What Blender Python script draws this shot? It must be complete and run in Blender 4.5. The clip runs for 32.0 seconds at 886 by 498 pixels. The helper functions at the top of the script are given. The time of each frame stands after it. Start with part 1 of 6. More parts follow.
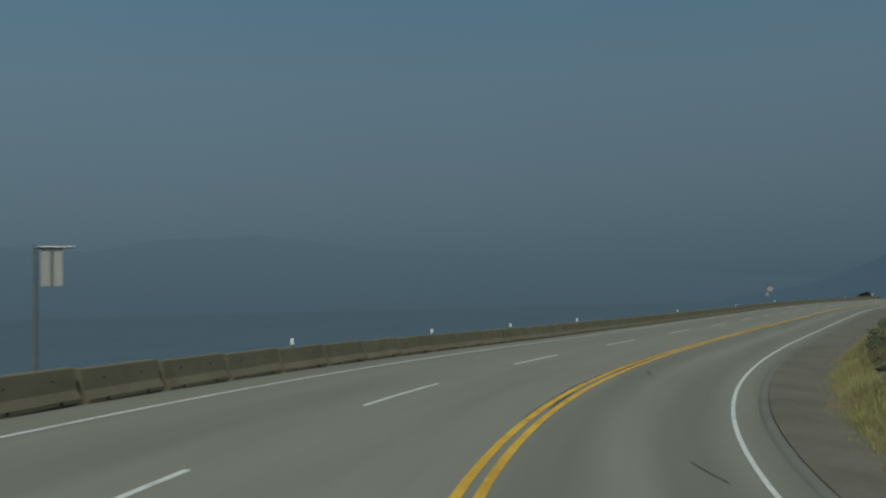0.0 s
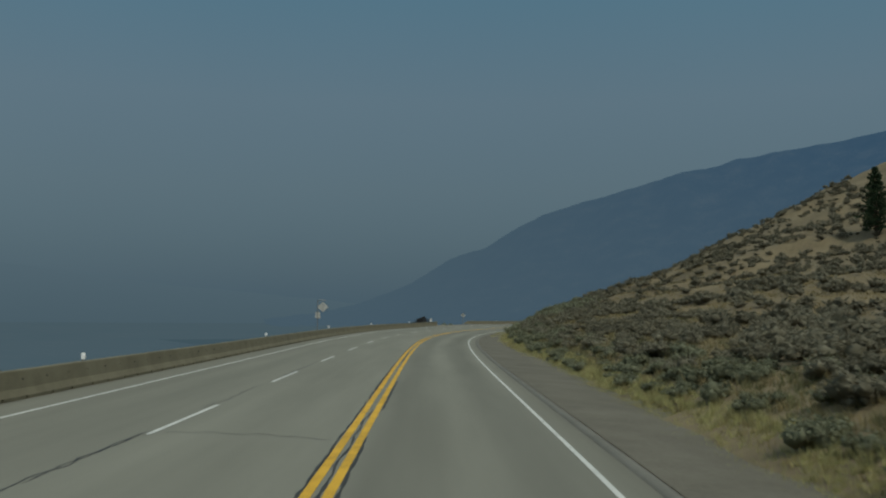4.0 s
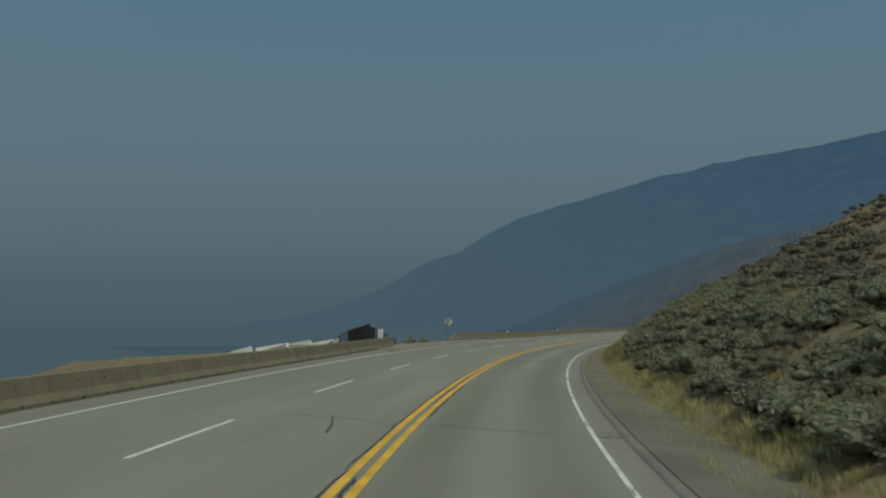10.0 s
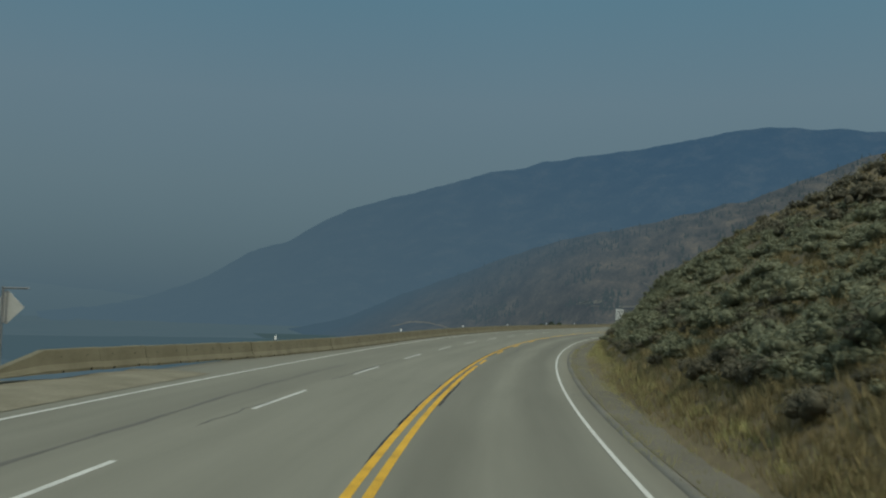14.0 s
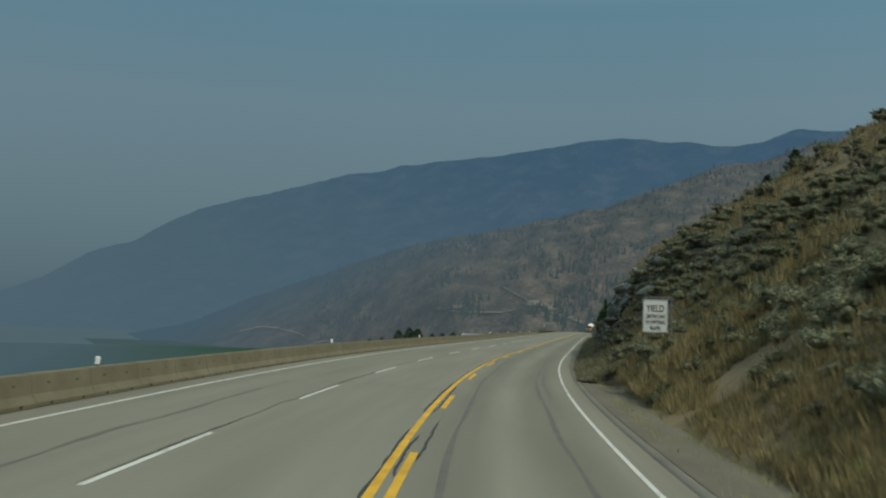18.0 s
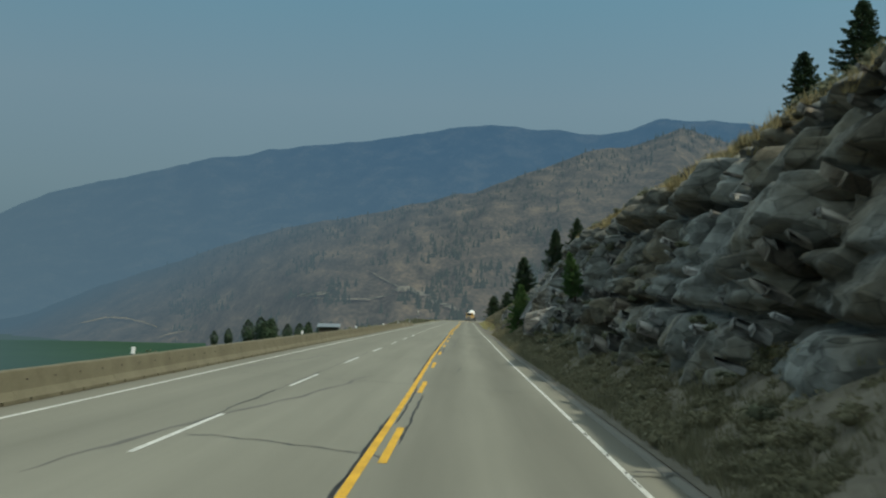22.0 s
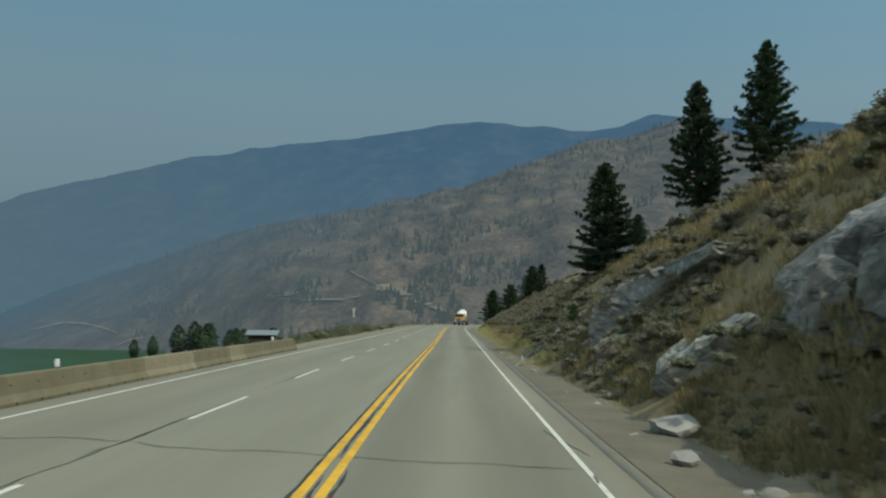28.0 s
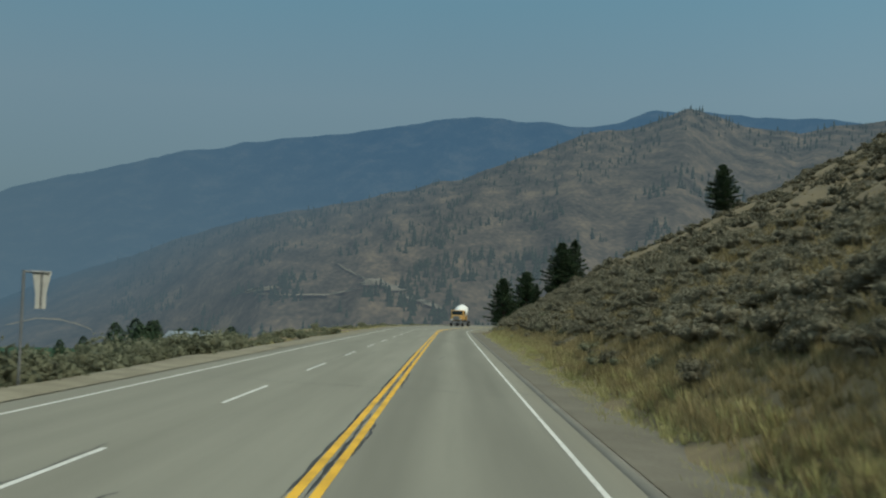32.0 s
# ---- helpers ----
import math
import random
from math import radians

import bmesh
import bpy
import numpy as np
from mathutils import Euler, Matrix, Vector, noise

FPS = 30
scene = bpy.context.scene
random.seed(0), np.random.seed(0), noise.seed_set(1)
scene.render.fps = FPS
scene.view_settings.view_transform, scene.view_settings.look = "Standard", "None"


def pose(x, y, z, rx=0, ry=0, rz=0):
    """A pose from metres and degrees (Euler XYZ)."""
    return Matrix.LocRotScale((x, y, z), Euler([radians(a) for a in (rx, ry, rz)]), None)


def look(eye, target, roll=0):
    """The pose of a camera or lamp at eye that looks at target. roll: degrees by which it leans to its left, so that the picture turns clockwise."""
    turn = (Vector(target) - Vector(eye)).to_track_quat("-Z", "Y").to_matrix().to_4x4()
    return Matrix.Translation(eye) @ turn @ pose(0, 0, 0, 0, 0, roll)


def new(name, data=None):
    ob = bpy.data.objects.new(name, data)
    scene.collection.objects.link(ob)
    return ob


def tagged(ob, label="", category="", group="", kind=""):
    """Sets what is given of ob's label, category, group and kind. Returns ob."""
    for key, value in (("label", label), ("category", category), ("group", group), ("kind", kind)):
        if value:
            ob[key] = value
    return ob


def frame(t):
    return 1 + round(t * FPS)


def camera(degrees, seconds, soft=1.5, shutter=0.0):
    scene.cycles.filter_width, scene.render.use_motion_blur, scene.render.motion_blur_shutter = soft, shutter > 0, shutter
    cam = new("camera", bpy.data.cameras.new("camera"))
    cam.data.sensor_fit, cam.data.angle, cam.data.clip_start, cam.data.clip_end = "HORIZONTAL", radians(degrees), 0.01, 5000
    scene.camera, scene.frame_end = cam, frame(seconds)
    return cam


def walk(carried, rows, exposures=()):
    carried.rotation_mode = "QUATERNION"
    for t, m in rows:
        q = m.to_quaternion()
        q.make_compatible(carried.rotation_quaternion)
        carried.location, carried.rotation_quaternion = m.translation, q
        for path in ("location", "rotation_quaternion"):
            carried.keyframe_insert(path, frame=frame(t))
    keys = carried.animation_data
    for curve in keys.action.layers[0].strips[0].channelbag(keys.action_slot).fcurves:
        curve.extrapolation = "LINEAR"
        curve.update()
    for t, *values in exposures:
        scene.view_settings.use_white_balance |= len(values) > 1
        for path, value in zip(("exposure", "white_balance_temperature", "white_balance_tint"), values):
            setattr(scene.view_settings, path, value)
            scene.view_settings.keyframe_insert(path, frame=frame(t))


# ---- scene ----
cam = camera(50.0, 32.0, soft=2.2, shutter=0.2)
ROWS = [
    (0.0, 0.605, 0.265, 2.066, 93.013, 1.393, -0.573),
    (0.5, 1.029, 6.145, 1.974, 93.007, 1.167, -5.090),
    (1.0, 1.944, 11.936, 1.905, 93.071, 0.844, -9.330),
    (1.5, 3.196, 17.481, 1.859, 93.381, 0.033, -13.557),
    (2.0, 4.905, 23.071, 1.825, 93.688, -0.491, -17.687),
    (2.5, 7.245, 28.952, 1.797, 93.777, -0.007, -21.605),
    (3.0, 9.913, 34.918, 1.789, 93.850, 0.131, -24.643),
    (3.5, 12.844, 41.001, 1.803, 93.905, -0.077, -26.666),
    (4.0, 15.961, 47.175, 1.820, 93.953, -0.437, -27.705),
    (4.5, 19.190, 53.408, 1.830, 94.006, -0.752, -27.938),
    (5.0, 22.470, 59.660, 1.834, 94.074, -0.826, -27.695),
    (5.5, 25.817, 65.971, 1.829, 94.175, -0.625, -27.413),
    (6.0, 29.137, 72.253, 1.823, 94.248, -0.384, -27.114),
    (6.5, 32.304, 78.302, 1.818, 94.215, -0.193, -26.775),
    (7.0, 35.478, 84.373, 1.814, 94.171, -0.065, -26.511),
    (7.5, 38.795, 90.692, 1.815, 94.220, -0.073, -26.421),
    (8.0, 42.200, 97.143, 1.821, 94.253, -0.140, -26.486),
    (8.5, 45.691, 103.704, 1.827, 94.137, -0.206, -26.833),
    (9.0, 49.267, 110.300, 1.833, 94.043, -0.292, -27.440),
    (9.5, 52.900, 116.817, 1.839, 94.161, -0.400, -28.286),
    (10.0, 56.686, 123.348, 1.844, 94.302, -0.519, -29.352),
    (10.5, 60.723, 129.962, 1.848, 94.325, -0.618, -30.369),
    (11.0, 64.963, 136.644, 1.851, 94.279, -0.763, -31.465),
    (11.5, 69.358, 143.425, 1.854, 94.134, -1.075, -32.824),
    (12.0, 73.982, 150.257, 1.855, 93.977, -1.367, -34.250),
    (12.5, 78.943, 157.138, 1.849, 93.885, -1.435, -35.709),
    (13.0, 84.095, 163.925, 1.837, 93.852, -1.441, -37.126),
    (13.5, 89.291, 170.428, 1.821, 93.936, -1.483, -38.412),
    (14.0, 94.630, 176.799, 1.802, 94.021, -1.553, -39.595),
    (14.5, 100.174, 183.138, 1.782, 93.999, -1.678, -40.651),
    (15.0, 105.858, 189.372, 1.759, 93.948, -1.536, -41.746),
    (15.5, 111.673, 195.516, 1.738, 93.882, -1.174, -42.835),
    (16.0, 117.615, 201.618, 1.731, 93.882, -0.879, -43.895),
    (16.5, 123.683, 207.727, 1.742, 94.033, -0.940, -44.987),
    (17.0, 129.884, 213.838, 1.770, 94.347, -1.403, -46.313),
    (17.5, 136.187, 219.655, 1.808, 94.519, -1.689, -47.310),
    (18.0, 142.642, 225.312, 1.853, 94.591, -1.880, -48.260),
    (18.5, 149.327, 230.969, 1.896, 94.615, -2.055, -49.519),
    (19.0, 156.148, 236.514, 1.933, 94.546, -2.186, -50.764),
    (19.5, 163.014, 241.852, 1.964, 94.293, -2.320, -52.019),
    (20.0, 170.005, 247.045, 1.989, 94.042, -2.303, -53.225),
    (20.5, 177.234, 252.160, 2.011, 93.987, -1.870, -54.108),
    (21.0, 184.493, 257.125, 2.033, 94.005, -1.408, -54.826),
    (21.5, 191.538, 261.896, 2.056, 94.046, -1.282, -55.494),
    (22.0, 198.537, 266.558, 2.079, 94.080, -1.291, -56.047),
    (22.5, 205.527, 271.153, 2.102, 94.033, -1.382, -56.638),
    (23.0, 212.643, 275.773, 2.123, 93.989, -1.469, -57.076),
    (23.5, 220.183, 280.577, 2.141, 94.013, -1.413, -57.277),
    (24.0, 227.731, 285.360, 2.157, 94.087, -1.323, -57.408),
    (24.5, 234.846, 289.852, 2.172, 94.263, -1.312, -57.396),
    (25.0, 241.962, 294.326, 2.187, 94.395, -1.223, -57.331),
    (25.5, 249.395, 299.012, 2.204, 94.339, -0.922, -57.067),
    (26.0, 256.711, 303.655, 2.223, 94.284, -0.838, -56.842),
    (26.5, 263.911, 308.269, 2.244, 94.232, -0.942, -56.691),
    (27.0, 271.051, 312.869, 2.265, 94.194, -1.064, -56.618),
    (27.5, 278.187, 317.464, 2.284, 94.183, -1.033, -56.635),
    (28.0, 285.330, 322.054, 2.302, 94.200, -0.820, -56.756),
    (28.5, 292.567, 326.737, 2.321, 94.281, -0.919, -56.895),
    (29.0, 299.900, 331.472, 2.338, 94.359, -1.142, -57.018),
    (29.5, 307.402, 336.246, 2.351, 94.366, -1.339, -56.978),
    (30.0, 314.885, 340.983, 2.360, 94.327, -1.452, -56.855),
    (30.5, 322.109, 345.578, 2.364, 94.219, -1.287, -56.838),
    (31.0, 329.267, 350.129, 2.365, 94.114, -1.092, -56.888),
    (31.5, 336.490, 354.713, 2.362, 94.093, -1.103, -56.949),
    (32.0, 343.720, 359.306, 2.360, 94.097, -1.168, -56.961),
]

walk(cam, [(t, pose(x, y, z, rx, ry, rz)) for t, x, y, z, rx, ry, rz in ROWS],
     exposures=[(0.0, -0.29, 6150, 1), (3.0, -0.23, 6280, 1), (6.0, -0.14, 6400, 1), (9.0, -0.16, 6450, 0), (12.0, -0.1, 6450, 0), (17.0, 0.1, 6500, -2), (19.0, 0.2, 6550, -2), (24.0, 0.48, 6500, -2), (28.0, 0.46, 6500, -2), (32.0, 0.36, 6500, -2)])

# ---- light ----
SUN_AZ, SUN_EL = 183.0, 49.0          # compass degrees from +y towards +x
world = bpy.data.worlds.new("sky")
world.use_nodes = True
scene.world = world
wn = world.node_tree.nodes
wl = world.node_tree.links
bg = wn["Background"]
sky = wn.new("ShaderNodeTexSky")
sky.sky_type = 'NISHITA'
sky.sun_disc = False
sky.sun_elevation = radians(SUN_EL)
sky.sun_rotation = radians(SUN_AZ)
sky.air_density, sky.dust_density, sky.ozone_density = 1.0, 4.0, 2.0
# forest-fire smoke veils the blue sky
veil = wn.new("ShaderNodeMixRGB")
veil.inputs[0].default_value = 0.9
coord = wn.new("ShaderNodeTexCoord")
split = wn.new("ShaderNodeSeparateXYZ")
wl.new(coord.outputs["Generated"], split.inputs[0])
smoke = wn.new("ShaderNodeValToRGB")
cr = smoke.color_ramp
cr.elements[0].position, cr.elements[0].color = 0.0, (0.80, 1.22, 1.62, 1)
cr.elements[1].position, cr.elements[1].color = 1.0, (5.0, 5.6, 5.8, 1)
for p, c in ((0.06, (0.90, 1.34, 1.72, 1)), (0.13, (1.10, 1.56, 1.92, 1)), (0.22, (1.22, 1.76, 2.22, 1)), (0.32, (0.97, 1.78, 2.42, 1)), (0.5, (2.4, 3.1, 3.6, 1))):
    e = cr.elements.new(p)
    e.color = c
wl.new(split.outputs[2], smoke.inputs[0])
drift = wn.new("ShaderNodeTexNoise")
drift.inputs["Scale"].default_value = 1.7
drift.inputs["Detail"].default_value = 3.0
wl.new(coord.outputs["Generated"], drift.inputs["Vector"])
thick = wn.new("ShaderNodeMapRange")
thick.inputs[3].default_value, thick.inputs[4].default_value = 0.93, 1.07
wl.new(drift.outputs[0], thick.inputs[0])
# the smoke lies thicker and brighter towards the south-west
toward = wn.new("ShaderNodeVectorMath")
toward.operation = 'DOT_PRODUCT'
toward.inputs[1].default_value = (math.sin(radians(205)), math.cos(radians(205)), 0)
wl.new(coord.outputs["Generated"], toward.inputs[0])
glow = wn.new("ShaderNodeMapRange")
for k, val in ((1, -1.0), (2, 0.2), (3, 1.03), (4, 1.46)):
    glow.inputs[k].default_value = val
wl.new(toward.outputs["Value"], glow.inputs[0])
lit = wn.new("ShaderNodeMath")
lit.operation = 'MULTIPLY'
wl.new(thick.outputs[0], lit.inputs[0])
wl.new(glow.outputs[0], lit.inputs[1])
smoky = wn.new("ShaderNodeVectorMath")
smoky.operation = 'SCALE'
wl.new(smoke.outputs[0], smoky.inputs[0])
wl.new(lit.outputs[0], smoky.inputs["Scale"])
wl.new(sky.outputs[0], veil.inputs[1])
wl.new(smoky.outputs[0], veil.inputs[2])
wl.new(veil.outputs[0], bg.inputs[0])
bg.inputs[1].default_value = 0.1

sun = new("sun", bpy.data.lights.new("sun", 'SUN'))
sun.data.energy, sun.data.angle, sun.data.color = 2.05, radians(1.0), (1.0, 0.90, 0.76)
sa, se = radians(SUN_AZ), radians(SUN_EL)
sun.matrix_world = look((math.sin(sa) * math.cos(se) * 100, math.cos(sa) * math.cos(se) * 100, math.sin(se) * 100), (0, 0, 0))

# ---- the road's line ----
BEND_S = [-15, -5, 5, 15, 25, 35, 45, 55, 60, 75, 90, 105, 120, 135, 150, 165, 180, 195, 210, 225, 240, 255, 270, 285, 300, 315, 330, 345, 360, 375, 390, 405, 420, 435, 450, 465, 480, 495, 510, 525, 540, 555, 570, 585, 600]
BEND = [-19.77, -17.47, -15.18, -12.85, -10.10, -6.68, -2.98, -0.40, 0.47, 0.05, -0.48, -0.81, -1.71, -2.76, -2.63, -2.29, -2.21, -2.49, -2.65, -2.29, -1.83, -2.36, -2.33, -1.92, -2.32, -2.18, -1.61, -0.50, 0.36, 0.11, -0.47, -0.07, 0.16, 0.14, 0.01, -0.32, -0.14, -0.16, 0.14, 0.22, 0.02, -0.08, -0.06, -0.05, -0.04]  # 1/km
GRADE_S = [-15, 5, 25, 45, 65, 85, 105, 145, 185, 225, 265, 305, 345, 385, 425, 465, 505, 545, 585, 625, 665, 705, 745, 785]
GRADE = [-0.0127, -0.0131, -0.0046, 0.0021, -0.0002, -0.0006, 0.0012, 0.0004, -0.0016, -0.0027, 0.0054, 0.0031, 0.0023, 0.0022, 0.0023, 0.0017, -0.0005, 0.0026, 0.0019, 0.0015, 0.0012, 0.0010, 0.0009, 0.0008]
BANK_S = [-15, 5, 25, 45, 65, 85, 105, 165, 225, 285, 345, 405, 465, 525, 585, 645, 705, 765]
BANK = [0.0748, 0.0990, 0.0728, 0.0450, 0.0352, 0.0341, 0.0350, 0.0434, 0.0460, 0.0422, 0.0419, 0.0374, 0.0317, 0.0338, 0.0319, 0.0305, 0.0302, 0.0301]

rng = np.random.default_rng(7)
SS = np.arange(-60.0, 1000.0, 1.0)
bend = np.interp(SS, BEND_S + [625, 665, 800], BEND + [-0.1, -7.0, -7.0]) / 1000
bend[SS < -15] = -0.012
grade = np.interp(SS, GRADE_S, GRADE)
bank = np.interp(SS, BANK_S, BANK)
ZERO = 60
head = np.cumsum(bend)
head -= head[ZERO]
RX = np.cumsum(-np.sin(head - bend / 2))
RY = np.cumsum(np.cos(head - bend / 2))
RZ = np.cumsum(grade)
RX, RY, RZ = RX - RX[ZERO], RY - RY[ZERO], RZ - RZ[ZERO]
LANE_R, LANE_D, LANE_L = 3.6, -3.245, -6.18   # edge line, lane line, far edge line, from the yellow line


def barrier_line(s):
    """Where the barrier's middle stands: it swings out at both sides of the gravel yard."""
    return float(np.interp(s, [172, 180, 186, 190, 195, 199, 203, 223, 226, 230, 235, 240, 250, 260],
                           [-7.38, -7.5, -7.75, -7.95, -8.25, -8.7, -9.5, -9.75, -9.6, -9.2, -8.55, -7.9, -7.25, -7.08]))


def barrier_turn(s):
    return -math.degrees(math.atan((barrier_line(s + 1.2) - barrier_line(s - 1.2)) / 2.4))


def on_road(s, d, up=0.0):
    """World points at s along and d to the right of the yellow line, up above the road's plane."""
    s, d = np.asarray(s, float), np.asarray(d, float)
    h = np.interp(s, SS, head)
    return np.stack([np.interp(s, SS, RX) + d * np.cos(h), np.interp(s, SS, RY) + d * np.sin(h),
                     np.interp(s, SS, RZ) - np.interp(s, SS, bank) * d + up], -1)


def heading(s):
    return float(np.interp(s, SS, head))


def road_coords(x, y):
    s, d = np.empty(len(x)), np.empty(len(x))
    for a in range(0, len(x), 4000):
        xs, ys = x[a:a + 4000], y[a:a + 4000]
        j = ((xs[:, None] - RX) ** 2 + (ys[:, None] - RY) ** 2).argmin(1)
        dx, dy = xs - RX[j], ys - RY[j]
        s[a:a + 4000] = SS[j] - np.sin(head[j]) * dx + np.cos(head[j]) * dy
        d[a:a + 4000] = np.sign(np.cos(head[j]) * dx + np.sin(head[j]) * dy) * np.hypot(dx, dy)
    return s, d


TABLE = rng.random((256, 256))


def value_noise(x, y):
    xi, yi = np.floor(x).astype(int), np.floor(y).astype(int)
    u, v = x - xi, y - yi
    u, v = u * u * (3 - 2 * u), v * v * (3 - 2 * v)
    g = lambda a, b: TABLE[(xi + a) % 256, (yi + b) % 256]
    return (g(0, 0) * (1 - u) + g(1, 0) * u) * (1 - v) + (g(0, 1) * (1 - u) + g(1, 1) * u) * v - 0.5


def fractal(x, y, octaves=4):
    return sum(value_noise(x * 2 ** k + 17 * k, y * 2 ** k + 31 * k) / 2 ** k for k in range(octaves))


# the bank on the right: s, toe, steepness and height of the cut, slope above it
BANK_RIGHT = np.array([(-60, 5.6, .5, 1.0, .22), (20, 5.8, .45, 1.5, .185), (60, 6.5, .40, 1.4, .135), (100, 7.1, .40, 1.6, .14), (140, 6.4, .45, 2.1, .165),
                       (180, 5.7, .62, 2.9, .25), (220, 5.4, .75, 4.4, .39), (270, 5.5, .85, 6, .59), (300, 6.0, .9, 7, .64), (320, 6.3, 1.15, 7.3, .62),
                       (335, 6.5, 2.4, 7.4, .62), (370, 6.5, 2.4, 7.4, .62), (390, 6.5, 2.1, 7.9, .62), (415, 6.5, 1.8, 9.0, .62), (432, 6.6, 1.7, 9.8, .64), (450, 6.6, 1.35, 9.5, .68), (470, 6.4, 1.1, 8.0, .68), (490, 5.9, 1.0, 6.0, .62), (506, 5.7, 1.0, 5, .55),
                       (540, 6.0, .7, 3.5, .53), (620, 6.5, .65, 3, .55), (1000, 7, .6, 3, .5)])
# the ground on the left: s, level width past the barrier, then the slope down
GROUND_LEFT = np.array([(-60, .3, .55), (38, .5, .55), (52, 7, .45), (72, 9, .4), (84, 1.0, .55), (190, 1.0, .5), (202, 26, .3), (216, 20, .3),
                        (226, 1.5, .55), (300, 1.5, .5), (420, 2.0, .45), (470, 3, .36), (500, .5, .42), (560, .5, .34), (650, 10, .15), (1000, 10, .15)])


def rise(s, d):
    """Height of the ground above the road's plane."""
    s = np.clip(s, -60, 999)
    toe, tf, hf, tu = (np.interp(s, BANK_RIGHT[:, 0], BANK_RIGHT[:, k]) for k in range(1, 5))
    x = np.maximum(d - toe, 0)
    up = np.minimum(x * tf, hf) + np.maximum(x - hf / tf, 0) * tu
    up = 150 * (1 - np.exp(-up / 150))
    up = up + np.clip(x / 6, 0, 1) * fractal(s / 11, d / 11, 3) * np.clip(x * .09, .3, 2.2)
    dip = -0.22 * np.exp(-((d - toe + .6) / .8) ** 2)
    w, tl = (np.interp(s, GROUND_LEFT[:, 0], GROUND_LEFT[:, k]) for k in (1, 2))
    x = np.maximum(-d - 7.9, 0)
    y = np.maximum(x - w, 0)
    down = -np.minimum(y * tl, 14) - np.maximum(y - 14 / tl, 0) * np.interp(s, [400, 440, 660, 730, 800], [.12, .30, .22, .03, .02]) - 26 * np.clip((-d - 195) / 130, 0, 1)
    down = down - np.interp(s, [196, 200, 210, 218, 226, 232], [.06, .05, .085, .125, .11, .06]) * np.minimum(x, w)
    down = np.maximum(down, -40) + np.clip(x / 4, 0, 1) * fractal(s / 9 + 50, d / 9, 3) * .7 * np.exp(-x / 300) * np.interp(s, [190, 198, 228, 236], [1, .2, .2, 1])
    return np.where(d > 0, np.where(d > toe, up, 0) + dip, down)


def ground_points(s, d, sink=0.0):
    s, d = np.asarray(s, float), np.asarray(d, float)
    p = on_road(s, d)
    slope = np.interp(s, SS, bank) * np.maximum(np.abs(d) - 8, 0) * np.sign(d)
    p[..., 2] += rise(s, d) + slope - sink
    return p


# ---- mesh helpers ----
def mesh_of(name, verts, faces):
    """faces: an index array, all of one size, or a list of such arrays."""
    me = bpy.data.meshes.new(name)
    verts = np.asarray(verts, np.float32)
    groups = faces if isinstance(faces, list) else [faces]
    groups = [np.asarray(g, np.int32) for g in groups if len(g)]
    loops = np.concatenate([g.ravel() for g in groups])
    sizes = np.concatenate([np.full(len(g), g.shape[1], np.int32) for g in groups])
    me.vertices.add(len(verts))
    me.vertices.foreach_set("co", verts.ravel())
    me.loops.add(len(loops))
    me.loops.foreach_set("vertex_index", loops)
    me.polygons.add(len(sizes))
    me.polygons.foreach_set("loop_start", np.concatenate([[0], np.cumsum(sizes)[:-1]]).astype(np.int32))
    me.polygons.foreach_set("loop_total", sizes)
    me.update(calc_edges=True)
    return me


def shade_smooth(me):
    me.polygons.foreach_set("use_smooth", np.ones(len(me.polygons), bool))


def thing(name, verts, faces, material, label="", category="", group="", kind="", smooth=False):
    me = mesh_of(name, verts, faces)
    me.materials.append(material)
    if smooth:
        shade_smooth(me)
    return tagged(new(name, me), label, category, group, kind)


def part(name, source, material, parent, label="", smooth=False):
    """One mesh object, from a bmesh or from (verts, faces), under a thing or a part."""
    if isinstance(source, tuple):
        me = mesh_of(name, *source)
    else:
        me = bpy.data.meshes.new(name)
        source.to_mesh(me)
        source.free()
    me.materials.append(material)
    if smooth:
        shade_smooth(me)
    ob = new(name, me)
    ob.parent = parent
    return tagged(ob, label)


def empty(name, m, label, category, group="", kind=""):
    ob = new(name)
    ob.matrix_world = m
    return tagged(ob, label, category, group, kind)


def box(bm, size, at=(0, 0, 0), bevel=0.0, turn=None):
    r = bmesh.ops.create_cube(bm, size=1.0)
    m = Matrix.Translation(at) @ (turn or Matrix()) @ Matrix.Diagonal((*size, 1))
    bmesh.ops.transform(bm, matrix=m, verts=r["verts"])
    if bevel:
        es = list({e for v in r["verts"] for e in v.link_edges})
        bmesh.ops.bevel(bm, geom=es, offset=bevel, segments=1, affect='EDGES')
    return bm


def tube(bm, a, b, r1, r2=None, sides=8):
    a, b = Vector(a), Vector(b)
    r2 = r1 if r2 is None else r2
    m = Matrix.Translation((a + b) / 2) @ (b - a).to_track_quat('Z', 'Y').to_matrix().to_4x4()
    bmesh.ops.create_cone(bm, cap_ends=True, segments=sides, radius1=r1, radius2=r2, depth=(b - a).length, matrix=m)
    return bm


def boxed(size, at=(0, 0, 0), bevel=0.0, turn=None):
    return box(bmesh.new(), size, at, bevel, turn)


def grid_faces(n, m):
    i = np.arange(n * m).reshape(n, m)
    return np.stack([i[:-1, :-1], i[:-1, 1:], i[1:, 1:], i[1:, :-1]], -1).reshape(-1, 4)


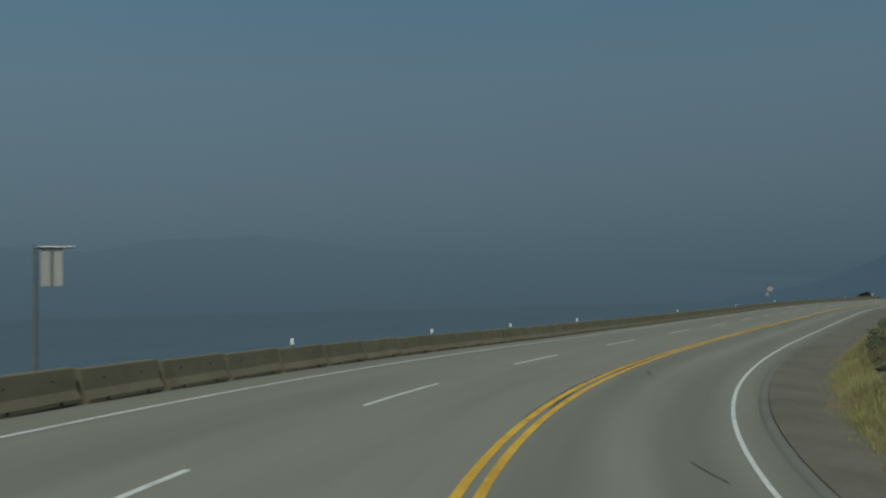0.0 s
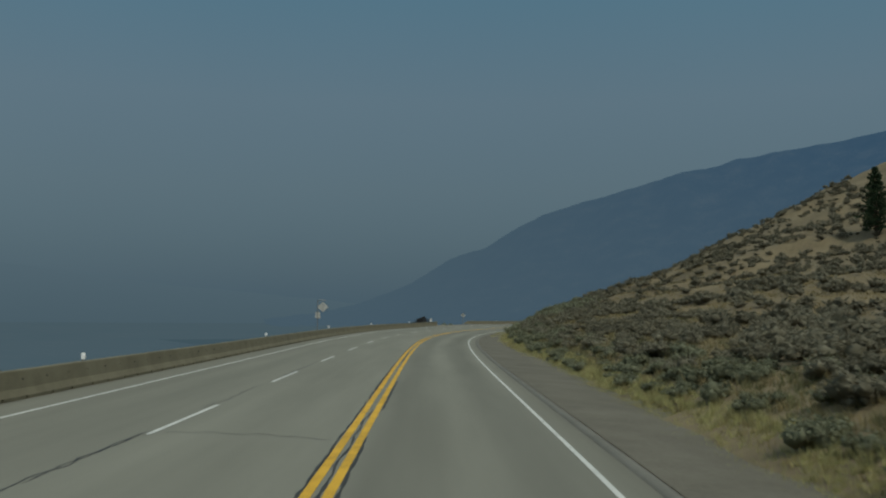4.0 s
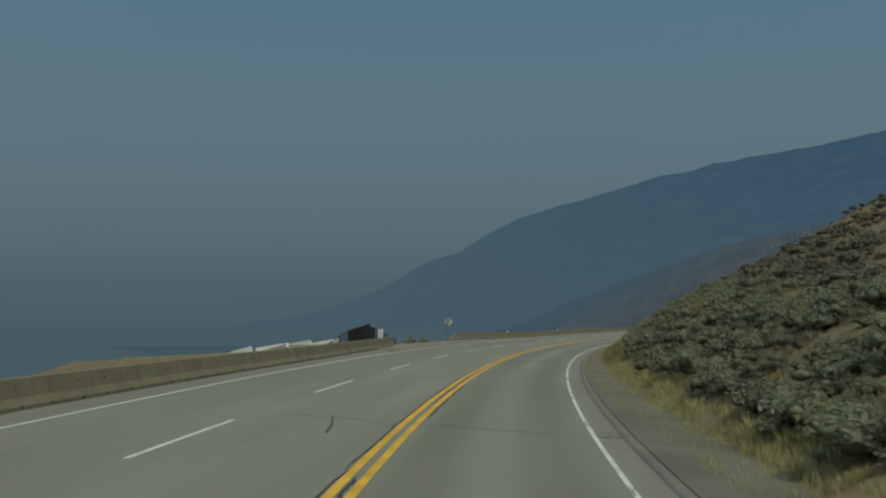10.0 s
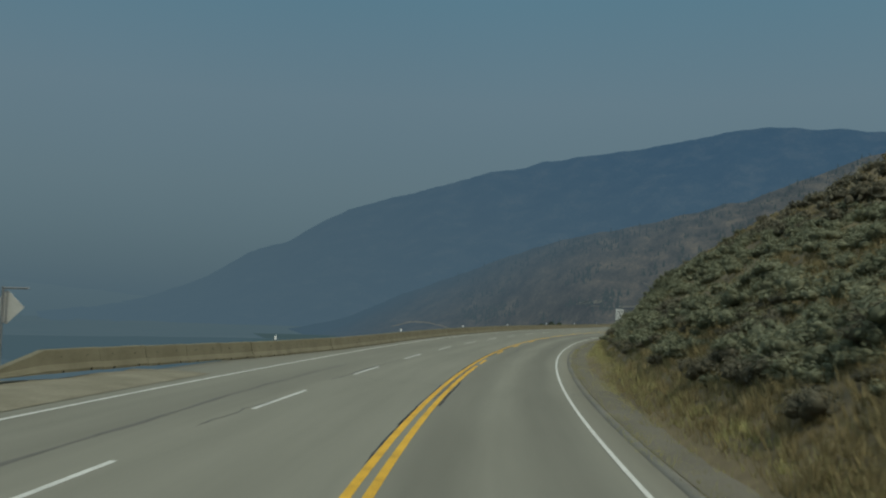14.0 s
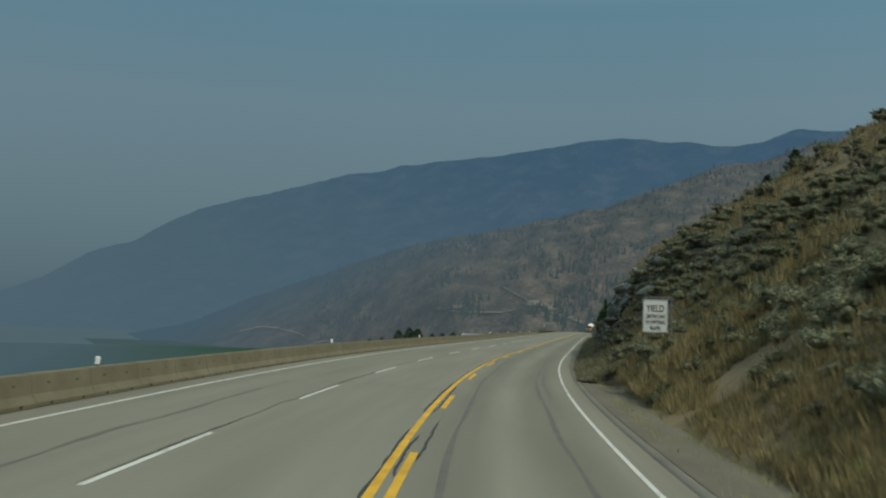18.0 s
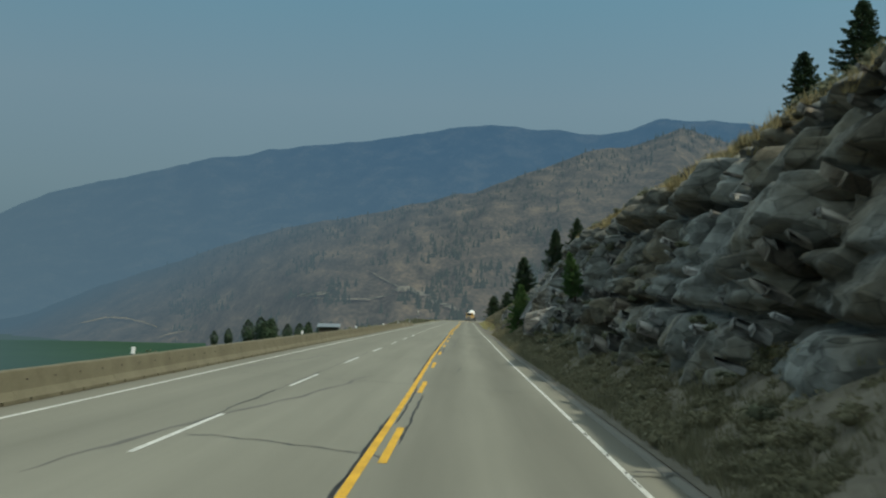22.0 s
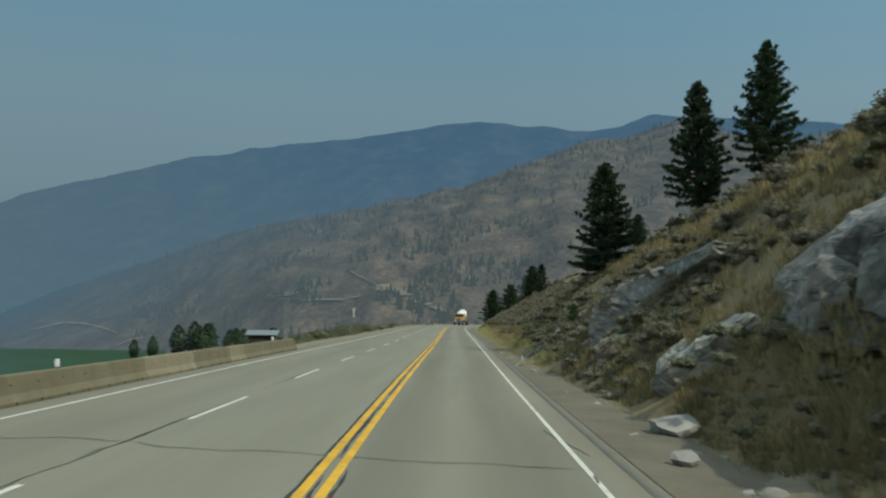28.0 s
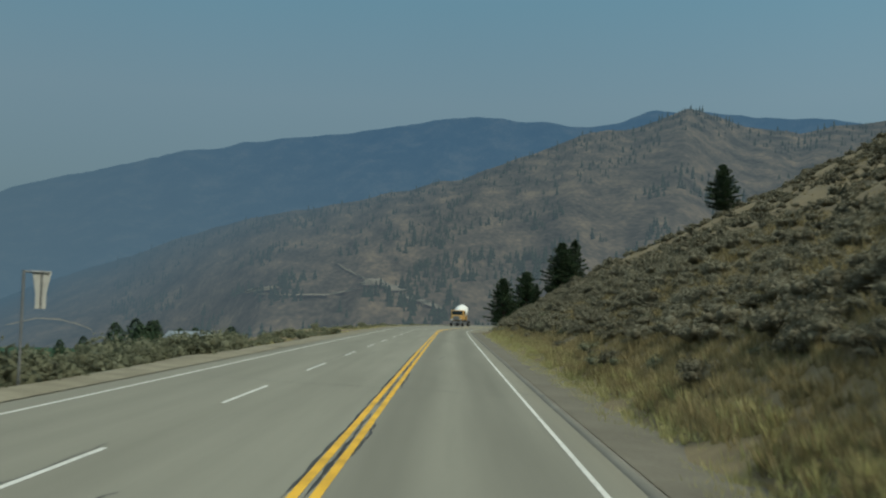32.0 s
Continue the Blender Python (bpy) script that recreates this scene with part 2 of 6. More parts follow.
def strip(s, ds, ups):
    """A sheet along the road: cross-section ds, ups at every s."""
    s, ds, ups = np.asarray(s, float), np.asarray(ds, float), np.asarray(ups, float)
    v = on_road(np.repeat(s, len(ds)), np.tile(ds, len(s)), np.tile(ups, len(s)))
    return v, grid_faces(len(s), len(ds))[:, ::-1]


def road_pose(s, d, up=0.0, turn=0.0):
    """A pose on the road's plane, y along the road, upright."""
    p = on_road(s, d, up)
    return pose(*map(float, p), 0, 0, math.degrees(heading(s)) + turn)


def ground_pose(s, d, up=0.0, turn=0.0):
    p = ground_points(s, d)
    return pose(float(p[0]), float(p[1]), float(p[2]) + up, 0, 0, math.degrees(heading(s)) + turn)


# ---- materials ----
def node(nt, kind, **values):
    n = nt.nodes.new("ShaderNode" + kind)
    for k, v in values.items():
        n.inputs[k.replace("_", " ")].default_value = v
    return n


def ramp(nt, source, stops):
    n = nt.nodes.new("ShaderNodeValToRGB")
    els = n.color_ramp.elements
    els[0].position, els[0].color = stops[0][0], (*stops[0][1], 1)
    els[1].position, els[1].color = stops[-1][0], (*stops[-1][1], 1)
    for p, c in stops[1:-1]:
        els.new(p).color = (*c, 1)
    nt.links.new(source, n.inputs[0])
    return n.outputs[0]


def mix(nt, a, b, factor, how='MIX'):
    n = nt.nodes.new("ShaderNodeMixRGB")
    n.blend_type = how
    for k, v in ((0, factor), (1, a), (2, b)):
        if isinstance(v, (int, float)):
            n.inputs[k].default_value = v
        elif isinstance(v, tuple):
            n.inputs[k].default_value = (*v, 1)
        else:
            nt.links.new(v, n.inputs[k])
    return n.outputs[0]


def surface(name, stops, scale=3.0, rough=0.85, bump=0.0, fine=40.0, metal=0.0, vary=0.0, islands=0.0, coords="Object", spec=0.3):
    """Noise at two scales over a colour ramp, a bump, and a lightness that varies from object to object or leaf to leaf."""
    m = bpy.data.materials.new(name)
    m.use_nodes = True
    nt = m.node_tree
    bsdf = nt.nodes["Principled BSDF"]
    tc = nt.nodes.new("ShaderNodeNewGeometry" if coords == "World" else "ShaderNodeTexCoord")
    big = node(nt, "TexNoise", Scale=scale, Detail=5.0, Roughness=0.6)
    small = node(nt, "TexNoise", Scale=fine, Detail=3.0)
    for n in (big, small):
        nt.links.new(tc.outputs["Position" if coords == "World" else coords], n.inputs["Vector"])
    f = mix(nt, big.outputs[0], small.outputs[0], 0.35)
    col = ramp(nt, f, stops)
    for amount, source in ((vary, "ObjectInfo"), (islands, "NewGeometry")):
        if amount:
            n = nt.nodes.new("ShaderNode" + source)
            mr = nt.nodes.new("ShaderNodeMapRange")
            mr.inputs[3].default_value, mr.inputs[4].default_value = 1 - amount, 1 + amount
            nt.links.new(n.outputs["Random" if source == "ObjectInfo" else "Random Per Island"], mr.inputs[0])
            hsv = nt.nodes.new("ShaderNodeHueSaturation")
            nt.links.new(mr.outputs[0], hsv.inputs["Value"])
            nt.links.new(col, hsv.inputs["Color"])
            col = hsv.outputs[0]
    nt.links.new(col, bsdf.inputs["Base Color"])
    bsdf.inputs["Roughness"].default_value = rough
    bsdf.inputs["Metallic"].default_value = metal
    bsdf.inputs["Specular IOR Level"].default_value = spec
    if bump:
        b = node(nt, "Bump", Strength=bump, Distance=0.02)
        nt.links.new(f, b.inputs["Height"])
        nt.links.new(b.outputs[0], bsdf.inputs["Normal"])
    return m


def painted_haze_material(name, stops, scale, haze_low, haze_high, low, high, share, thick_end=None, gullies=None):
    """Hills so far off that smoky haze is painted in: a lit surface mixed with emission, its colour ramped by height.
    """
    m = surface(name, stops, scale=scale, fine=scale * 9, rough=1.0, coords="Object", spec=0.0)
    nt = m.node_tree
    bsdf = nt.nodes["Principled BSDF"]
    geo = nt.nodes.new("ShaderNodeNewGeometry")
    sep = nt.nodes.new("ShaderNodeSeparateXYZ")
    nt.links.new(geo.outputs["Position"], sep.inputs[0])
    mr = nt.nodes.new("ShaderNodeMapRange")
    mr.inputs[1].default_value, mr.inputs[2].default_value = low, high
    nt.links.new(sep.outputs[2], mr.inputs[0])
    haze_glow = nt.nodes.new("ShaderNodeEmission")
    nt.links.new(ramp(nt, mr.outputs[0], [(0, haze_low), (1, haze_high)]), haze_glow.inputs[0])
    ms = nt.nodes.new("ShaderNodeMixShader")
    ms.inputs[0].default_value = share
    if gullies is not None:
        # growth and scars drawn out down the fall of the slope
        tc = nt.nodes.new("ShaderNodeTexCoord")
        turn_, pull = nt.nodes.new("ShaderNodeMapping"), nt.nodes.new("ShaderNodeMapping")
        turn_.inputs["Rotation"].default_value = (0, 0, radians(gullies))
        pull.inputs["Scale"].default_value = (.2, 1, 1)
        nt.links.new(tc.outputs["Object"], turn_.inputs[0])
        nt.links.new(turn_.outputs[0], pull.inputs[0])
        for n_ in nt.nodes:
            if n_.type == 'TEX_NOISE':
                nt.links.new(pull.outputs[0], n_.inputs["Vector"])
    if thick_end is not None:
        # the painted haze takes a larger share towards the open valley
        px, py, q0, q1, thick_share, haze_colour, pz = thick_end
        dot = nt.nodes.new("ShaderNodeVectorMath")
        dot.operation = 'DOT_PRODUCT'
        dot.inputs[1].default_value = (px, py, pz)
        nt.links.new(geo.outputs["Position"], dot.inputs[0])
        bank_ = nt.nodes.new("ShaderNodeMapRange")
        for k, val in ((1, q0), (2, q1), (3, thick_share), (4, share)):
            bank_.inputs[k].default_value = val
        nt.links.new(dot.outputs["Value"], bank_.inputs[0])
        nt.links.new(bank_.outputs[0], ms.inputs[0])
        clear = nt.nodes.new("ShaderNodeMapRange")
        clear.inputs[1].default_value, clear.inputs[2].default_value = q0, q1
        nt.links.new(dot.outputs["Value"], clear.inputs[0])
        nt.links.new(mix(nt, haze_colour, haze_glow.inputs[0].links[0].from_socket, clear.outputs[0]), haze_glow.inputs[0])
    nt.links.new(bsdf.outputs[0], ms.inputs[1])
    nt.links.new(haze_glow.outputs[0], ms.inputs[2])
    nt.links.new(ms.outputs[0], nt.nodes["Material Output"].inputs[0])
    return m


def asphalt_material():
    """Grey weathered asphalt; the lanes are darker where the wheels run. UV: d, s in metres."""
    m = surface("asphalt", [(0.25, (0.162, 0.158, 0.130)), (0.5, (0.196, 0.192, 0.159)), (0.75, (0.226, 0.221, 0.184))], scale=.35, fine=55, rough=0.9, bump=0.25, coords="UV", spec=0.2)
    nt = m.node_tree
    bsdf = nt.nodes["Principled BSDF"]
    old = bsdf.inputs["Base Color"].links[0].from_socket
    tc = nt.nodes.new("ShaderNodeTexCoord")
    # traffic draws the stains out along the road
    along = nt.nodes.new("ShaderNodeMapping")
    along.inputs["Scale"].default_value = (1.7, .16, 1)
    nt.links.new(tc.outputs["UV"], along.inputs[0])
    for n in nt.nodes:
        if n.type == 'TEX_NOISE' and n.inputs["Scale"].default_value < 1:
            nt.links.new(along.outputs[0], n.inputs["Vector"])
    sep = nt.nodes.new("ShaderNodeSeparateXYZ")
    nt.links.new(tc.outputs["UV"], sep.inputs[0])
    wob = node(nt, "TexNoise", Scale=0.08, Detail=2.0)
    nt.links.new(tc.outputs["UV"], wob.inputs["Vector"])
    sh = nt.nodes.new("ShaderNodeMath")
    sh.operation = 'MULTIPLY_ADD'
    sh.inputs[1].default_value = 0.5
    nt.links.new(wob.outputs[0], sh.inputs[0])
    nt.links.new(sep.outputs[0], sh.inputs[2])
    mr = nt.nodes.new("ShaderNodeMapRange")
    mr.inputs[1].default_value, mr.inputs[2].default_value = -8.0, 5.0
    nt.links.new(sh.outputs[0], mr.inputs[0])
    g = lambda v: (v, v, v)
    at = lambda d: (d + 0.25 + 8.0) / 13.0
    lanes = ramp(nt, mr.outputs[0], [(at(-7.6), g(.86)), (at(-5.6), g(.92)), (at(-4.4), g(.88)), (at(-3.4), g(.98)), (at(-1.6), g(.95)), (at(-.2), g(1.02)),
                                     (at(.55), g(.80)), (at(1.0), g(.81)), (at(1.6), g(1.0)), (at(1.9), g(.98)), (at(2.4), g(.82)), (at(2.95), g(.78)), (at(3.5), g(.95)), (at(4.3), g(.9))])
    streak = nt.nodes.new("ShaderNodeMapping")
    streak.inputs["Scale"].default_value = (1.6, .05, 1)
    nt.links.new(tc.outputs["UV"], streak.inputs[0])
    sn = node(nt, "TexNoise", Scale=1.0, Detail=4.0)
    nt.links.new(streak.outputs[0], sn.inputs["Vector"])
    col = mix(nt, old, lanes, 1.0, 'MULTIPLY')
    col = mix(nt, col, ramp(nt, sn.outputs[0], [(0.3, g(.93)), (0.7, g(1.05))]), 1.0, 'MULTIPLY')
    nt.links.new(col, bsdf.inputs["Base Color"])
    return m


ASPHALT = asphalt_material()
GRAVEL = surface("gravel", [(0.3, (0.084, 0.075, 0.055)), (0.5, (0.122, 0.110, 0.084)), (0.7, (0.160, 0.146, 0.114))], scale=.5, fine=11, bump=.7)
GRAVEL_LIGHT = surface("pale_gravel", [(0.3, (0.12, 0.108, 0.075)), (0.5, (0.18, 0.162, 0.115)), (0.7, (0.24, 0.22, 0.165))], scale=.8, fine=14, bump=.6)
WHITE_LINE = surface("white_road_paint", [(0.32, (0.26, 0.26, 0.24)), (0.45, (0.50, 0.50, 0.47)), (0.8, (0.66, 0.66, 0.63))], scale=2, fine=30, rough=.7)
YELLOW_LINE = surface("yellow_road_paint", [(0.3, (0.34, 0.20, 0.025)), (0.55, (0.62, 0.36, 0.03)), (0.8, (0.72, 0.43, 0.045))], scale=1.2, fine=30, rough=.7)
TAR = surface("crack_sealant", [(0.3, (0.016, 0.016, 0.016)), (0.7, (0.05, 0.048, 0.043))], scale=3, rough=.6)
RUBBER = surface("tyre_marks", [(0.3, (0.09, 0.087, 0.077)), (0.7, (0.135, 0.13, 0.115))], scale=1.5, rough=.8)
CONCRETE = surface("barrier_concrete", [(0.25, (0.095, 0.085, 0.054)), (0.5, (0.146, 0.132, 0.088)), (0.75, (0.19, 0.175, 0.122))], scale=1.1, fine=25, bump=.2, vary=.02, coords="World")
CONCRETE_WHITE = surface("pale_concrete", [(0.3, (0.40, 0.40, 0.38)), (0.7, (0.58, 0.58, 0.56))], scale=1.6, fine=25, bump=.2, vary=.1)
DARK = surface("hole_shade_black", [(0.3, (0.012, 0.011, 0.01)), (0.7, (0.03, 0.028, 0.025))])
GROUND = surface("dry_ground", [(0.28, (0.078, 0.062, 0.038)), (0.45, (0.135, 0.106, 0.060)), (0.6, (0.182, 0.142, 0.080)), (0.75, (0.225, 0.18, 0.106))], scale=.12, fine=2.5, bump=.5)

def rock_material(name, stops, vary, islands):
    """Grey rock with brown weathering and streaks along a tilted bedding."""
    m = surface(name, stops, scale=.5, fine=4.0, bump=.9, vary=vary, islands=islands, coords="World")
    nt = m.node_tree
    bsdf = nt.nodes["Principled BSDF"]
    old = bsdf.inputs["Base Color"].links[0].from_socket
    geo = nt.nodes.new("ShaderNodeNewGeometry")
    mp = nt.nodes.new("ShaderNodeMapping")
    mp.inputs["Rotation"].default_value = (radians(9), radians(-7), radians(30))
    mp.inputs["Scale"].default_value = (.9, .9, 2.2)
    nt.links.new(geo.outputs["Position"], mp.inputs[0])
    beds = node(nt, "TexNoise", Scale=1.0, Detail=6.0, Roughness=.68)
    nt.links.new(mp.outputs[0], beds.inputs["Vector"])
    joint = ramp(nt, beds.outputs[0], [(0.34, (.42, .40, .37)), (0.46, (.92, .92, .92)), (0.66, (1.16, 1.16, 1.14))])
    stain = node(nt, "TexNoise", Scale=.22, Detail=5.0)
    nt.links.new(geo.outputs["Position"], stain.inputs["Vector"])
    col = mix(nt, old, joint, .5, 'MULTIPLY')
    col = mix(nt, col, ramp(nt, stain.outputs[0], [(0.47, (1, 1, 1)), (0.64, (.82, .70, .55))]), 1.0, 'MULTIPLY')
    # broken faces: every cell leans its own way and has its own tone, with open cracks between the cells
    shape = nt.nodes.new("ShaderNodeMapping")
    shape.inputs["Rotation"].default_value = (radians(14), radians(-10), radians(35))
    shape.inputs["Scale"].default_value = (.62, .62, 1.5)
    nt.links.new(geo.outputs["Position"], shape.inputs[0])
    wob = node(nt, "TexNoise", Scale=.9, Detail=2.0)
    nt.links.new(geo.outputs["Position"], wob.inputs["Vector"])
    place = mix(nt, shape.outputs[0], wob.outputs[1], .35, 'ADD')
    normal = geo.outputs["Normal"]
    for scale, lean, tone in ((.8, .75, .34), (2.6, .55, .26)):
        cell = node(nt, "TexVoronoi", Scale=scale)
        nt.links.new(place, cell.inputs["Vector"])
        off_ = nt.nodes.new("ShaderNodeVectorMath")
        off_.operation = 'SUBTRACT'
        off_.inputs[1].default_value = (.5, .5, .5)
        nt.links.new(cell.outputs["Color"], off_.inputs[0])
        tip = nt.nodes.new("ShaderNodeVectorMath")
        tip.operation = 'MULTIPLY_ADD'
        tip.inputs[1].default_value = (lean, lean, lean)
        nt.links.new(off_.outputs[0], tip.inputs[0])
        nt.links.new(normal, tip.inputs[2])
        norm = nt.nodes.new("ShaderNodeVectorMath")
        norm.operation = 'NORMALIZE'
        nt.links.new(tip.outputs[0], norm.inputs[0])
        normal = norm.outputs[0]
        grey = nt.nodes.new("ShaderNodeSeparateXYZ")
        nt.links.new(cell.outputs["Color"], grey.inputs[0])
        col = mix(nt, col, ramp(nt, grey.outputs[1], [(0, (1 - tone,) * 3), (1, (1 + tone,) * 3)]), 1.0, 'MULTIPLY')
        holes = node(nt, "TexNoise", Scale=.8 * scale, Detail=1.0)
        nt.links.new(geo.outputs["Position"], holes.inputs["Vector"])
        gap = ramp(nt, holes.outputs[0], [(0.45, (.05,) * 3), (0.62, (.8,) * 3)])
        rim = node(nt, "TexVoronoi", Scale=scale)
        rim.feature = 'DISTANCE_TO_EDGE'
        nt.links.new(place, rim.inputs["Vector"])
        col = mix(nt, col, ramp(nt, rim.outputs["Distance"], [(0.0, (.2, .19, .18)), (0.018, (.7, .7, .7)), (0.04, (1, 1, 1))]), gap, 'MULTIPLY')
    for n_ in nt.nodes:
        if n_.type == 'BUMP':
            nt.links.new(normal, n_.inputs["Normal"])
    nt.links.new(col, bsdf.inputs["Base Color"])
    return m


ROCK = rock_material("grey_rock", [(0.25, (0.095, 0.090, 0.079)), (0.42, (0.175, 0.171, 0.161)), (0.58, (0.25, 0.247, 0.238)), (0.8, (0.35, 0.345, 0.33))], .2, .15)
# darker copy of the grey rock; the cut's shade is partly put into its colour
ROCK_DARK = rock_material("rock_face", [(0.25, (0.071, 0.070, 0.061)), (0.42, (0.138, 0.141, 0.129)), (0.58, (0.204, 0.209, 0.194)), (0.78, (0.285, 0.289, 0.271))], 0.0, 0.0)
# browner stones, their colour also lowered for the shaded start of the cut
ROCK_BROWN = rock_material("dark_brown_rock", [(0.25, (0.060, 0.056, 0.047)), (0.42, (0.105, 0.100, 0.086)), (0.58, (0.150, 0.146, 0.129)), (0.78, (0.205, 0.20, 0.18))], 0.0, .3)
ROCK_SLAB = rock_material("pale_slab_rock", [(0.25, (0.17, 0.16, 0.14)), (0.5, (0.25, 0.245, 0.23)), (0.8, (0.34, 0.33, 0.31))], .1, 0.0)
ROCK_PALE = surface("pale_rock", [(0.25, (0.16, 0.155, 0.145)), (0.5, (0.25, 0.245, 0.23)), (0.8, (0.34, 0.33, 0.30))], scale=.8, fine=6, bump=.7, vary=.12)
SAGE = surface("sagebrush_leaves", [(0.25, (0.092, 0.084, 0.058)), (0.5, (0.160, 0.148, 0.104)), (0.75, (0.24, 0.226, 0.162))], scale=.25, fine=1.2, islands=.14, vary=.2)
SAGE_GREEN = surface("green_brush_leaves", [(0.25, (0.098, 0.106, 0.066)), (0.5, (0.168, 0.175, 0.112)), (0.75, (0.24, 0.245, 0.165))], scale=.25, fine=1.2, islands=.14, vary=.2)
DRY_GRASS = surface("dry_grass", [(0.25, (0.165, 0.130, 0.064)), (0.5, (0.27, 0.22, 0.112)), (0.75, (0.37, 0.31, 0.168))], scale=.3, fine=3, islands=.3)
VERGE_GRASS = surface("verge_grass", [(0.25, (0.25, 0.232, 0.100)), (0.5, (0.39, 0.365, 0.165)), (0.75, (0.52, 0.48, 0.24))], scale=.3, fine=3, islands=.3)
GREEN_GRASS = surface("green_grass", [(0.25, (0.105, 0.105, 0.053)), (0.5, (0.185, 0.18, 0.09)), (0.75, (0.27, 0.25, 0.135))], scale=.3, fine=3, islands=.3)
EARTH = surface("brown_earth", [(0.3, (0.090, 0.078, 0.056)), (0.5, (0.150, 0.131, 0.097)), (0.72, (0.215, 0.19, 0.146))], scale=.7, fine=6, bump=.8)
APRON_GREEN = surface("olive_weeds", [(0.25, (0.12, 0.112, 0.068)), (0.5, (0.20, 0.185, 0.115)), (0.75, (0.29, 0.262, 0.17))], scale=.4, fine=2, islands=.2)
NEEDLES = surface("pine_needles", [(0.25, (0.018, 0.033, 0.017)), (0.5, (0.037, 0.063, 0.030)), (0.75, (0.066, 0.098, 0.045))], scale=1.2, fine=8, islands=.4)
YOUNG_NEEDLES = surface("young_needles", [(0.25, (0.045, 0.085, 0.026)), (0.5, (0.075, 0.135, 0.040)), (0.75, (0.12, 0.185, 0.06))], scale=1.2, fine=8, islands=.4)


def let_light_through(m, share):
    """Leaves and blades pass some light: part of the surface is translucent."""
    nt = m.node_tree
    bsdf = nt.nodes["Principled BSDF"]
    leaf = nt.nodes.new("ShaderNodeBsdfTranslucent")
    nt.links.new(bsdf.inputs["Base Color"].links[0].from_socket, leaf.inputs[0])
    ms = nt.nodes.new("ShaderNodeMixShader")
    ms.inputs[0].default_value = share
    nt.links.new(bsdf.outputs[0], ms.inputs[1])
    nt.links.new(leaf.outputs[0], ms.inputs[2])
    nt.links.new(ms.outputs[0], nt.nodes["Material Output"].inputs[0])


for m in (SAGE, SAGE_GREEN, DRY_GRASS, VERGE_GRASS, GREEN_GRASS, APRON_GREEN):
    let_light_through(m, .33)
for m in (NEEDLES, YOUNG_NEEDLES):
    let_light_through(m, .12)
BARK = surface("pine_bark", [(0.3, (0.035, 0.025, 0.018)), (0.7, (0.11, 0.075, 0.05))], scale=4, fine=25, bump=.8)
STEEL = surface("galvanised_steel", [(0.3, (0.16, 0.165, 0.17)), (0.7, (0.26, 0.265, 0.27))], scale=5, rough=.5, metal=.6)
PLATE_BACK = surface("bare_sign_back", [(0.3, (0.34, 0.34, 0.32)), (0.7, (0.48, 0.48, 0.45))], scale=3, rough=.55, metal=.2)
SIGN_WHITE = surface("white_sign_face", [(0.3, (0.60, 0.60, 0.57)), (0.7, (0.72, 0.72, 0.69))], scale=3, rough=.5)
SIGN_BLACK = surface("black_sign_print", [(0.3, (0.012, 0.012, 0.012)), (0.7, (0.025, 0.025, 0.025))], rough=.5)
REFLECTOR = surface("white_reflector", [(0.3, (0.75, 0.75, 0.75)), (0.7, (0.85, 0.85, 0.85))], rough=.3)
BLACK_STEEL = surface("black_fence_steel", [(0.3, (0.008, 0.008, 0.009)), (0.7, (0.02, 0.02, 0.022))], rough=.5)
BLACK_SCREEN = surface("black_privacy_screen", [(0.3, (0.006, 0.007, 0.009)), (0.7, (0.014, 0.015, 0.018))], scale=2, rough=.8)
# these far materials emit a painted haze colour over their own colours
MOUNTAIN = painted_haze_material("far_mountain", [(0.34, (0.012, 0.028, 0.035)), (0.5, (0.04, 0.06, 0.065)), (0.64, (0.12, 0.125, 0.11))], .009, (0.065, 0.105, 0.155), (0.050, 0.096, 0.162), 40, 700, .82, (.766, -.643, -1300, 900, 1.0, (0.074, 0.113, 0.151), 0))
# range and valley floor are almost all emitted haze colour
RANGE = painted_haze_material("farthest_range", [(0.3, (0.02, 0.04, 0.05)), (0.7, (0.04, 0.06, 0.07))], .0022, (0.081, 0.119, 0.150), (0.105, 0.150, 0.188), -60, 300, .98)
VALLEY = painted_haze_material("valley_painted_haze", [(0.3, (0.02, 0.04, 0.025)), (0.45, (0.045, 0.06, 0.04)), (0.6, (0.09, 0.09, 0.065)), (0.75, (0.15, 0.14, 0.115))], .008, (0.079, 0.117, 0.148), (0.079, 0.117, 0.148), -40, 0, .9)
# the hill's painted haze grows towards the valley and with height
HILL = painted_haze_material("burnt_hill", [(0.35, (0.022, 0.024, 0.020)), (0.45, (0.070, 0.063, 0.052)), (0.54, (0.125, 0.104, 0.080)), (0.66, (0.24, 0.186, 0.128))], .03, (0.074, 0.085, 0.100), (0.063, 0.088, 0.116), -20, 350, .55, (.733, -.682, -320, 90, 1.0, (0.058, 0.092, 0.128), -1.6), -36)
HILL_TREES = painted_haze_material("hill_trees", [(0.3, (0.012, 0.02, 0.012)), (0.7, (0.03, 0.045, 0.025))], .05, (0.080, 0.098, 0.115), (0.068, 0.094, 0.122), -20, 350, .52, (.733, -.682, -320, 90, .96, (0.058, 0.092, 0.128), -1.6))
# fields carry emitted haze too, thickest at the first one's valley end
FIELD = painted_haze_material("green_field", [(0.3, (0.018, 0.045, 0.018)), (0.7, (0.04, 0.08, 0.03))], .01, (0.036, 0.066, 0.058), (0.036, 0.066, 0.058), -40, 0, .5, (.85, -.5, -70, 165, .97, (0.063, 0.097, 0.123), 0))
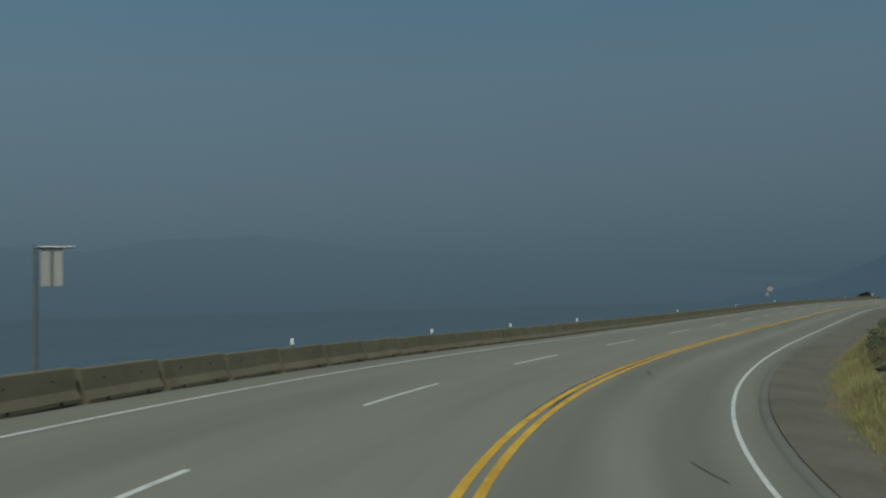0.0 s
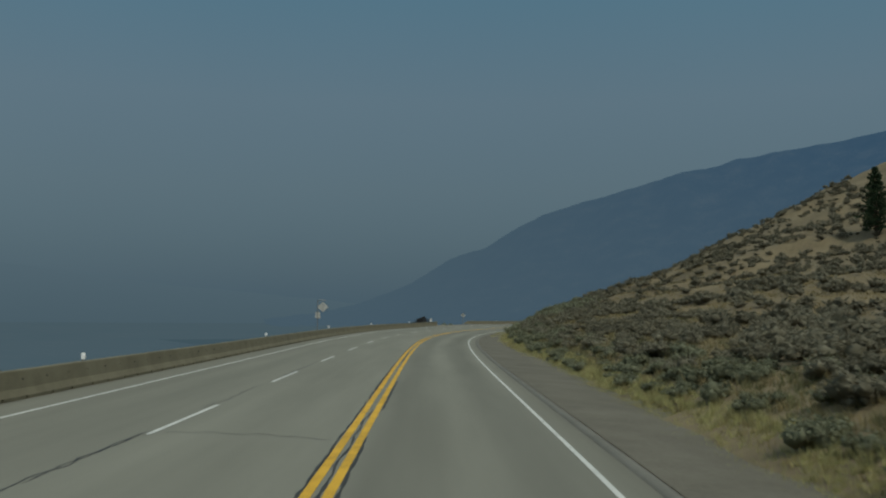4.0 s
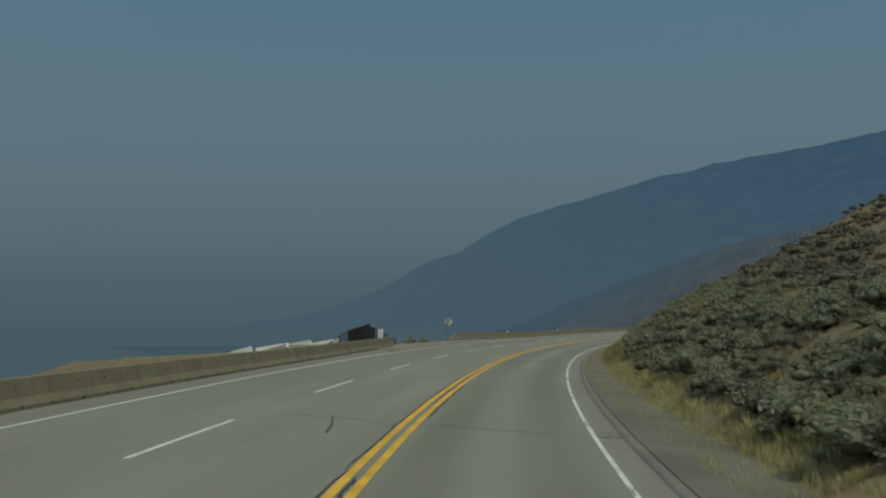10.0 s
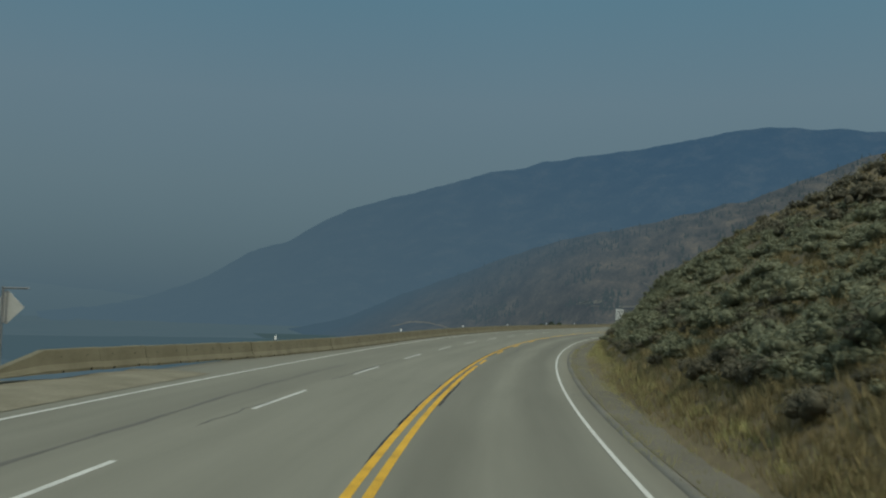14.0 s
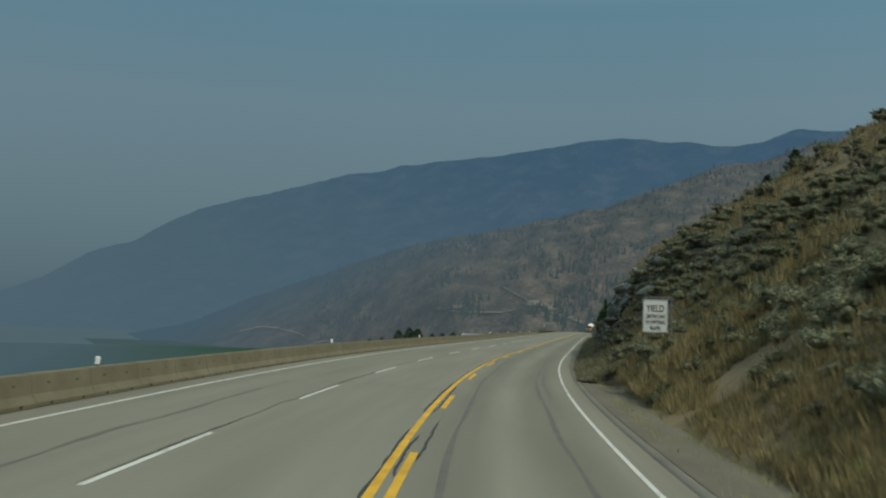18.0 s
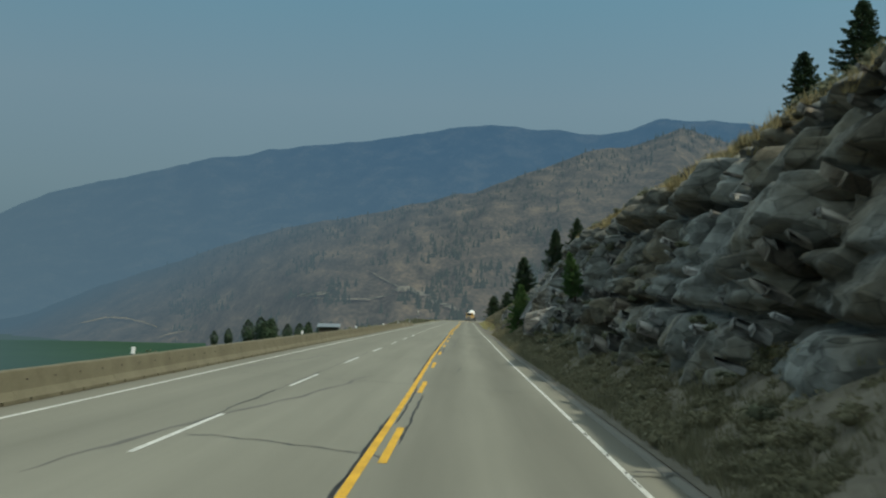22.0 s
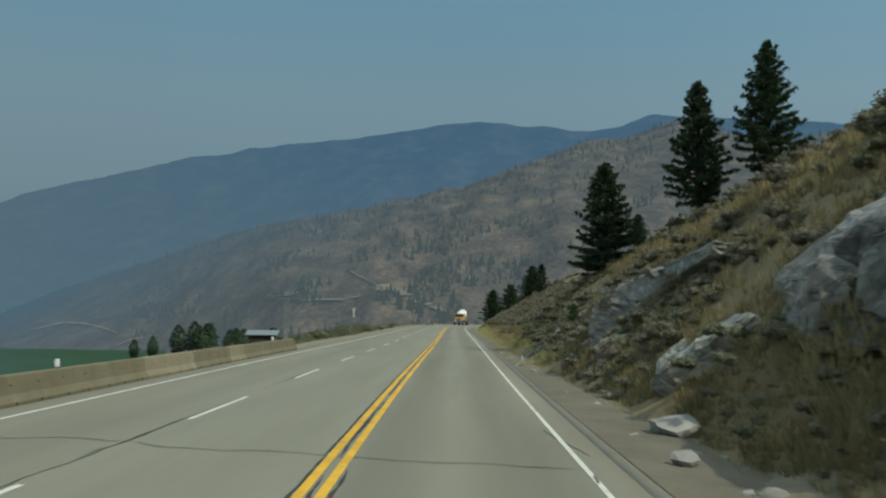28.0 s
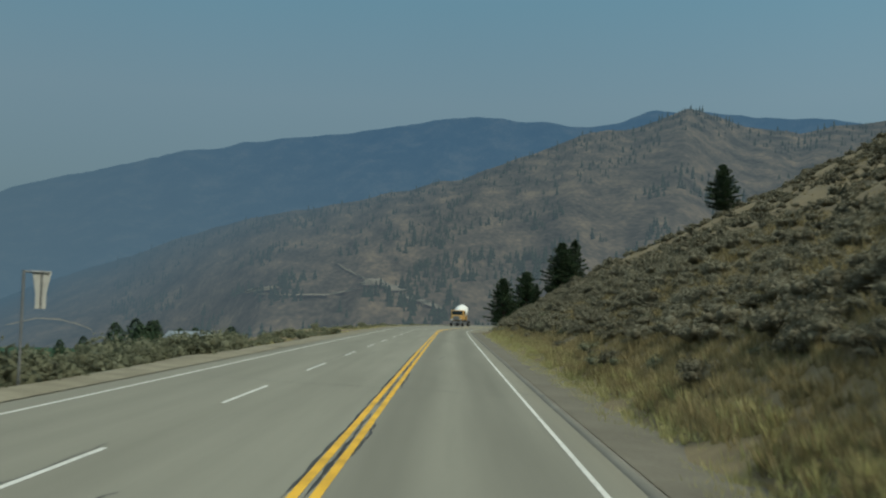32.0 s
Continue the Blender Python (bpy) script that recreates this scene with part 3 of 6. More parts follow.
FIELD_FAR = painted_haze_material("green_field_painted_haze", [(0.3, (0.020, 0.045, 0.022)), (0.7, (0.05, 0.075, 0.04))], .012, (0.058, 0.088, 0.106), (0.058, 0.088, 0.106), -40, 0, .85)

# ---- ground: one sheet to the horizon ----
def axis(lo, hi, step, far):
    mid = np.arange(lo, hi + step, step)
    out, w, p = [], step, hi + step
    while p < hi + far:
        w *= 1.16
        p += w
        out.append(p)
    out = np.array(out)
    return np.concatenate([(lo - (out - hi - step))[::-1] - step, mid, out])


gx, gy = axis(-70, 470, 2.6, 4600), axis(-40, 560, 2.6, 4600)
X, Y = (a.ravel() for a in np.meshgrid(gx, gy))
gs, gd = road_coords(X, Y)
inner = np.interp(gs, SS, bank) * np.clip(gd, -8, 8)
Z = np.interp(gs, SS, RZ) - inner + rise(gs, gd)
under = (gd > -8.3) & (gd < np.interp(gs, BANK_RIGHT[:, 0], BANK_RIGHT[:, 1]) - .4)
Z = np.where(under, Z - 0.45, Z)
toe_g = np.interp(gs, BANK_RIGHT[:, 0], BANK_RIGHT[:, 1])
Z = Z - 3.0 * np.clip(np.minimum(gs - 312, 464 - gs) / 4, 0, 1) * np.clip((gd - toe_g - .2) / 1.0, 0, 1) * np.clip((toe_g + 6.5 - gd) / 1.5, 0, 1)
off = np.hypot(X - 250, Y - 300)
Z = Z + np.clip((off - 900) / 1500, 0, 1) * (-40 - Z)
ground = thing("ground", np.stack([X, Y, Z], -1), grid_faces(len(gy), len(gx)), GROUND, "dry tan grassland falling away to the valley floor", "ground", kind="structure", smooth=True)
# past the slope below the road lies the valley, a backdrop with haze painted in
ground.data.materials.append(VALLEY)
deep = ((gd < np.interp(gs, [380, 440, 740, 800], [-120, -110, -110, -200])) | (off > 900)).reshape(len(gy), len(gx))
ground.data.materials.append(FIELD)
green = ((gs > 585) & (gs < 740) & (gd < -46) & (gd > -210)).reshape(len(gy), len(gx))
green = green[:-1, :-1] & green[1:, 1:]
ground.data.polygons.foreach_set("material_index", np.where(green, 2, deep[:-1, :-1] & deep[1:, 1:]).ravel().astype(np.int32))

# green irrigated field on the valley floor
def field(name, az0, az1, r0, r1, z, material, label, seed):
    n = int((az1 - az0) * 4)
    A, R = (a.ravel() for a in np.meshgrid(np.radians(np.linspace(az0, az1, n)), np.linspace(r0, r1, 14)))
    R = R + .05 * r1 * fractal(A * 9 + seed, R / 300, 3)
    thing(name, np.stack([275 + R * np.sin(A), 335 + R * np.cos(A), np.full(len(A), z)], -1), grid_faces(14, n), material, label, "field", kind="structure")


field("field", 0, 41.5, 420, 1060, -34.6, FIELD, "dark green irrigated field fading into painted valley haze", 0)
field("field", 25, 33, 1150, 1420, -36.5, FIELD_FAR, "dull green field on the valley floor with haze painted in", 3)



# ---- distance ----
def hills(name, centre, line, r0, r1, r2, foot, material, label, rough=40.0, wave=3.5, n=420, m=60, seed=0, back=.75, near=False):
    """A range whose crest stands at the given elevations round a centre; gullies run down it."""
    a = np.linspace(line[0][0], line[-1][0], n)
    el = np.interp(a, [p[0] for p in line], [p[1] for p in line])
    el = el + .10 * fractal(a * 1.5 + seed, a * 0 + 3.3, 4)
    v = np.linspace(0, 1.25, m)
    A2, V2 = np.meshgrid(a, v)
    E2 = np.tile(el, (m, 1))
    start = np.interp(A2, [39, 48], [1050, r0]) if near else r0
    R2 = np.where(V2 <= 1, start + (r1 - start) * V2, r1 + (r2 - r1) * (V2 - 1) * 4)
    R2 = R2 + (r1 - r0) * .06 * fractal(A2 / 3 + seed, V2 * 2, 2)
    crest = r1 * np.tan(np.radians(E2)) + 2
    prof = np.where(V2 <= 1, V2 ** 1.15, 1 - (V2 - 1) * back)
    foot = np.interp(A2, [40, 48], [foot - 28, foot]) if near else foot
    H = foot + (crest - foot) * prof
    H = H + rough * fractal(A2 / wave + seed * 7, V2 * 6.5, 6) * np.sin(np.clip(V2, 0, 1) * np.pi) ** .8
    ar = np.radians(A2)
    P = np.stack([centre[0] + R2 * np.sin(ar), centre[1] + R2 * np.cos(ar), H], -1).reshape(-1, 3)
    return thing(name, P, grid_faces(m, n), material, label, "hills", kind="structure", smooth=True), P.reshape(m, n, 3)


RIDGE = [(15.2, -.4), (21.2, .6), (24.8, 2.0), (27.2, 3.6), (29.4, 4.3), (31.5, 5.6), (33.2, 6.4), (35.7, 7.3), (38.7, 8.0), (41.2, 8.7), (44, 9.4), (45.5, 9.85),
         (48.6, 10.1), (52, 10.5), (54.2, 10.95), (56.4, 11.4), (59.1, 11.63), (62.4, 11.46), (65.8, 11.15), (67.4, 11.4), (69.1, 12.0), (70.7, 11.75), (75.2, 11.5), (87.2, 10), (113.2, 8)]
hills("backdrop_mountain", (215, 288), RIDGE, 2500, 4200, 4600, -60, MOUNTAIN, "wooded mountain across the valley with blue haze painted in", rough=60, seed=3)
FAR = [(-71.8, 2.5), (-56.8, 3.0), (-46.8, 3.6), (-36.8, 3.2), (-26.8, 3.6), (-20.8, 3.2), (-16.8, 3.9), (-10.8, 4.1), (-4.8, 3.2), (3.2, 2.6), (11.2, 1.6), (23.2, .6), (33.2, -.5)]
hills("backdrop_range", (64, 97), FAR, 3900, 4500, 4700, -60, RANGE, "faint distant mountain range with haze painted over it", rough=20, seed=11, n=220, m=26)
BURNT = [(27, -1.6), (30.5, -.5), (34.2, 1.3), (36.2, 2.0), (39.2, 3.2), (42.3, 4.35), (45.5, 5.4), (49.2, 6.2), (52.2, 6.85), (55.2, 7.6), (59, 8.6), (62.4, 9.8), (65.8, 10.8), (68.1, 11.3), (70.1, 12.0),
         (72, 12.35), (74.2, 11.8), (76.4, 11.2), (78.2, 10.7), (80, 11.1), (82.2, 11.2), (93.2, 11), (113.2, 9)]
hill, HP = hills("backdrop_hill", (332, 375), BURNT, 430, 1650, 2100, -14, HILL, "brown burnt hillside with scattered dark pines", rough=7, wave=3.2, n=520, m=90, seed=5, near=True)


def joined(templates, places, sizes, turns, picks, squash=None):
    """One mesh from many turned and scaled copies of a few templates."""
    vs, fs, base = [], [], 0
    for k, (tv, tf) in enumerate(templates):
        w = np.where(picks == k)[0]
        if not len(w):
            continue
        c, s_ = np.cos(turns[w]), np.sin(turns[w])
        v = tv[None] * sizes[w][:, None, None]
        if squash is not None:
            v = v * np.stack([np.ones(len(w)), np.ones(len(w)), squash[w]], -1)[:, None]
        v = np.stack([v[..., 0] * c[:, None] - v[..., 1] * s_[:, None], v[..., 0] * s_[:, None] + v[..., 1] * c[:, None], v[..., 2]], -1)
        v = v + places[w][:, None]
        f = tf[None] + (base + np.arange(len(w)) * len(tv))[:, None, None]
        vs.append(v.reshape(-1, 3))
        fs.append(f.reshape(-1, tf.shape[1]))
        base += len(w) * len(tv)
    return np.concatenate(vs), np.concatenate(fs)


def cards(centres, normals, length, width, r):
    """A leaf-like quad at every centre, lying across its normal, turned at random."""
    n = normals / np.linalg.norm(normals, axis=1, keepdims=True)
    a = np.cross(n, r.normal(size=n.shape))
    a /= np.linalg.norm(a, axis=1, keepdims=True)
    b = np.cross(n, a)
    a, b = a * length[:, None] / 2, b * width[:, None] / 2
    v = np.stack([centres - a, centres - b * .9 + a * .1, centres + a, centres + b * .9 + a * .1], 1).reshape(-1, 3)
    return v, np.arange(len(v)).reshape(-1, 4)


def low_conifer(r):
    vs, fs = [], []
    n, base = 7, 0
    for k in range(4):
        z0, z1, rad = .08 + .22 * k, .42 + .2 * k, .24 * (1 - .2 * k)
        ang = np.linspace(0, 2 * np.pi, n, endpoint=False) + r.random() * 2
        rr_ = rad * r.uniform(.6, 1.25, n)
        ring = np.stack([rr_ * np.cos(ang), rr_ * np.sin(ang), z0 + r.uniform(-.05, .05, n)], -1)
        vs += [ring, np.array([[r.uniform(-.02, .02), 0, z1]])]
        fs += [[base + i, base + (i + 1) % n, base + n] for i in range(n)]
        base += n + 1
    return np.concatenate(vs), np.array(fs)


r = np.random.default_rng(21)
cone_kinds = [low_conifer(r) for _ in range(4)]
mi = np.concatenate([r.integers(2, 70, 11000), r.integers(2, 34, 9000)])
ni = r.integers(70, 510, 20000)
keep = fractal(ni / 17, mi / 6, 3) + .5 * (mi > 55) > .05
mi, ni = mi[keep], ni[keep]
pts = HP[mi, ni] - np.array([0, 0, .6])
crest_i = np.concatenate([r.integers(195, 330, 70), r.normal(272, 10, 40).astype(int), r.integers(330, 470, 16)])
pts = np.concatenate([pts, HP[r.integers(67, 72, 126), crest_i] - np.array([0, 0, 1.5])])
size = 2.0 + 10 * r.random(len(pts)) ** 2.8
size[-126:] = 4 + 9 * r.random(126) ** 1.6
low = np.where(size < 4.5, r.uniform(.35, .6, len(size)), r.uniform(.7, 1.1, len(size)))
v, f = joined(cone_kinds, pts, size, r.uniform(0, 6.28, len(pts)), r.integers(0, 4, len(pts)), low)
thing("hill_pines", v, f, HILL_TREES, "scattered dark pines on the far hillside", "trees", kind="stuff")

# pale gravel workings and tracks on the far hill, by compass bearing and height angle from the road
def hill_patch(name, path, thick, label, seed):
    eye = on_road(444.0, 1.6, 2.1)
    v_ = HP - eye
    az_ = np.degrees(np.arctan2(v_[..., 0], v_[..., 1]))
    el_ = np.degrees(np.arctan2(v_[..., 2], np.hypot(v_[..., 0], v_[..., 1])))
    path = np.array(path, float)
    cum = np.concatenate([[0], np.cumsum(np.hypot(*np.diff(path, axis=0).T))])
    n = int(cum[-1] / .10) + 8
    q = np.linspace(0, cum[-1], n)
    a_, e_ = np.interp(q, cum, path[:, 0]), np.interp(q, cum, path[:, 1])
    taper = np.clip(np.minimum(q, cum[-1] - q) / (.12 * cum[-1] + .01), .15, 1)
    P = []
    for w in (-.5, -.2, .15, .5):
        ee = e_ + w * thick * taper * (1 + .9 * fractal(q * 2.2 + seed, q * 0 + w * 3, 3)) + .05 * fractal(q * 1.3 + seed, q * 0, 3)
        row = []
        for x, y in zip(a_, ee):
            j = ((az_[:72] - x) ** 2 + (el_[:72] - y) ** 2).argmin()
            p = HP[:72].reshape(-1, 3)[j]
            far_ = np.hypot(p[0] - eye[0], p[1] - eye[1]) * .985
            row.append(eye + far_ * np.array([math.sin(radians(x)), math.cos(radians(x)), math.tan(radians(y))]))
        P.append(row)
    return thing(name, np.array(P).reshape(-1, 3), grid_faces(4, n), HILL_PALE, label, "gravel", kind="structure")


# pale ground colour, about half covered by emitted haze colour
HILL_PALE = painted_haze_material("pale_workings", [(0.3, (0.13, 0.115, 0.095)), (0.7, (0.26, 0.235, 0.20))], .08, (0.085, 0.105, 0.118), (0.080, 0.104, 0.122), -20, 350, .48)
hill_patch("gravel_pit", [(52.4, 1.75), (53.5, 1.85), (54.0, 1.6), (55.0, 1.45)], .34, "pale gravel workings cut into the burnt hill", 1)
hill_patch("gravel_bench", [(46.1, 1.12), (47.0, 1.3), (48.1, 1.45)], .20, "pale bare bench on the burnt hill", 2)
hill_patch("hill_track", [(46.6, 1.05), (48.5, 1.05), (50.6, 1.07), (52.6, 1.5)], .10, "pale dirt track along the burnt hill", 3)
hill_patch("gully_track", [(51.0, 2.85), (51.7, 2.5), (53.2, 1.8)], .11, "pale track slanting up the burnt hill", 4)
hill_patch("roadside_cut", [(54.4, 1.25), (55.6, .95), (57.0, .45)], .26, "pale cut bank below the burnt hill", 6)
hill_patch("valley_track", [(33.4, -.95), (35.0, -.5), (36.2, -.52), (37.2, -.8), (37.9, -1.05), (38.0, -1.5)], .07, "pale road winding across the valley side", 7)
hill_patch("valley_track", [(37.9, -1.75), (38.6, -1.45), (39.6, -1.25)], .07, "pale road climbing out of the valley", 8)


# ---- road ----
s_road = np.arange(-50.0, 760.0, 2.0)
dd = np.array([-8.25, -7.7, -6.6, LANE_L, -4.7, LANE_D, -1.6, 0, 1.8, LANE_R, 4.15])
v, f = strip(s_road, np.concatenate([[-8.3], dd, [4.22]]), np.concatenate([[-.5], np.zeros(len(dd)), [-.5]]))
road = thing("road", v, f, ASPHALT, "weathered grey three-lane asphalt highway with cracks", "road", kind="structure")
uv = road.data.uv_layers.new(name="UVMap")
idx = np.empty(len(road.data.loops), np.int32)
road.data.loops.foreach_get("vertex_index", idx)
flat = np.stack([np.tile(np.concatenate([[-8.3], dd, [4.22]]), len(s_road)), np.repeat(s_road, len(dd) + 2)], -1)
uv.data.foreach_set("uv", flat[idx].astype(np.float32).ravel())

# rolled asphalt lip along the shoulder, then gravel
s2 = np.arange(-50.0, 640.0, 1.5)
v, f = strip(s2, [4.12, 4.17, 4.27, 4.38, 4.42], [-.05, .025, .045, .02, -.1])
part("asphalt_lip", (v, f), surface("dark_asphalt", [(0.3, (0.11, 0.105, 0.088)), (0.7, (0.18, 0.172, 0.147))], scale=.5, fine=30, bump=.5), road, "darker asphalt lip along the shoulder", smooth=True)
toe = np.interp(s2, BANK_RIGHT[:, 0], BANK_RIGHT[:, 1])
ds = np.linspace(0, 1, 9)
D = 4.4 + ds[None] * (toe[:, None] + .7 - 4.4)
S = np.repeat(s2[:, None], 9, 1)
P = on_road(S.ravel(), D.ravel(), (0.02 - .12 * ds[None] ** 2 + .05 * fractal(S * .5, D * 1.2, 3) * np.sin(ds * np.pi)[None] + np.maximum(D - toe[:, None], 0) * .25 - .35 * (ds > .99)[None]).ravel())
thing("gravel_shoulder", P, grid_faces(len(s2), 9)[:, ::-1], GRAVEL, "brown gravel shoulder beside the asphalt", "gravel", kind="structure", smooth=True)
# pale gravel yard behind the gap in the barrier and the strip on the open stretch
for a, b, wide in ((192, 231, 9.0), (494, 700, .55)):
    sl = np.arange(a, b, 1.5)
    ds = np.linspace(0, 1, 9)
    D = -((6.95 if a > 300 else 6.6) + ds[None] * (wide + (1.05 if a > 300 else 1.4)) * np.clip(np.minimum(sl - a, b - sl) / 6, .05, 1)[:, None])
    S = np.repeat(sl[:, None], 9, 1)
    up = .03 + .05 * fractal(S * .4, D, 3) * np.sin(ds * np.pi)[None] - .35 * (ds > .99)[None]
    if a < 300:
        up = .012 + .035 * (ds[None] > .05) + up * (ds[None] > .05) - .03 * (ds[None] > .05) + rise(S.ravel(), D.ravel()).reshape(S.shape)
    if a > 300:
        up = up * np.clip((-D - 6.9) / .4, .1, 1) + rise(S.ravel(), D.ravel()).reshape(S.shape) + .02
    thing("gravel_verge", on_road(S.ravel(), D.ravel(), up.ravel()), grid_faces(len(sl), 9), GRAVEL_LIGHT, "pale gravel verge outside the far edge line", "gravel", kind="structure", smooth=True)


def line(name, s, d, width, material, label, up=.005):
    return part(name, strip(s, [d - width / 2, d + width / 2], [up, up]), material, road, label)


long_s = np.arange(-48.0, 700.0, 1.5)
line("edge_line", long_s, LANE_R, .088, WHITE_LINE, "solid white edge line")
line("edge_line", long_s, LANE_L, .088, WHITE_LINE, "solid white edge line")
line("yellow_line", long_s, -.125, .13, YELLOW_LINE, "solid yellow centre line")
line("yellow_line", np.arange(-48.0, 246.0, 1.5), .125, .13, YELLOW_LINE, "solid yellow centre line")
line("yellow_line", np.arange(440.0, 700.0, 1.5), .125, .13, YELLOW_LINE, "solid yellow centre line")
PHASE, PERIOD, DASH = -1.07, 12.0, 5.0
for k in range(-3, 56):
    e = PHASE + k * PERIOD
    line("lane_dash", np.linspace(e - DASH, e, 5), LANE_D, .092, WHITE_LINE, "white lane dash")
for k in range(16):
    e = 250.6 + k * 12.0
    line("yellow_dash", np.linspace(e - 4.2, e, 4), .125, .13, YELLOW_LINE, "yellow centre dash")


def wander(s0, d0, s1, d1, width, n, wobble, seed, up):
    """A crack or a mark between two points of the road: a thin uneven ribbon."""
    q = np.linspace(0, 1, n)
    wob = wobble * fractal(q * 9 + seed * 5.3, q * 0 + seed, 3)
    s, d = s0 + (s1 - s0) * q, d0 + (d1 - d0) * q
    L = np.hypot(s1 - s0, d1 - d0)
    ns, nd = -(d1 - d0) / L, (s1 - s0) / L
    s, d = s + ns * wob, d + nd * wob
    w = width * (.35 + .65 * np.abs(np.sin(q * 23 + seed)) * (q < 1)) * np.clip(np.minimum(q, 1 - q) * 12, .1, 1)
    v = np.concatenate([on_road(s + ns * w / 2, d + nd * w / 2, up), on_road(s - ns * w / 2, d - nd * w / 2, up)])
    i = np.arange(n - 1)
    return v, np.stack([i, i + 1, i + n + 1, i + n], -1)


# sealed cracks across the lanes
r = np.random.default_rng(5)
for k, s in enumerate((28.3, 43.6, 66, 89.2, 104.2, 120, 136.3, 156.1, 170, 187.6, 203.5, 232, 253, 274.3, 300, 326.1, 341.3, 355, 369, 384, 396.6, 406.9, 413.5, 432, 458.1, 486, 514.3, 540)):
    a, b = (-6.0, 3.9) if k % 3 == 0 else ((-3.3, 3.9) if k % 3 == 1 else (-3.2, .3))
    part("crack", wander(s + r.uniform(.2, 1.2), a, s - r.uniform(-.2, .4), b, r.uniform(.035, .09), 40, .5, k + 1, .003), TAR, road)
    if k % 2:
        part("crack", wander(s - .3, 3.6, s - .1, 4.4, .12, 12, .1, k + 40, .07), TAR, road)
# cracks along the lane line and beside the yellow lines
for k in range(44):
    s = r.uniform(60, 560)
    part("crack", wander(s, LANE_D - .12, s + r.uniform(4, 9), LANE_D - .1, .035, 24, .10, k + 70, .0035), TAR, road)
for k in range(60):
    s = r.uniform(20, 570)
    side = (-.22, .0, .235)[k % 3]
    part("crack", wander(s, side, s + r.uniform(3, 10), side, .065, 30, .05, k + 130, .004 if side else .0055), TAR, road)
for k in range(16):
    s, d = r.uniform(10, 560), r.choice([-5.2, -4.2, -2.4, -1.2, 1.1, 3.1, 3.85])
    part("crack", wander(s, d, s + r.uniform(1.5, 4), d + r.uniform(-.5, .5), .05, 20, .05, k + 210, .004), TAR, road)
# the sealed joint beside the yellow lines runs on and on
for k, s in enumerate(np.arange(18.0, 560.0, 11.0)):
    if k % 7 != 3:
        part("crack", wander(s, -.225, s + 11.4, -.225, .05 if s < 230 else .075, 34, .05, k + 500, .004), TAR, road)
    if k % 3 == 1 or s > 430:
        part("crack", wander(s, .0, s + 9.5, .0, .045 if s < 230 else .06, 30, .05, k + 600, .0055), TAR, road)
    if s > 230 and k % 4 < 2:
        part("crack", wander(s, LANE_D - .09, s + 8.0, LANE_D - .09, .03, 24, .05, k + 700, .0035), TAR, road)
# worn stretches of the edge line
for k in range(70):
    s = r.choice([r.uniform(140, 215), r.uniform(300, 460)])
    part("worn_patch", wander(s, LANE_R + r.uniform(-.03, .03), s + r.uniform(.25, .8), LANE_R + r.uniform(-.03, .03), r.uniform(.03, .075), 8, .05, k + 900, .0065), RUBBER, road)
# long tyre marks
for k, (a, b, d0, d1) in enumerate(((255, 330, .75, .62), (262, 345, 2.75, 2.6), (300, 322, 2.95, 2.85), (352, 372, -3.9, -1.6), (372, 384, -5.8, -4.5), (402, 430, .7, .9), (268, 300, -4.4, -4.7), (205, 240, -4.2, -4.5))):
    part("tyre_mark", wander(a, d0, b, d1, .13, 50, .2, k + 300, .0025), RUBBER, road, "dark rubber tyre mark")


# ---- concrete barrier ----
def barrier_mesh():
    half = [(.25, 0), (.25, .07), (.155, .22), (.095, .57), (.08, .59)]
    vs, fs = [], []
    for y0, y1, low in ((.0, .52, 0), (.52, .63, .07), (.63, 1.865, 0), (1.865, 1.975, .07), (1.975, 2.498, 0)):
        pr = [(x, max(z, low)) for x, z in half]
        ring = pr + [(-x, z) for x, z in reversed(pr)]
        n, b = len(ring), len(vs)
        for y in (y0, y1):
            vs += [(x, (y - 1.249) * 1.012, z) for x, z in ring]
        fs += [(b + i, b + n + i, b + n + (i + 1) % n, b + (i + 1) % n) for i in range(n)]
        fs += [tuple(b + i for i in range(n)), tuple(b + n + i for i in reversed(range(n)))]
    me = bpy.data.meshes.new("barrier_body")
    me.from_pydata(vs, [], fs)
    me.materials.append(CONCRETE)
    return me


BARRIER_ME = barrier_mesh()
PALE_ME = BARRIER_ME.copy()
PALE_ME.materials[0] = surface("patched_concrete", [(0.3, (0.17, 0.15, 0.10)), (0.7, (0.25, 0.23, 0.165))], scale=1.3, fine=25, bump=.2, coords="World")
# near-black plug; the shade inside the hole is put into its colour
bm = bmesh.new()
tube(bm, (.105, 0, .40), (.137, 0, .40), .016, sides=8)
HOLE_ME = bpy.data.meshes.new("lifting_hole")
bm.to_mesh(HOLE_ME)
bm.free()
HOLE_ME.materials.append(DARK)
r = np.random.default_rng(9)


def barrier(s, d, up=0.0, turn=0.0, pale=False):
    ob = new("concrete_barrier", BARRIER_ME)
    ob.matrix_world = road_pose(s, d, up, turn)
    if pale:
        ob.data = PALE_ME
    tagged(ob, "weathered tan precast concrete road barrier section" if not pale else "pale patched precast concrete road barrier section", "barrier", "barrier along the road edge")
    for y in (-.62, .62):
        h = new("lifting_hole", HOLE_ME)
        h.parent = ob
        h.location = (0, y, 0)
    return ob


for s in np.arange(-38.75, 202.0, 2.5):
    barrier(s, barrier_line(s), r.uniform(-.003, .003), barrier_turn(s) + r.uniform(-.04, .04))
for s in np.arange(227.0, 495.5, 2.5):
    barrier(s, barrier_line(s), r.uniform(-.003, .003), barrier_turn(s) + r.uniform(-.04, .04), s in (472.0, 474.5, 482.0))


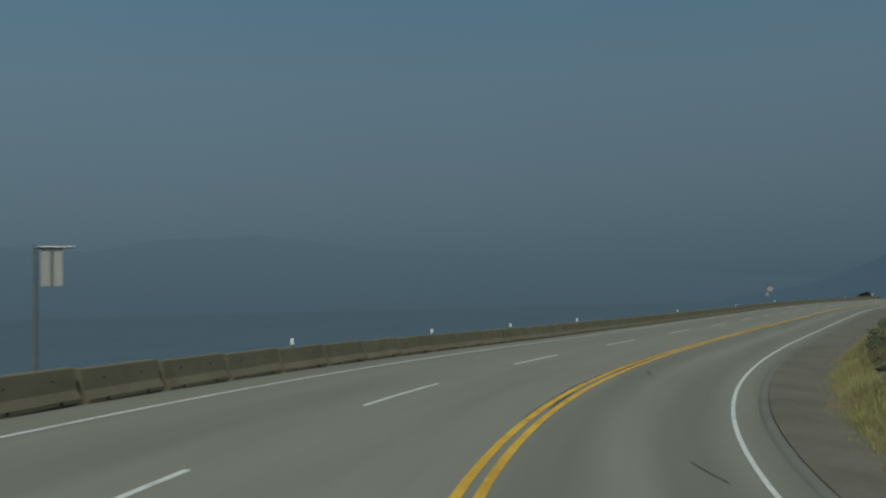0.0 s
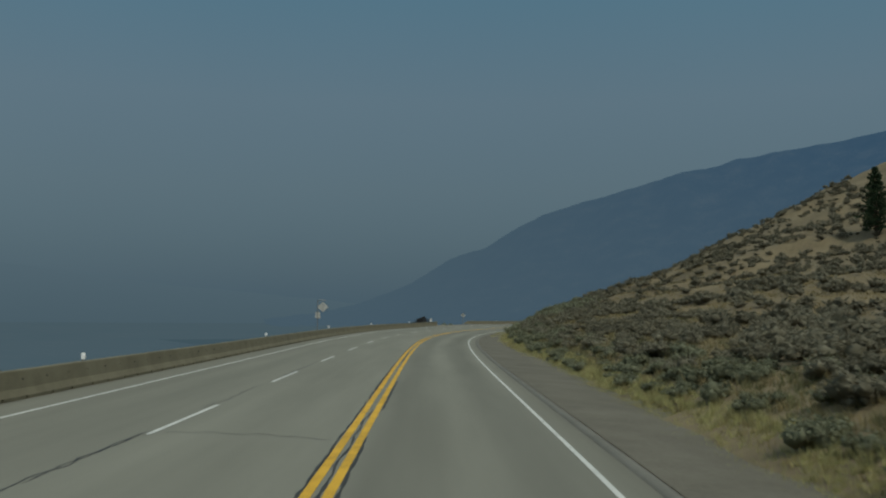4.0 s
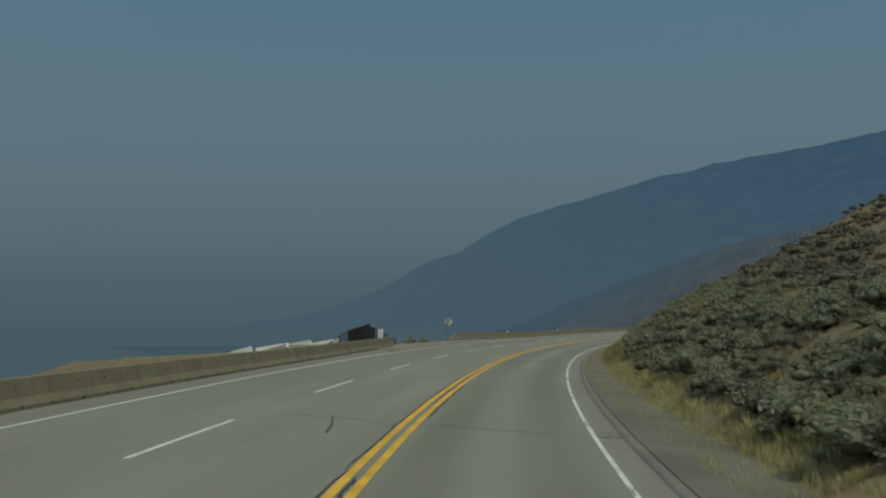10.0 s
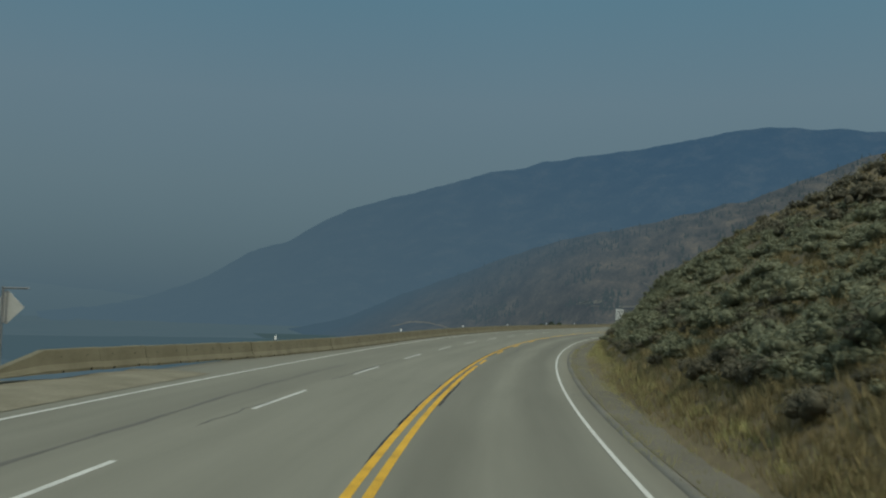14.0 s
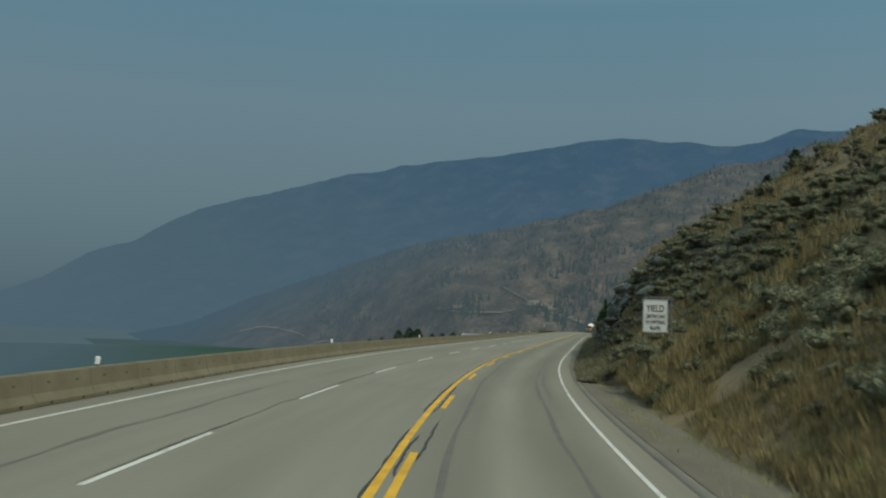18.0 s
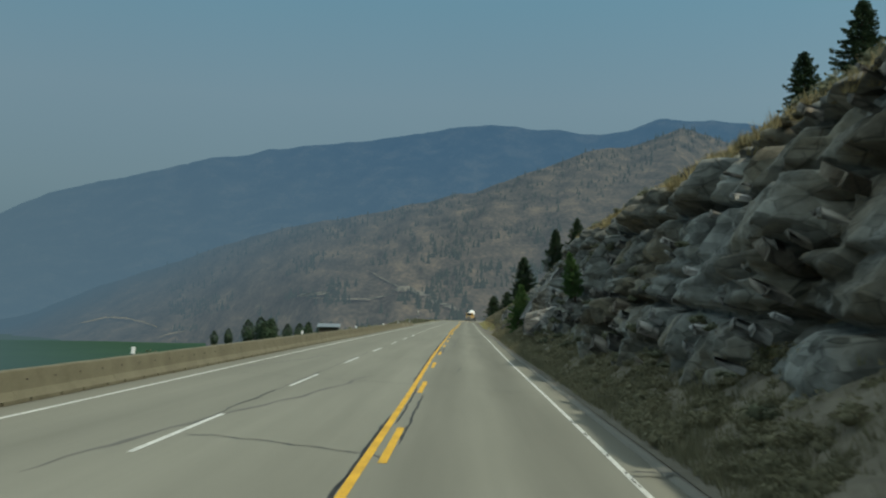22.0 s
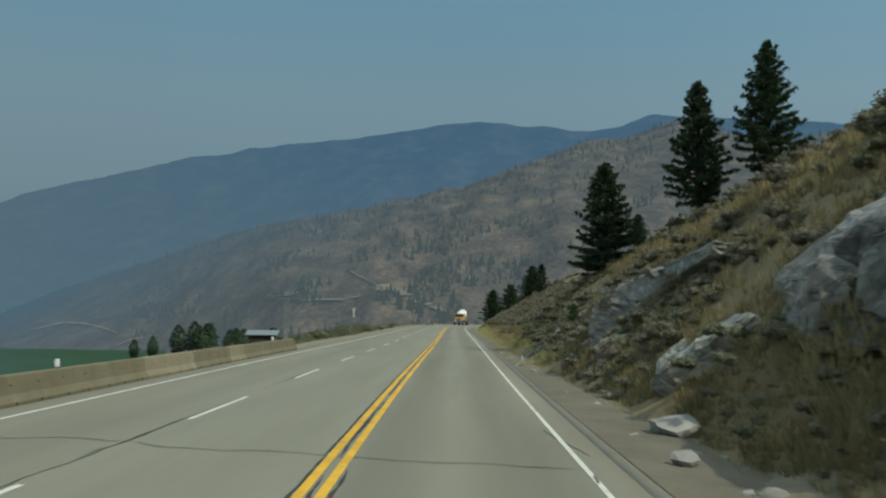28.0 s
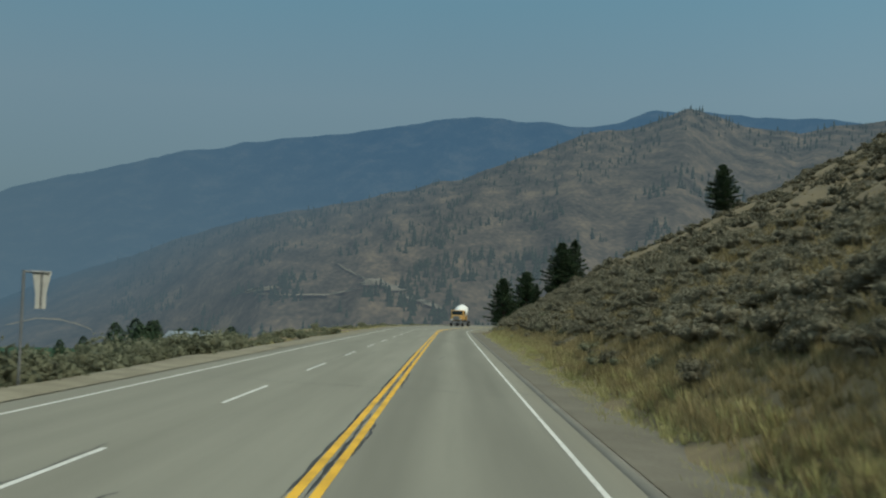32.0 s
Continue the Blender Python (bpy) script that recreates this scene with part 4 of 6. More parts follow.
# sloping end piece where the barrier starts again after the yard
bm = bmesh.new()
ring0 = [(.25, 0), (.25, .07), (.155, .22), (.095, .57), (-.095, .57), (-.155, .22), (-.25, .07), (-.25, 0)]
a = [bm.verts.new((x, 1.25, z)) for x, z in ring0]
b = [bm.verts.new((x, -1.25, z * .12)) for x, z in ring0]
for k in range(8):
    bm.faces.new((a[k], a[(k + 1) % 8], b[(k + 1) % 8], b[k]))
bm.faces.new(a)
bm.faces.new(list(reversed(b)))
bmesh.ops.recalc_face_normals(bm, faces=bm.faces)
me = bpy.data.meshes.new("barrier_end")
bm.to_mesh(me)
bm.free()
me.materials.append(CONCRETE)
ob = tagged(new("barrier_end", me), "sloping concrete end piece of the road barrier", "barrier", "barrier along the road edge")
ob.matrix_world = road_pose(224.5, barrier_line(224.5), 0, barrier_turn(225.5))


def delineator(s, up=.59):
    ob = empty("delineator", road_pose(s, barrier_line(s), up), "small white reflector on a bracket on top of the barrier", "delineator", "reflectors along the barrier")
    part("bracket", boxed((.05, .04, .05), (0, 0, .02)), STEEL, ob, "steel bracket")
    part("reflector", boxed((.10, .03, .17), (0, 0, .125), .008), REFLECTOR, ob, "white reflector plate")


for s in (23.4, 33.1, 41.2, 50.6, 74.4, 100.2, 125, 149.3, 174, 240.9, 266, 291.3, 315.6, 341.2, 365, 390.9, 415.7, 441, 465.1, 490):
    delineator(s)

# ---- rock cut ----
def ledges(U, V, thick, wide, jump, shelf, seed, fall=.3):
    """Jointed rock: beds of uneven thickness, each broken into slabs that step out towards the road and fall back again. Returns relief and distance to the nearest joint."""
    r_ = np.random.default_rng(seed)
    bound = np.cumsum(np.concatenate([[-60.0], thick * r_.uniform(.45, 1.6, int(180 / thick))]))
    k = np.clip(np.searchsorted(bound, V) - 1, 0, len(bound) - 2)
    deep_ = bound[k + 1] - bound[k]
    fv = (V - bound[k]) / deep_
    n = len(bound)
    stand, back_, span, shift = r_.uniform(-1, 1, n) * shelf, r_.uniform(.3, 1.6, n) * fall, wide * r_.uniform(.55, 1.6, n), r_.uniform(0, 50, n)
    w = (U + shift[k]) / span[k]
    jit = r_.uniform(-.32, .32, (n, 512))
    c = np.floor(w).astype(int)
    c = np.where(w < c + jit[k, c % 512], c - 1, c)
    c = np.where(w >= c + 1 + jit[k, (c + 1) % 512], c + 1, c)
    p0, p1 = c + jit[k, c % 512], c + 1 + jit[k, (c + 1) % 512]
    fu = (w - p0) / (p1 - p0)
    step_, own, roll = (r_.random((n, 512))[k, c % 512] for _ in range(3))
    out = stand[k] + (own - .5) * jump * .7 + jump * (.25 + step_ ** 1.5) * np.where(fu < .07, fu / .07 - .5, .5 - (fu - .07) / .93) - fv * deep_ * back_[k] * (.4 + roll)
    near_ = np.minimum(np.minimum(fu, 1 - fu) * span[k] * (p1 - p0), np.minimum(fv, 1 - fv) * deep_)
    return out, near_


def rock_wall(name, s0, s1, base, top, label, seed, step=.30, proud=.6, material=None, lift=0.0, ends=5.0, big=3.2, stand=.6, bury=()):
    """A broken rock face lying on the bank between two heights above the toe."""
    lean = .42
    n, m = int((s1 - s0 + lean * top) / step), int((top - base + 2.2) / step) + 6
    hgt = np.linspace(base - 1.2, top + 1.0, m)
    U, H = np.meshgrid(np.linspace(s0, s1 + lean * (top + 1.0), n), hgt, indexing="ij")
    S = np.clip(U - lean * H, s0, s1)
    toe_, tf, hf, tu = (np.interp(S, BANK_RIGHT[:, 0], BANK_RIGHT[:, k]) for k in range(1, 5))
    edge = np.clip(np.minimum(S - s0, s1 - S) / ends, 0, 1)
    cut = top * (.55 + .45 * edge) + 1.6 * fractal(S / 9, S * 0 + seed, 3)
    cut = np.minimum(cut, hf + .9 + .8 * fractal(S / 5, S * 0 + seed + 2, 3))
    Hc = np.minimum(H, cut)
    D = toe_ + np.where(Hc < hf, Hc / tf, hf / tf + (Hc - hf) / tu)
    V = H - .04 * (S - s0) + .35 * fractal(S / 6 + seed, H / 6, 2)
    r0_, e0 = ledges(U + .8 * fractal(H / 3 + seed, U / 30, 2), V, big * 1.6, big * 3.2, big * .5, .25, seed, .05)
    r1_, e1 = ledges(U, V + 40, big * .58, big * 1.2, big * .27, .26, seed + 1, .14)
    r2_, e2 = ledges(U, V + 20, big * .22, big * .5, big * .12, .10, seed + 2, .2)
    r3_, e3 = ledges(U, V + 10, big * .09, big * .2, .09, .04, seed + 3, .2)
    broken = np.clip(.45 + 1.8 * fractal(S / 5 + 9, H / 3, 3), .1, 1)
    crack = np.exp(-(e0 / .11) ** 2) * .95 + np.exp(-(e1 / .085) ** 2) * .6 * broken + np.exp(-(e2 / .05) ** 2) * .16 * broken
    proud = proud * np.clip(.3 + H / 3.2, .3, 1)
    out = (r0_ + r1_ + r2_ * (.35 + .65 * broken) + r3_ * broken - crack) * proud + stand * np.clip(.3 + H / 3, .3, 1)
    out = out * edge * np.clip((cut - H) / 1.2 + .3, 0, 1) - (1 - edge) * .8 - np.clip(H - cut, 0, 1.2) * .6
    for a_, b_, high_ in bury:
        out = out - 2.2 * np.clip((S - a_) / (b_ - a_) * 2, 0, 1) * np.clip((high_ - H) / .8, 0, 1)
    P = on_road(S.ravel(), D.ravel(), Hc.ravel() + lift)
    hd = np.interp(S.ravel(), SS, head)
    o = out.ravel()
    P[:, 0] -= np.cos(hd) * o * .9
    P[:, 1] -= np.sin(hd) * o * .9
    P[:, 2] += o * .12
    return thing(name, P, grid_faces(n, m), material or ROCK, label, "rock", kind="structure")


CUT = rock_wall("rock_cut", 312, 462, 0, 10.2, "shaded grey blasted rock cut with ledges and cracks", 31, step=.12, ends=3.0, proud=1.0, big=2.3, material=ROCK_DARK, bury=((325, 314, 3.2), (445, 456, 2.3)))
OUTCROPS = [
    rock_wall("rock_outcrop", 199, 206.5, 1.1, 2.3, "low broken grey rock outcrop in the sagebrush bank", 44, step=.09, proud=.32, big=1.3, material=ROCK, ends=2.5, stand=.35),
    rock_wall("rock_outcrop", 307, 317, 3.8, 5.8, "broken dark rock outcrop above the grassy bank", 52, step=.10, proud=.5, big=1.0, ends=4, material=ROCK, stand=.2),
    rock_wall("rock_outcrop", 487, 512, .7, 3.6, "low grey rubbly rock at the foot of the dry bank", 63, step=.12, proud=.5, big=1.0, ends=5, material=ROCK_DARK, stand=.12),
    rock_wall("rock_outcrop", 280, 287, 2.0, 4.2, "small grey rock outcrop in the brush", 58, step=.10, proud=.5, big=1.3, ends=3, material=ROCK, stand=.25),
]


def block(r_, size):
    """A broken six-sided block: corners pulled about, edges knocked off. Returns verts and quads."""
    c = np.array([(x, y, z) for x in (-.5, .5) for y in (-.5, .5) for z in (-.5, .5)]) * size
    c = c * (1 - .24 * r_.random((8, 3))) + r_.normal(size=(8, 3)) * .05 * np.array(size)
    quads = ((0, 1, 3, 2), (4, 6, 7, 5), (0, 4, 5, 1), (2, 3, 7, 6), (0, 2, 6, 4), (1, 5, 7, 3))
    vs, fs = [], []
    inset = [[None] * 8 for _ in quads]
    for qi, q in enumerate(quads):
        mid = c[list(q)].mean(0)
        for k in q:
            inset[qi][k] = len(vs)
            vs.append(c[k] + (mid - c[k]) * r_.uniform(.06, .16))
        fs.append([inset[qi][k] for k in q])
    for a in range(8):
        for b in range(a + 1, 8):
            on = [qi for qi, q in enumerate(quads) if a in q and b in q]
            if len(on) == 2:
                m_, n_ = on
                fs.append([inset[m_][a], inset[m_][b], inset[n_][b], inset[n_][a]])
    tri = []
    for a in range(8):
        on = [qi for qi, q in enumerate(quads) if a in q]
        tri.append([inset[qi][a] for qi in on] + [inset[on[2]][a]])
    return np.array(vs), np.array(fs + tri)


def boulder(name, s, d, up, size, seed, label, material=None, turn=0.0, group="", lean=0.0):
    """A broken stone: a ball cut flat by random planes, then roughened."""
    r_ = np.random.default_rng(seed)
    bm = bmesh.new()
    bmesh.ops.create_icosphere(bm, subdivisions=3 if max(size) > .6 else 2, radius=.72)
    co = np.array([v.co[:] for v in bm.verts])
    for k in range(14):
        n = r_.normal(size=3)
        n /= np.linalg.norm(n)
        cut = r_.uniform(.32, .54)
        over = np.maximum(co @ n - cut, 0)
        co = co - over[:, None] * n
    co = co * np.array(size) + r_.normal(size=co.shape) * .012 * min(size)
    for v, p in zip(bm.verts, co):
        v.co = p
    me = bpy.data.meshes.new(name)
    bm.to_mesh(me)
    bm.free()
    me.materials.append(material or ROCK_PALE)
    ob = tagged(new(name, me), label, "rock", group)
    ob.matrix_world = ground_pose(s, d, up + size[2] * .3, turn) @ Matrix.Rotation(radians(lean), 4, 'X')
    return ob




def rock_plate(corners, d, deep, label, material, slope=.0):
    """A flat-faced slab standing out of the cut: corners by s and height, extruded into the bank, edges broken."""
    bm = bmesh.new()
    fr = [bm.verts.new(on_road(s, d + h * slope, h)) for s, h in corners]
    hs = heading(corners[0][0])
    into = Vector((math.cos(hs), math.sin(hs), -.1)) * deep
    bk = [bm.verts.new(v.co + into) for v in fr]
    n = len(fr)
    bm.faces.new(fr)
    bm.faces.new(list(reversed(bk)))
    for k in range(n):
        bm.faces.new((fr[k], bk[k], bk[(k + 1) % n], fr[(k + 1) % n]))
    bmesh.ops.recalc_face_normals(bm, faces=bm.faces)
    bmesh.ops.bevel(bm, geom=list(bm.edges), offset=.07, segments=1, affect='EDGES')
    bmesh.ops.triangulate(bm, faces=bm.faces)
    bmesh.ops.subdivide_edges(bm, edges=[e for e in bm.edges if e.calc_length() > .35], cuts=3, use_grid_fill=True)
    r_ = np.random.default_rng(int(corners[0][0]))
    for v in bm.verts:
        v.co += Vector(r_.normal(size=3)) * .022
    bm.normal_update()
    me = bpy.data.meshes.new("rock_slab")
    bm.to_mesh(me)
    bm.free()
    me.materials.append(material)
    return tagged(new("rock_slab", me), label, "rock")


def rock_face(s, corners, deep, label, material, seed, slant=0.0):
    """A block whose flat face looks back along the road: corners by d and height, drawn on along the road."""
    r_ = np.random.default_rng(seed)
    bm = bmesh.new()
    fr = [bm.verts.new(on_road(s + slant * (d - corners[0][0]), d, h)) for d, h in corners]
    mid = np.mean(corners, 0)
    bk = [bm.verts.new(on_road(s + deep, mid[0] + .5 + (d - mid[0]) * .8, mid[1] + (h - mid[1]) * .75 + .1)) for d, h in corners]
    n = len(fr)
    bm.faces.new(fr)
    bm.faces.new(list(reversed(bk)))
    for k in range(n):
        bm.faces.new((fr[k], bk[k], bk[(k + 1) % n], fr[(k + 1) % n]))
    bmesh.ops.recalc_face_normals(bm, faces=bm.faces)
    bmesh.ops.bevel(bm, geom=list(bm.edges), offset=.06, segments=1, affect='EDGES')
    bmesh.ops.triangulate(bm, faces=bm.faces)
    for _ in range(3):
        bmesh.ops.subdivide_edges(bm, edges=[e for e in bm.edges if e.calc_length() > .28], cuts=1, use_grid_fill=True)
        bmesh.ops.triangulate(bm, faces=bm.faces)
    bm.normal_update()
    for v in bm.verts:
        x, z = v.co.x * .6 + v.co.y * .8, v.co.z
        step_ = round(3.2 * fractal(np.array([x * 1.1 + seed]), np.array([z * .45]), 3)[0]) / 3.2
        fine_ = fractal(np.array([x * 3.0 + seed]), np.array([z * 2.2]), 2)[0]
        v.co += v.normal * (.30 * step_ + .10 * fine_) + Vector(r_.normal(size=3)) * .018
    bm.normal_update()
    me = bpy.data.meshes.new("rock_slab")
    bm.to_mesh(me)
    bm.free()
    me.materials.append(material)
    return tagged(new("rock_slab", me), label, "rock")


rock_face(407.4, [(5.6, 1.0), (5.6, 2.0), (5.75, 2.4), (6.6, 2.72), (7.75, 3.1), (7.65, 2.3), (7.2, 1.9), (6.6, 1.05)], 3.4, "large pale flat-faced block standing out of the rock cut", ROCK_SLAB, 407, -.25)
rock_face(417.5, [(6.5, 1.2), (6.9, 3.6), (7.7, 4.6), (9.0, 5.4), (9.2, 3.0), (8.0, 1.4)], 5.0, "tall grey face of layered rock in the cut", ROCK, 416, -.7)
rock_face(481.6, [(7.1, .15), (7.0, 1.4), (7.2, 2.75), (8.2, 3.7), (9.5, 4.35), (10.9, 4.9), (11.0, 2.4), (9.4, 2.1), (8.6, .9)], 4.5, "blocky grey rock with a pale broken top in the dry bank", ROCK, 481, -.7)
rock_face(477.6, [(6.75, .2), (6.7, 1.3), (7.5, 1.9), (8.9, 2.2), (8.9, 1.2), (7.9, .3)], 3.2, "lower grey rock under the blocky rock in the dry bank", ROCK, 477, -.7)
rock_face(466.8, [(6.4, .6), (6.5, .95), (7.4, 1.75), (8.4, 2.5), (8.65, 2.3), (8.75, 1.1), (7.6, .4)], 3.0, "pointed grey slab leaning in the dry bank", ROCK_SLAB, 466, -.7)
rock_face(465.6, [(8.5, 1.0), (8.55, 2.0), (9.0, 2.3), (9.6, 2.4), (9.5, 1.3)], 2.0, "weathered grey slab beside the pointed slab", ROCK, 465, -.7)
rock_face(462.0, [(8.2, 1.8), (8.3, 3.2), (9.2, 4.4), (10.5, 5.2), (11.0, 3.6), (9.6, 2.0)], 4.0, "broken grey rock in the dry bank", ROCK, 457, -.7)
rock_face(455.5, [(7.9, 2.0), (8.0, 3.8), (9.0, 5.2), (10.4, 6.0), (10.8, 3.8), (9.2, 2.2)], 5.0, "dark broken end of the rock cut", ROCK_DARK, 455, -.7)
rock_plate([(203.4, 1.75), (204.3, 1.1), (202.9, .55), (200.4, .9), (200.9, 1.5)], 5.35, 1.0, "thin sloping grey slab in the sagebrush bank", ROCK_SLAB, 1.28)
rock_plate([(499, 3.05), (481, 4.4), (473.4, 4.9), (473.5, 4.4), (482, 3.3), (496, 2.5)], 8.7, 1.2, "long sloping grey ledge in the dry bank", ROCK_DARK, .2)
rock_plate([(344.0, 6.6), (352.0, 6.05), (352.2, 5.88), (344.0, 6.42)], 5.75, 1.4, "pale shelf running along the top of the rock cut", ROCK_SLAB, .4)
rock_plate([(420.5, 6.6), (428.0, 5.4), (433.8, 3.7), (434.4, 2.0), (427.0, 2.2), (423.0, 3.4)], 5.55, 1.6, "broad grey slab high in the rock cut", ROCK, .56)
r = random.Random(12)
for k in range(60):
    s = r.choice([r.uniform(440, 475), r.uniform(478, 515), r.uniform(330, 450), r.uniform(455, 472)])
    z = r.uniform(.12, .34)
    toe_s = float(np.interp(s, BANK_RIGHT[:, 0], BANK_RIGHT[:, 1]))
    boulder("fallen_stone", s, toe_s - r.uniform(.1, 1.3), .07, (z * r.uniform(.8, 1.4), z * r.uniform(.8, 1.6), z * r.uniform(.5, .9)), k + 50,
            "pale fallen stone at the foot of the bank", ROCK_PALE, r.uniform(0, 180), "fallen stones")
for k in range(110):
    s = r.uniform(482, 500)
    z = .06 + .36 * r.random() ** 3
    toe_s = float(np.interp(s, BANK_RIGHT[:, 0], BANK_RIGHT[:, 1]))
    boulder("fallen_stone", s, toe_s + r.uniform(-.7, 2.8), -.04, (z * r.uniform(.8, 1.4), z * r.uniform(.8, 1.6), z * r.uniform(.6, 1.0)), k + 400,
            "grey stone lying in the scree of the dry bank", ROCK_PALE, r.uniform(0, 180), "scree stones")
for k in range(70):
    s = r.uniform(384, 420)
    z = .07 + .3 * r.random() ** 2.5
    toe_s = float(np.interp(s, BANK_RIGHT[:, 0], BANK_RIGHT[:, 1]))
    boulder("fallen_stone", s, toe_s + r.uniform(-.9, .9), .03, (z * r.uniform(.8, 1.4), z * r.uniform(.8, 1.6), z * r.uniform(.6, 1.0)), k + 600,
            "grey stone fallen from the rock cut", ROCK, r.uniform(0, 180), "fallen stones")
boulder("rock_slab", 495.6, 7.4, -.45, (.55, .6, .75), 12, "grey pointed boulder in the dry bank", ROCK, 20)
boulder("fallen_stone", 459.0, 5.3, .12, (.45, .4, .36), 200, "white angular fallen stone on the gravel", ROCK_PALE, 30, "fallen stones")
boulder("fallen_stone", 463.4, 6.1, .12, (1.15, 1.0, .62), 201, "pale rounded boulder at the edge of the gravel", ROCK_PALE, 10, "fallen stones")


# single blocks standing out of the rock faces
def face_frame(s, h):
    """A point of the bank's cut at height h, and the axes along it, up it and out of it, tilted like the bedding."""
    tf = float(np.interp(s, BANK_RIGHT[:, 0], BANK_RIGHT[:, 2]))
    hf = float(np.interp(s, BANK_RIGHT[:, 0], BANK_RIGHT[:, 3]))
    t_ = float(np.interp(s, BANK_RIGHT[:, 0], BANK_RIGHT[:, 1]))
    tu = float(np.interp(s, BANK_RIGHT[:, 0], BANK_RIGHT[:, 4]))
    d = t_ + (h / tf if h < hf else hf / tf + (h - hf) / tu)
    hd = heading(s)
    along = np.array([-math.sin(hd), math.cos(hd), 0])
    right = np.array([math.cos(hd), math.sin(hd), 0])
    slope = math.atan(tf)
    out = -right * math.sin(slope) + np.array([0, 0, 1]) * math.cos(slope)
    up_ = np.cross(out, along)
    up_ = up_ if up_[2] > 0 else -up_
    return on_road(s, d, h), along, up_, out


def rock_blocks(rock, n, s0, s1, h0, h1, lo, hi, seed, singles, stand=.6, material=None, tall=False):
    r_ = np.random.default_rng(seed)
    vs, fs, base = [], [], 0
    for k in range(n):
        s, h = r_.uniform(s0, s1), h0 + (h1 - h0) * r_.random() ** .9
        top_ = h1 * (.82 + .36 * value_noise(np.array([s / 8.0]), np.array([seed * 1.0]))[0] * 2)
        if h > top_:
            h = h0 + r_.random() * max(.5, top_ - h0)
        p, along, up_, out = face_frame(s, h)
        big_ = lo + (hi - lo) * r_.random() ** 2.6
        size_ = np.array([big_ * r_.uniform(1.1, 2.2), big_ * r_.uniform(.35, .7), r_.uniform(.7, 1.3) * (.5 + .35 * big_)])
        if tall:
            size_ = big_ * np.array([r_.uniform(.6, 1.3), r_.uniform(.6, 1.4), r_.uniform(.7, 1.1)])
        tilt = .32 + .10 * r_.normal() + .35 * value_noise(np.array([s / 15.0]), np.array([h / 9.0]))[0]
        ct, st = math.cos(tilt), math.sin(tilt)
        a2, u2 = along * ct + up_ * st, up_ * ct - along * st
        lean_ = r_.normal() * .09 - .05
        o2, u2 = out * math.cos(lean_) + u2 * math.sin(lean_), u2 * math.cos(lean_) - out * math.sin(lean_)
        yaw_ = r_.normal() * (.4 if tall else .12)
        a2, o2 = a2 * math.cos(yaw_) + o2 * math.sin(yaw_), o2 * math.cos(yaw_) - a2 * math.sin(yaw_)
        v_, f_ = block(r_, size_)
        w = p + v_[:, :1] * a2 + v_[:, 1:2] * u2 + v_[:, 2:] * o2 + out * (r_.uniform(-.7, -.1) * (.4 + .3 * big_) + stand)
        if k < singles:
            ob = part("stone", (w, f_), ROCK if r_.random() < .9 else ROCK_PALE, rock)
        else:
            vs.append(w)
            fs.append(f_ + base)
            base += len(w)
    if vs:
        thing("broken_stones", np.concatenate(vs), np.concatenate(fs), material or ROCK, "small dark broken stones of the rock face", "rock", kind="stuff")


rock_blocks(CUT, 230, 326, 446, .6, 7.6, .2, .8, 301, 230)
rock_blocks(CUT, 1500, 318, 352, .5, 6.3, .22, .62, 305, 0, .42, ROCK_BROWN, True)
rock_blocks(OUTCROPS[0], 10, 200, 205.5, 1.1, 2.0, .2, .5, 302, 10, .1)


# ---- brush and grass ----
def ball(level):
    bm = bmesh.new()
    bmesh.ops.create_icosphere(bm, subdivisions=level, radius=1.0)
    v_ = np.array([v.co[:] for v in bm.verts])
    f_ = np.array([[v.index for v in f.verts] for f in bm.faces])
    bm.free()
    return v_, np.concatenate([f_, f_[:, 2:]], 1)


BALLS = {1: ball(1), 2: ball(2)}


def bush_kind(r_, n, leaf, level, heads=6):
    """A rounded bush: lumpy twiggy heads, leafed all over."""
    lumps = r_.uniform(-.34, .34, (heads, 3)) * np.array([1, 1, .35]) + np.array([0, 0, .32])
    lumps[:, 2] -= .35 * (lumps[:, 0] ** 2 + lumps[:, 1] ** 2)
    rad = r_.uniform(.20, .33, heads)
    vs, fs, base = [], [], 0
    for c, q in zip(lumps, rad):
        bv, bf = BALLS[level]
        w = bv * (q * r_.uniform(.45, .8, (len(bv), 1))) * np.array([1, 1, .95]) + c
        w[:, 2] = np.maximum(w[:, 2], -.05)
        vs.append(w)
        fs.append(bf + base)
        base += len(w)
    k = r_.integers(0, heads, n)
    d_ = r_.normal(size=(n, 3))
    d_[:, 2] = np.abs(d_[:, 2]) * .9 - .2
    d_ /= np.linalg.norm(d_, axis=1, keepdims=True)
    c = lumps[k] + d_ * (rad[k] * r_.uniform(.6, 1.2, n))[:, None]
    c[:, 2] = np.maximum(c[:, 2], .02)
    twig = r_.random(n) < .55
    nrm = np.where(twig[:, None], np.cross(d_, r_.normal(size=(n, 3))), d_ + r_.normal(size=(n, 3)) * .38)
    cv, cf = cards(c, nrm, leaf * r_.uniform(.7, 1.6, n), leaf * r_.uniform(.3, .75, n), r_)
    return np.concatenate(vs + [cv]), np.concatenate(fs + [cf + base])


r = np.random.default_rng(33)
FAR_BUSH = [bush_kind(r, 80, .20, 1, 6) for _ in range(6)]
NEAR_BUSH = [bush_kind(r, 330, .11, 1, 8) for _ in range(6)]
HERO_BUSH = [bush_kind(r, 800, .085, 1, 10) for _ in range(6)]


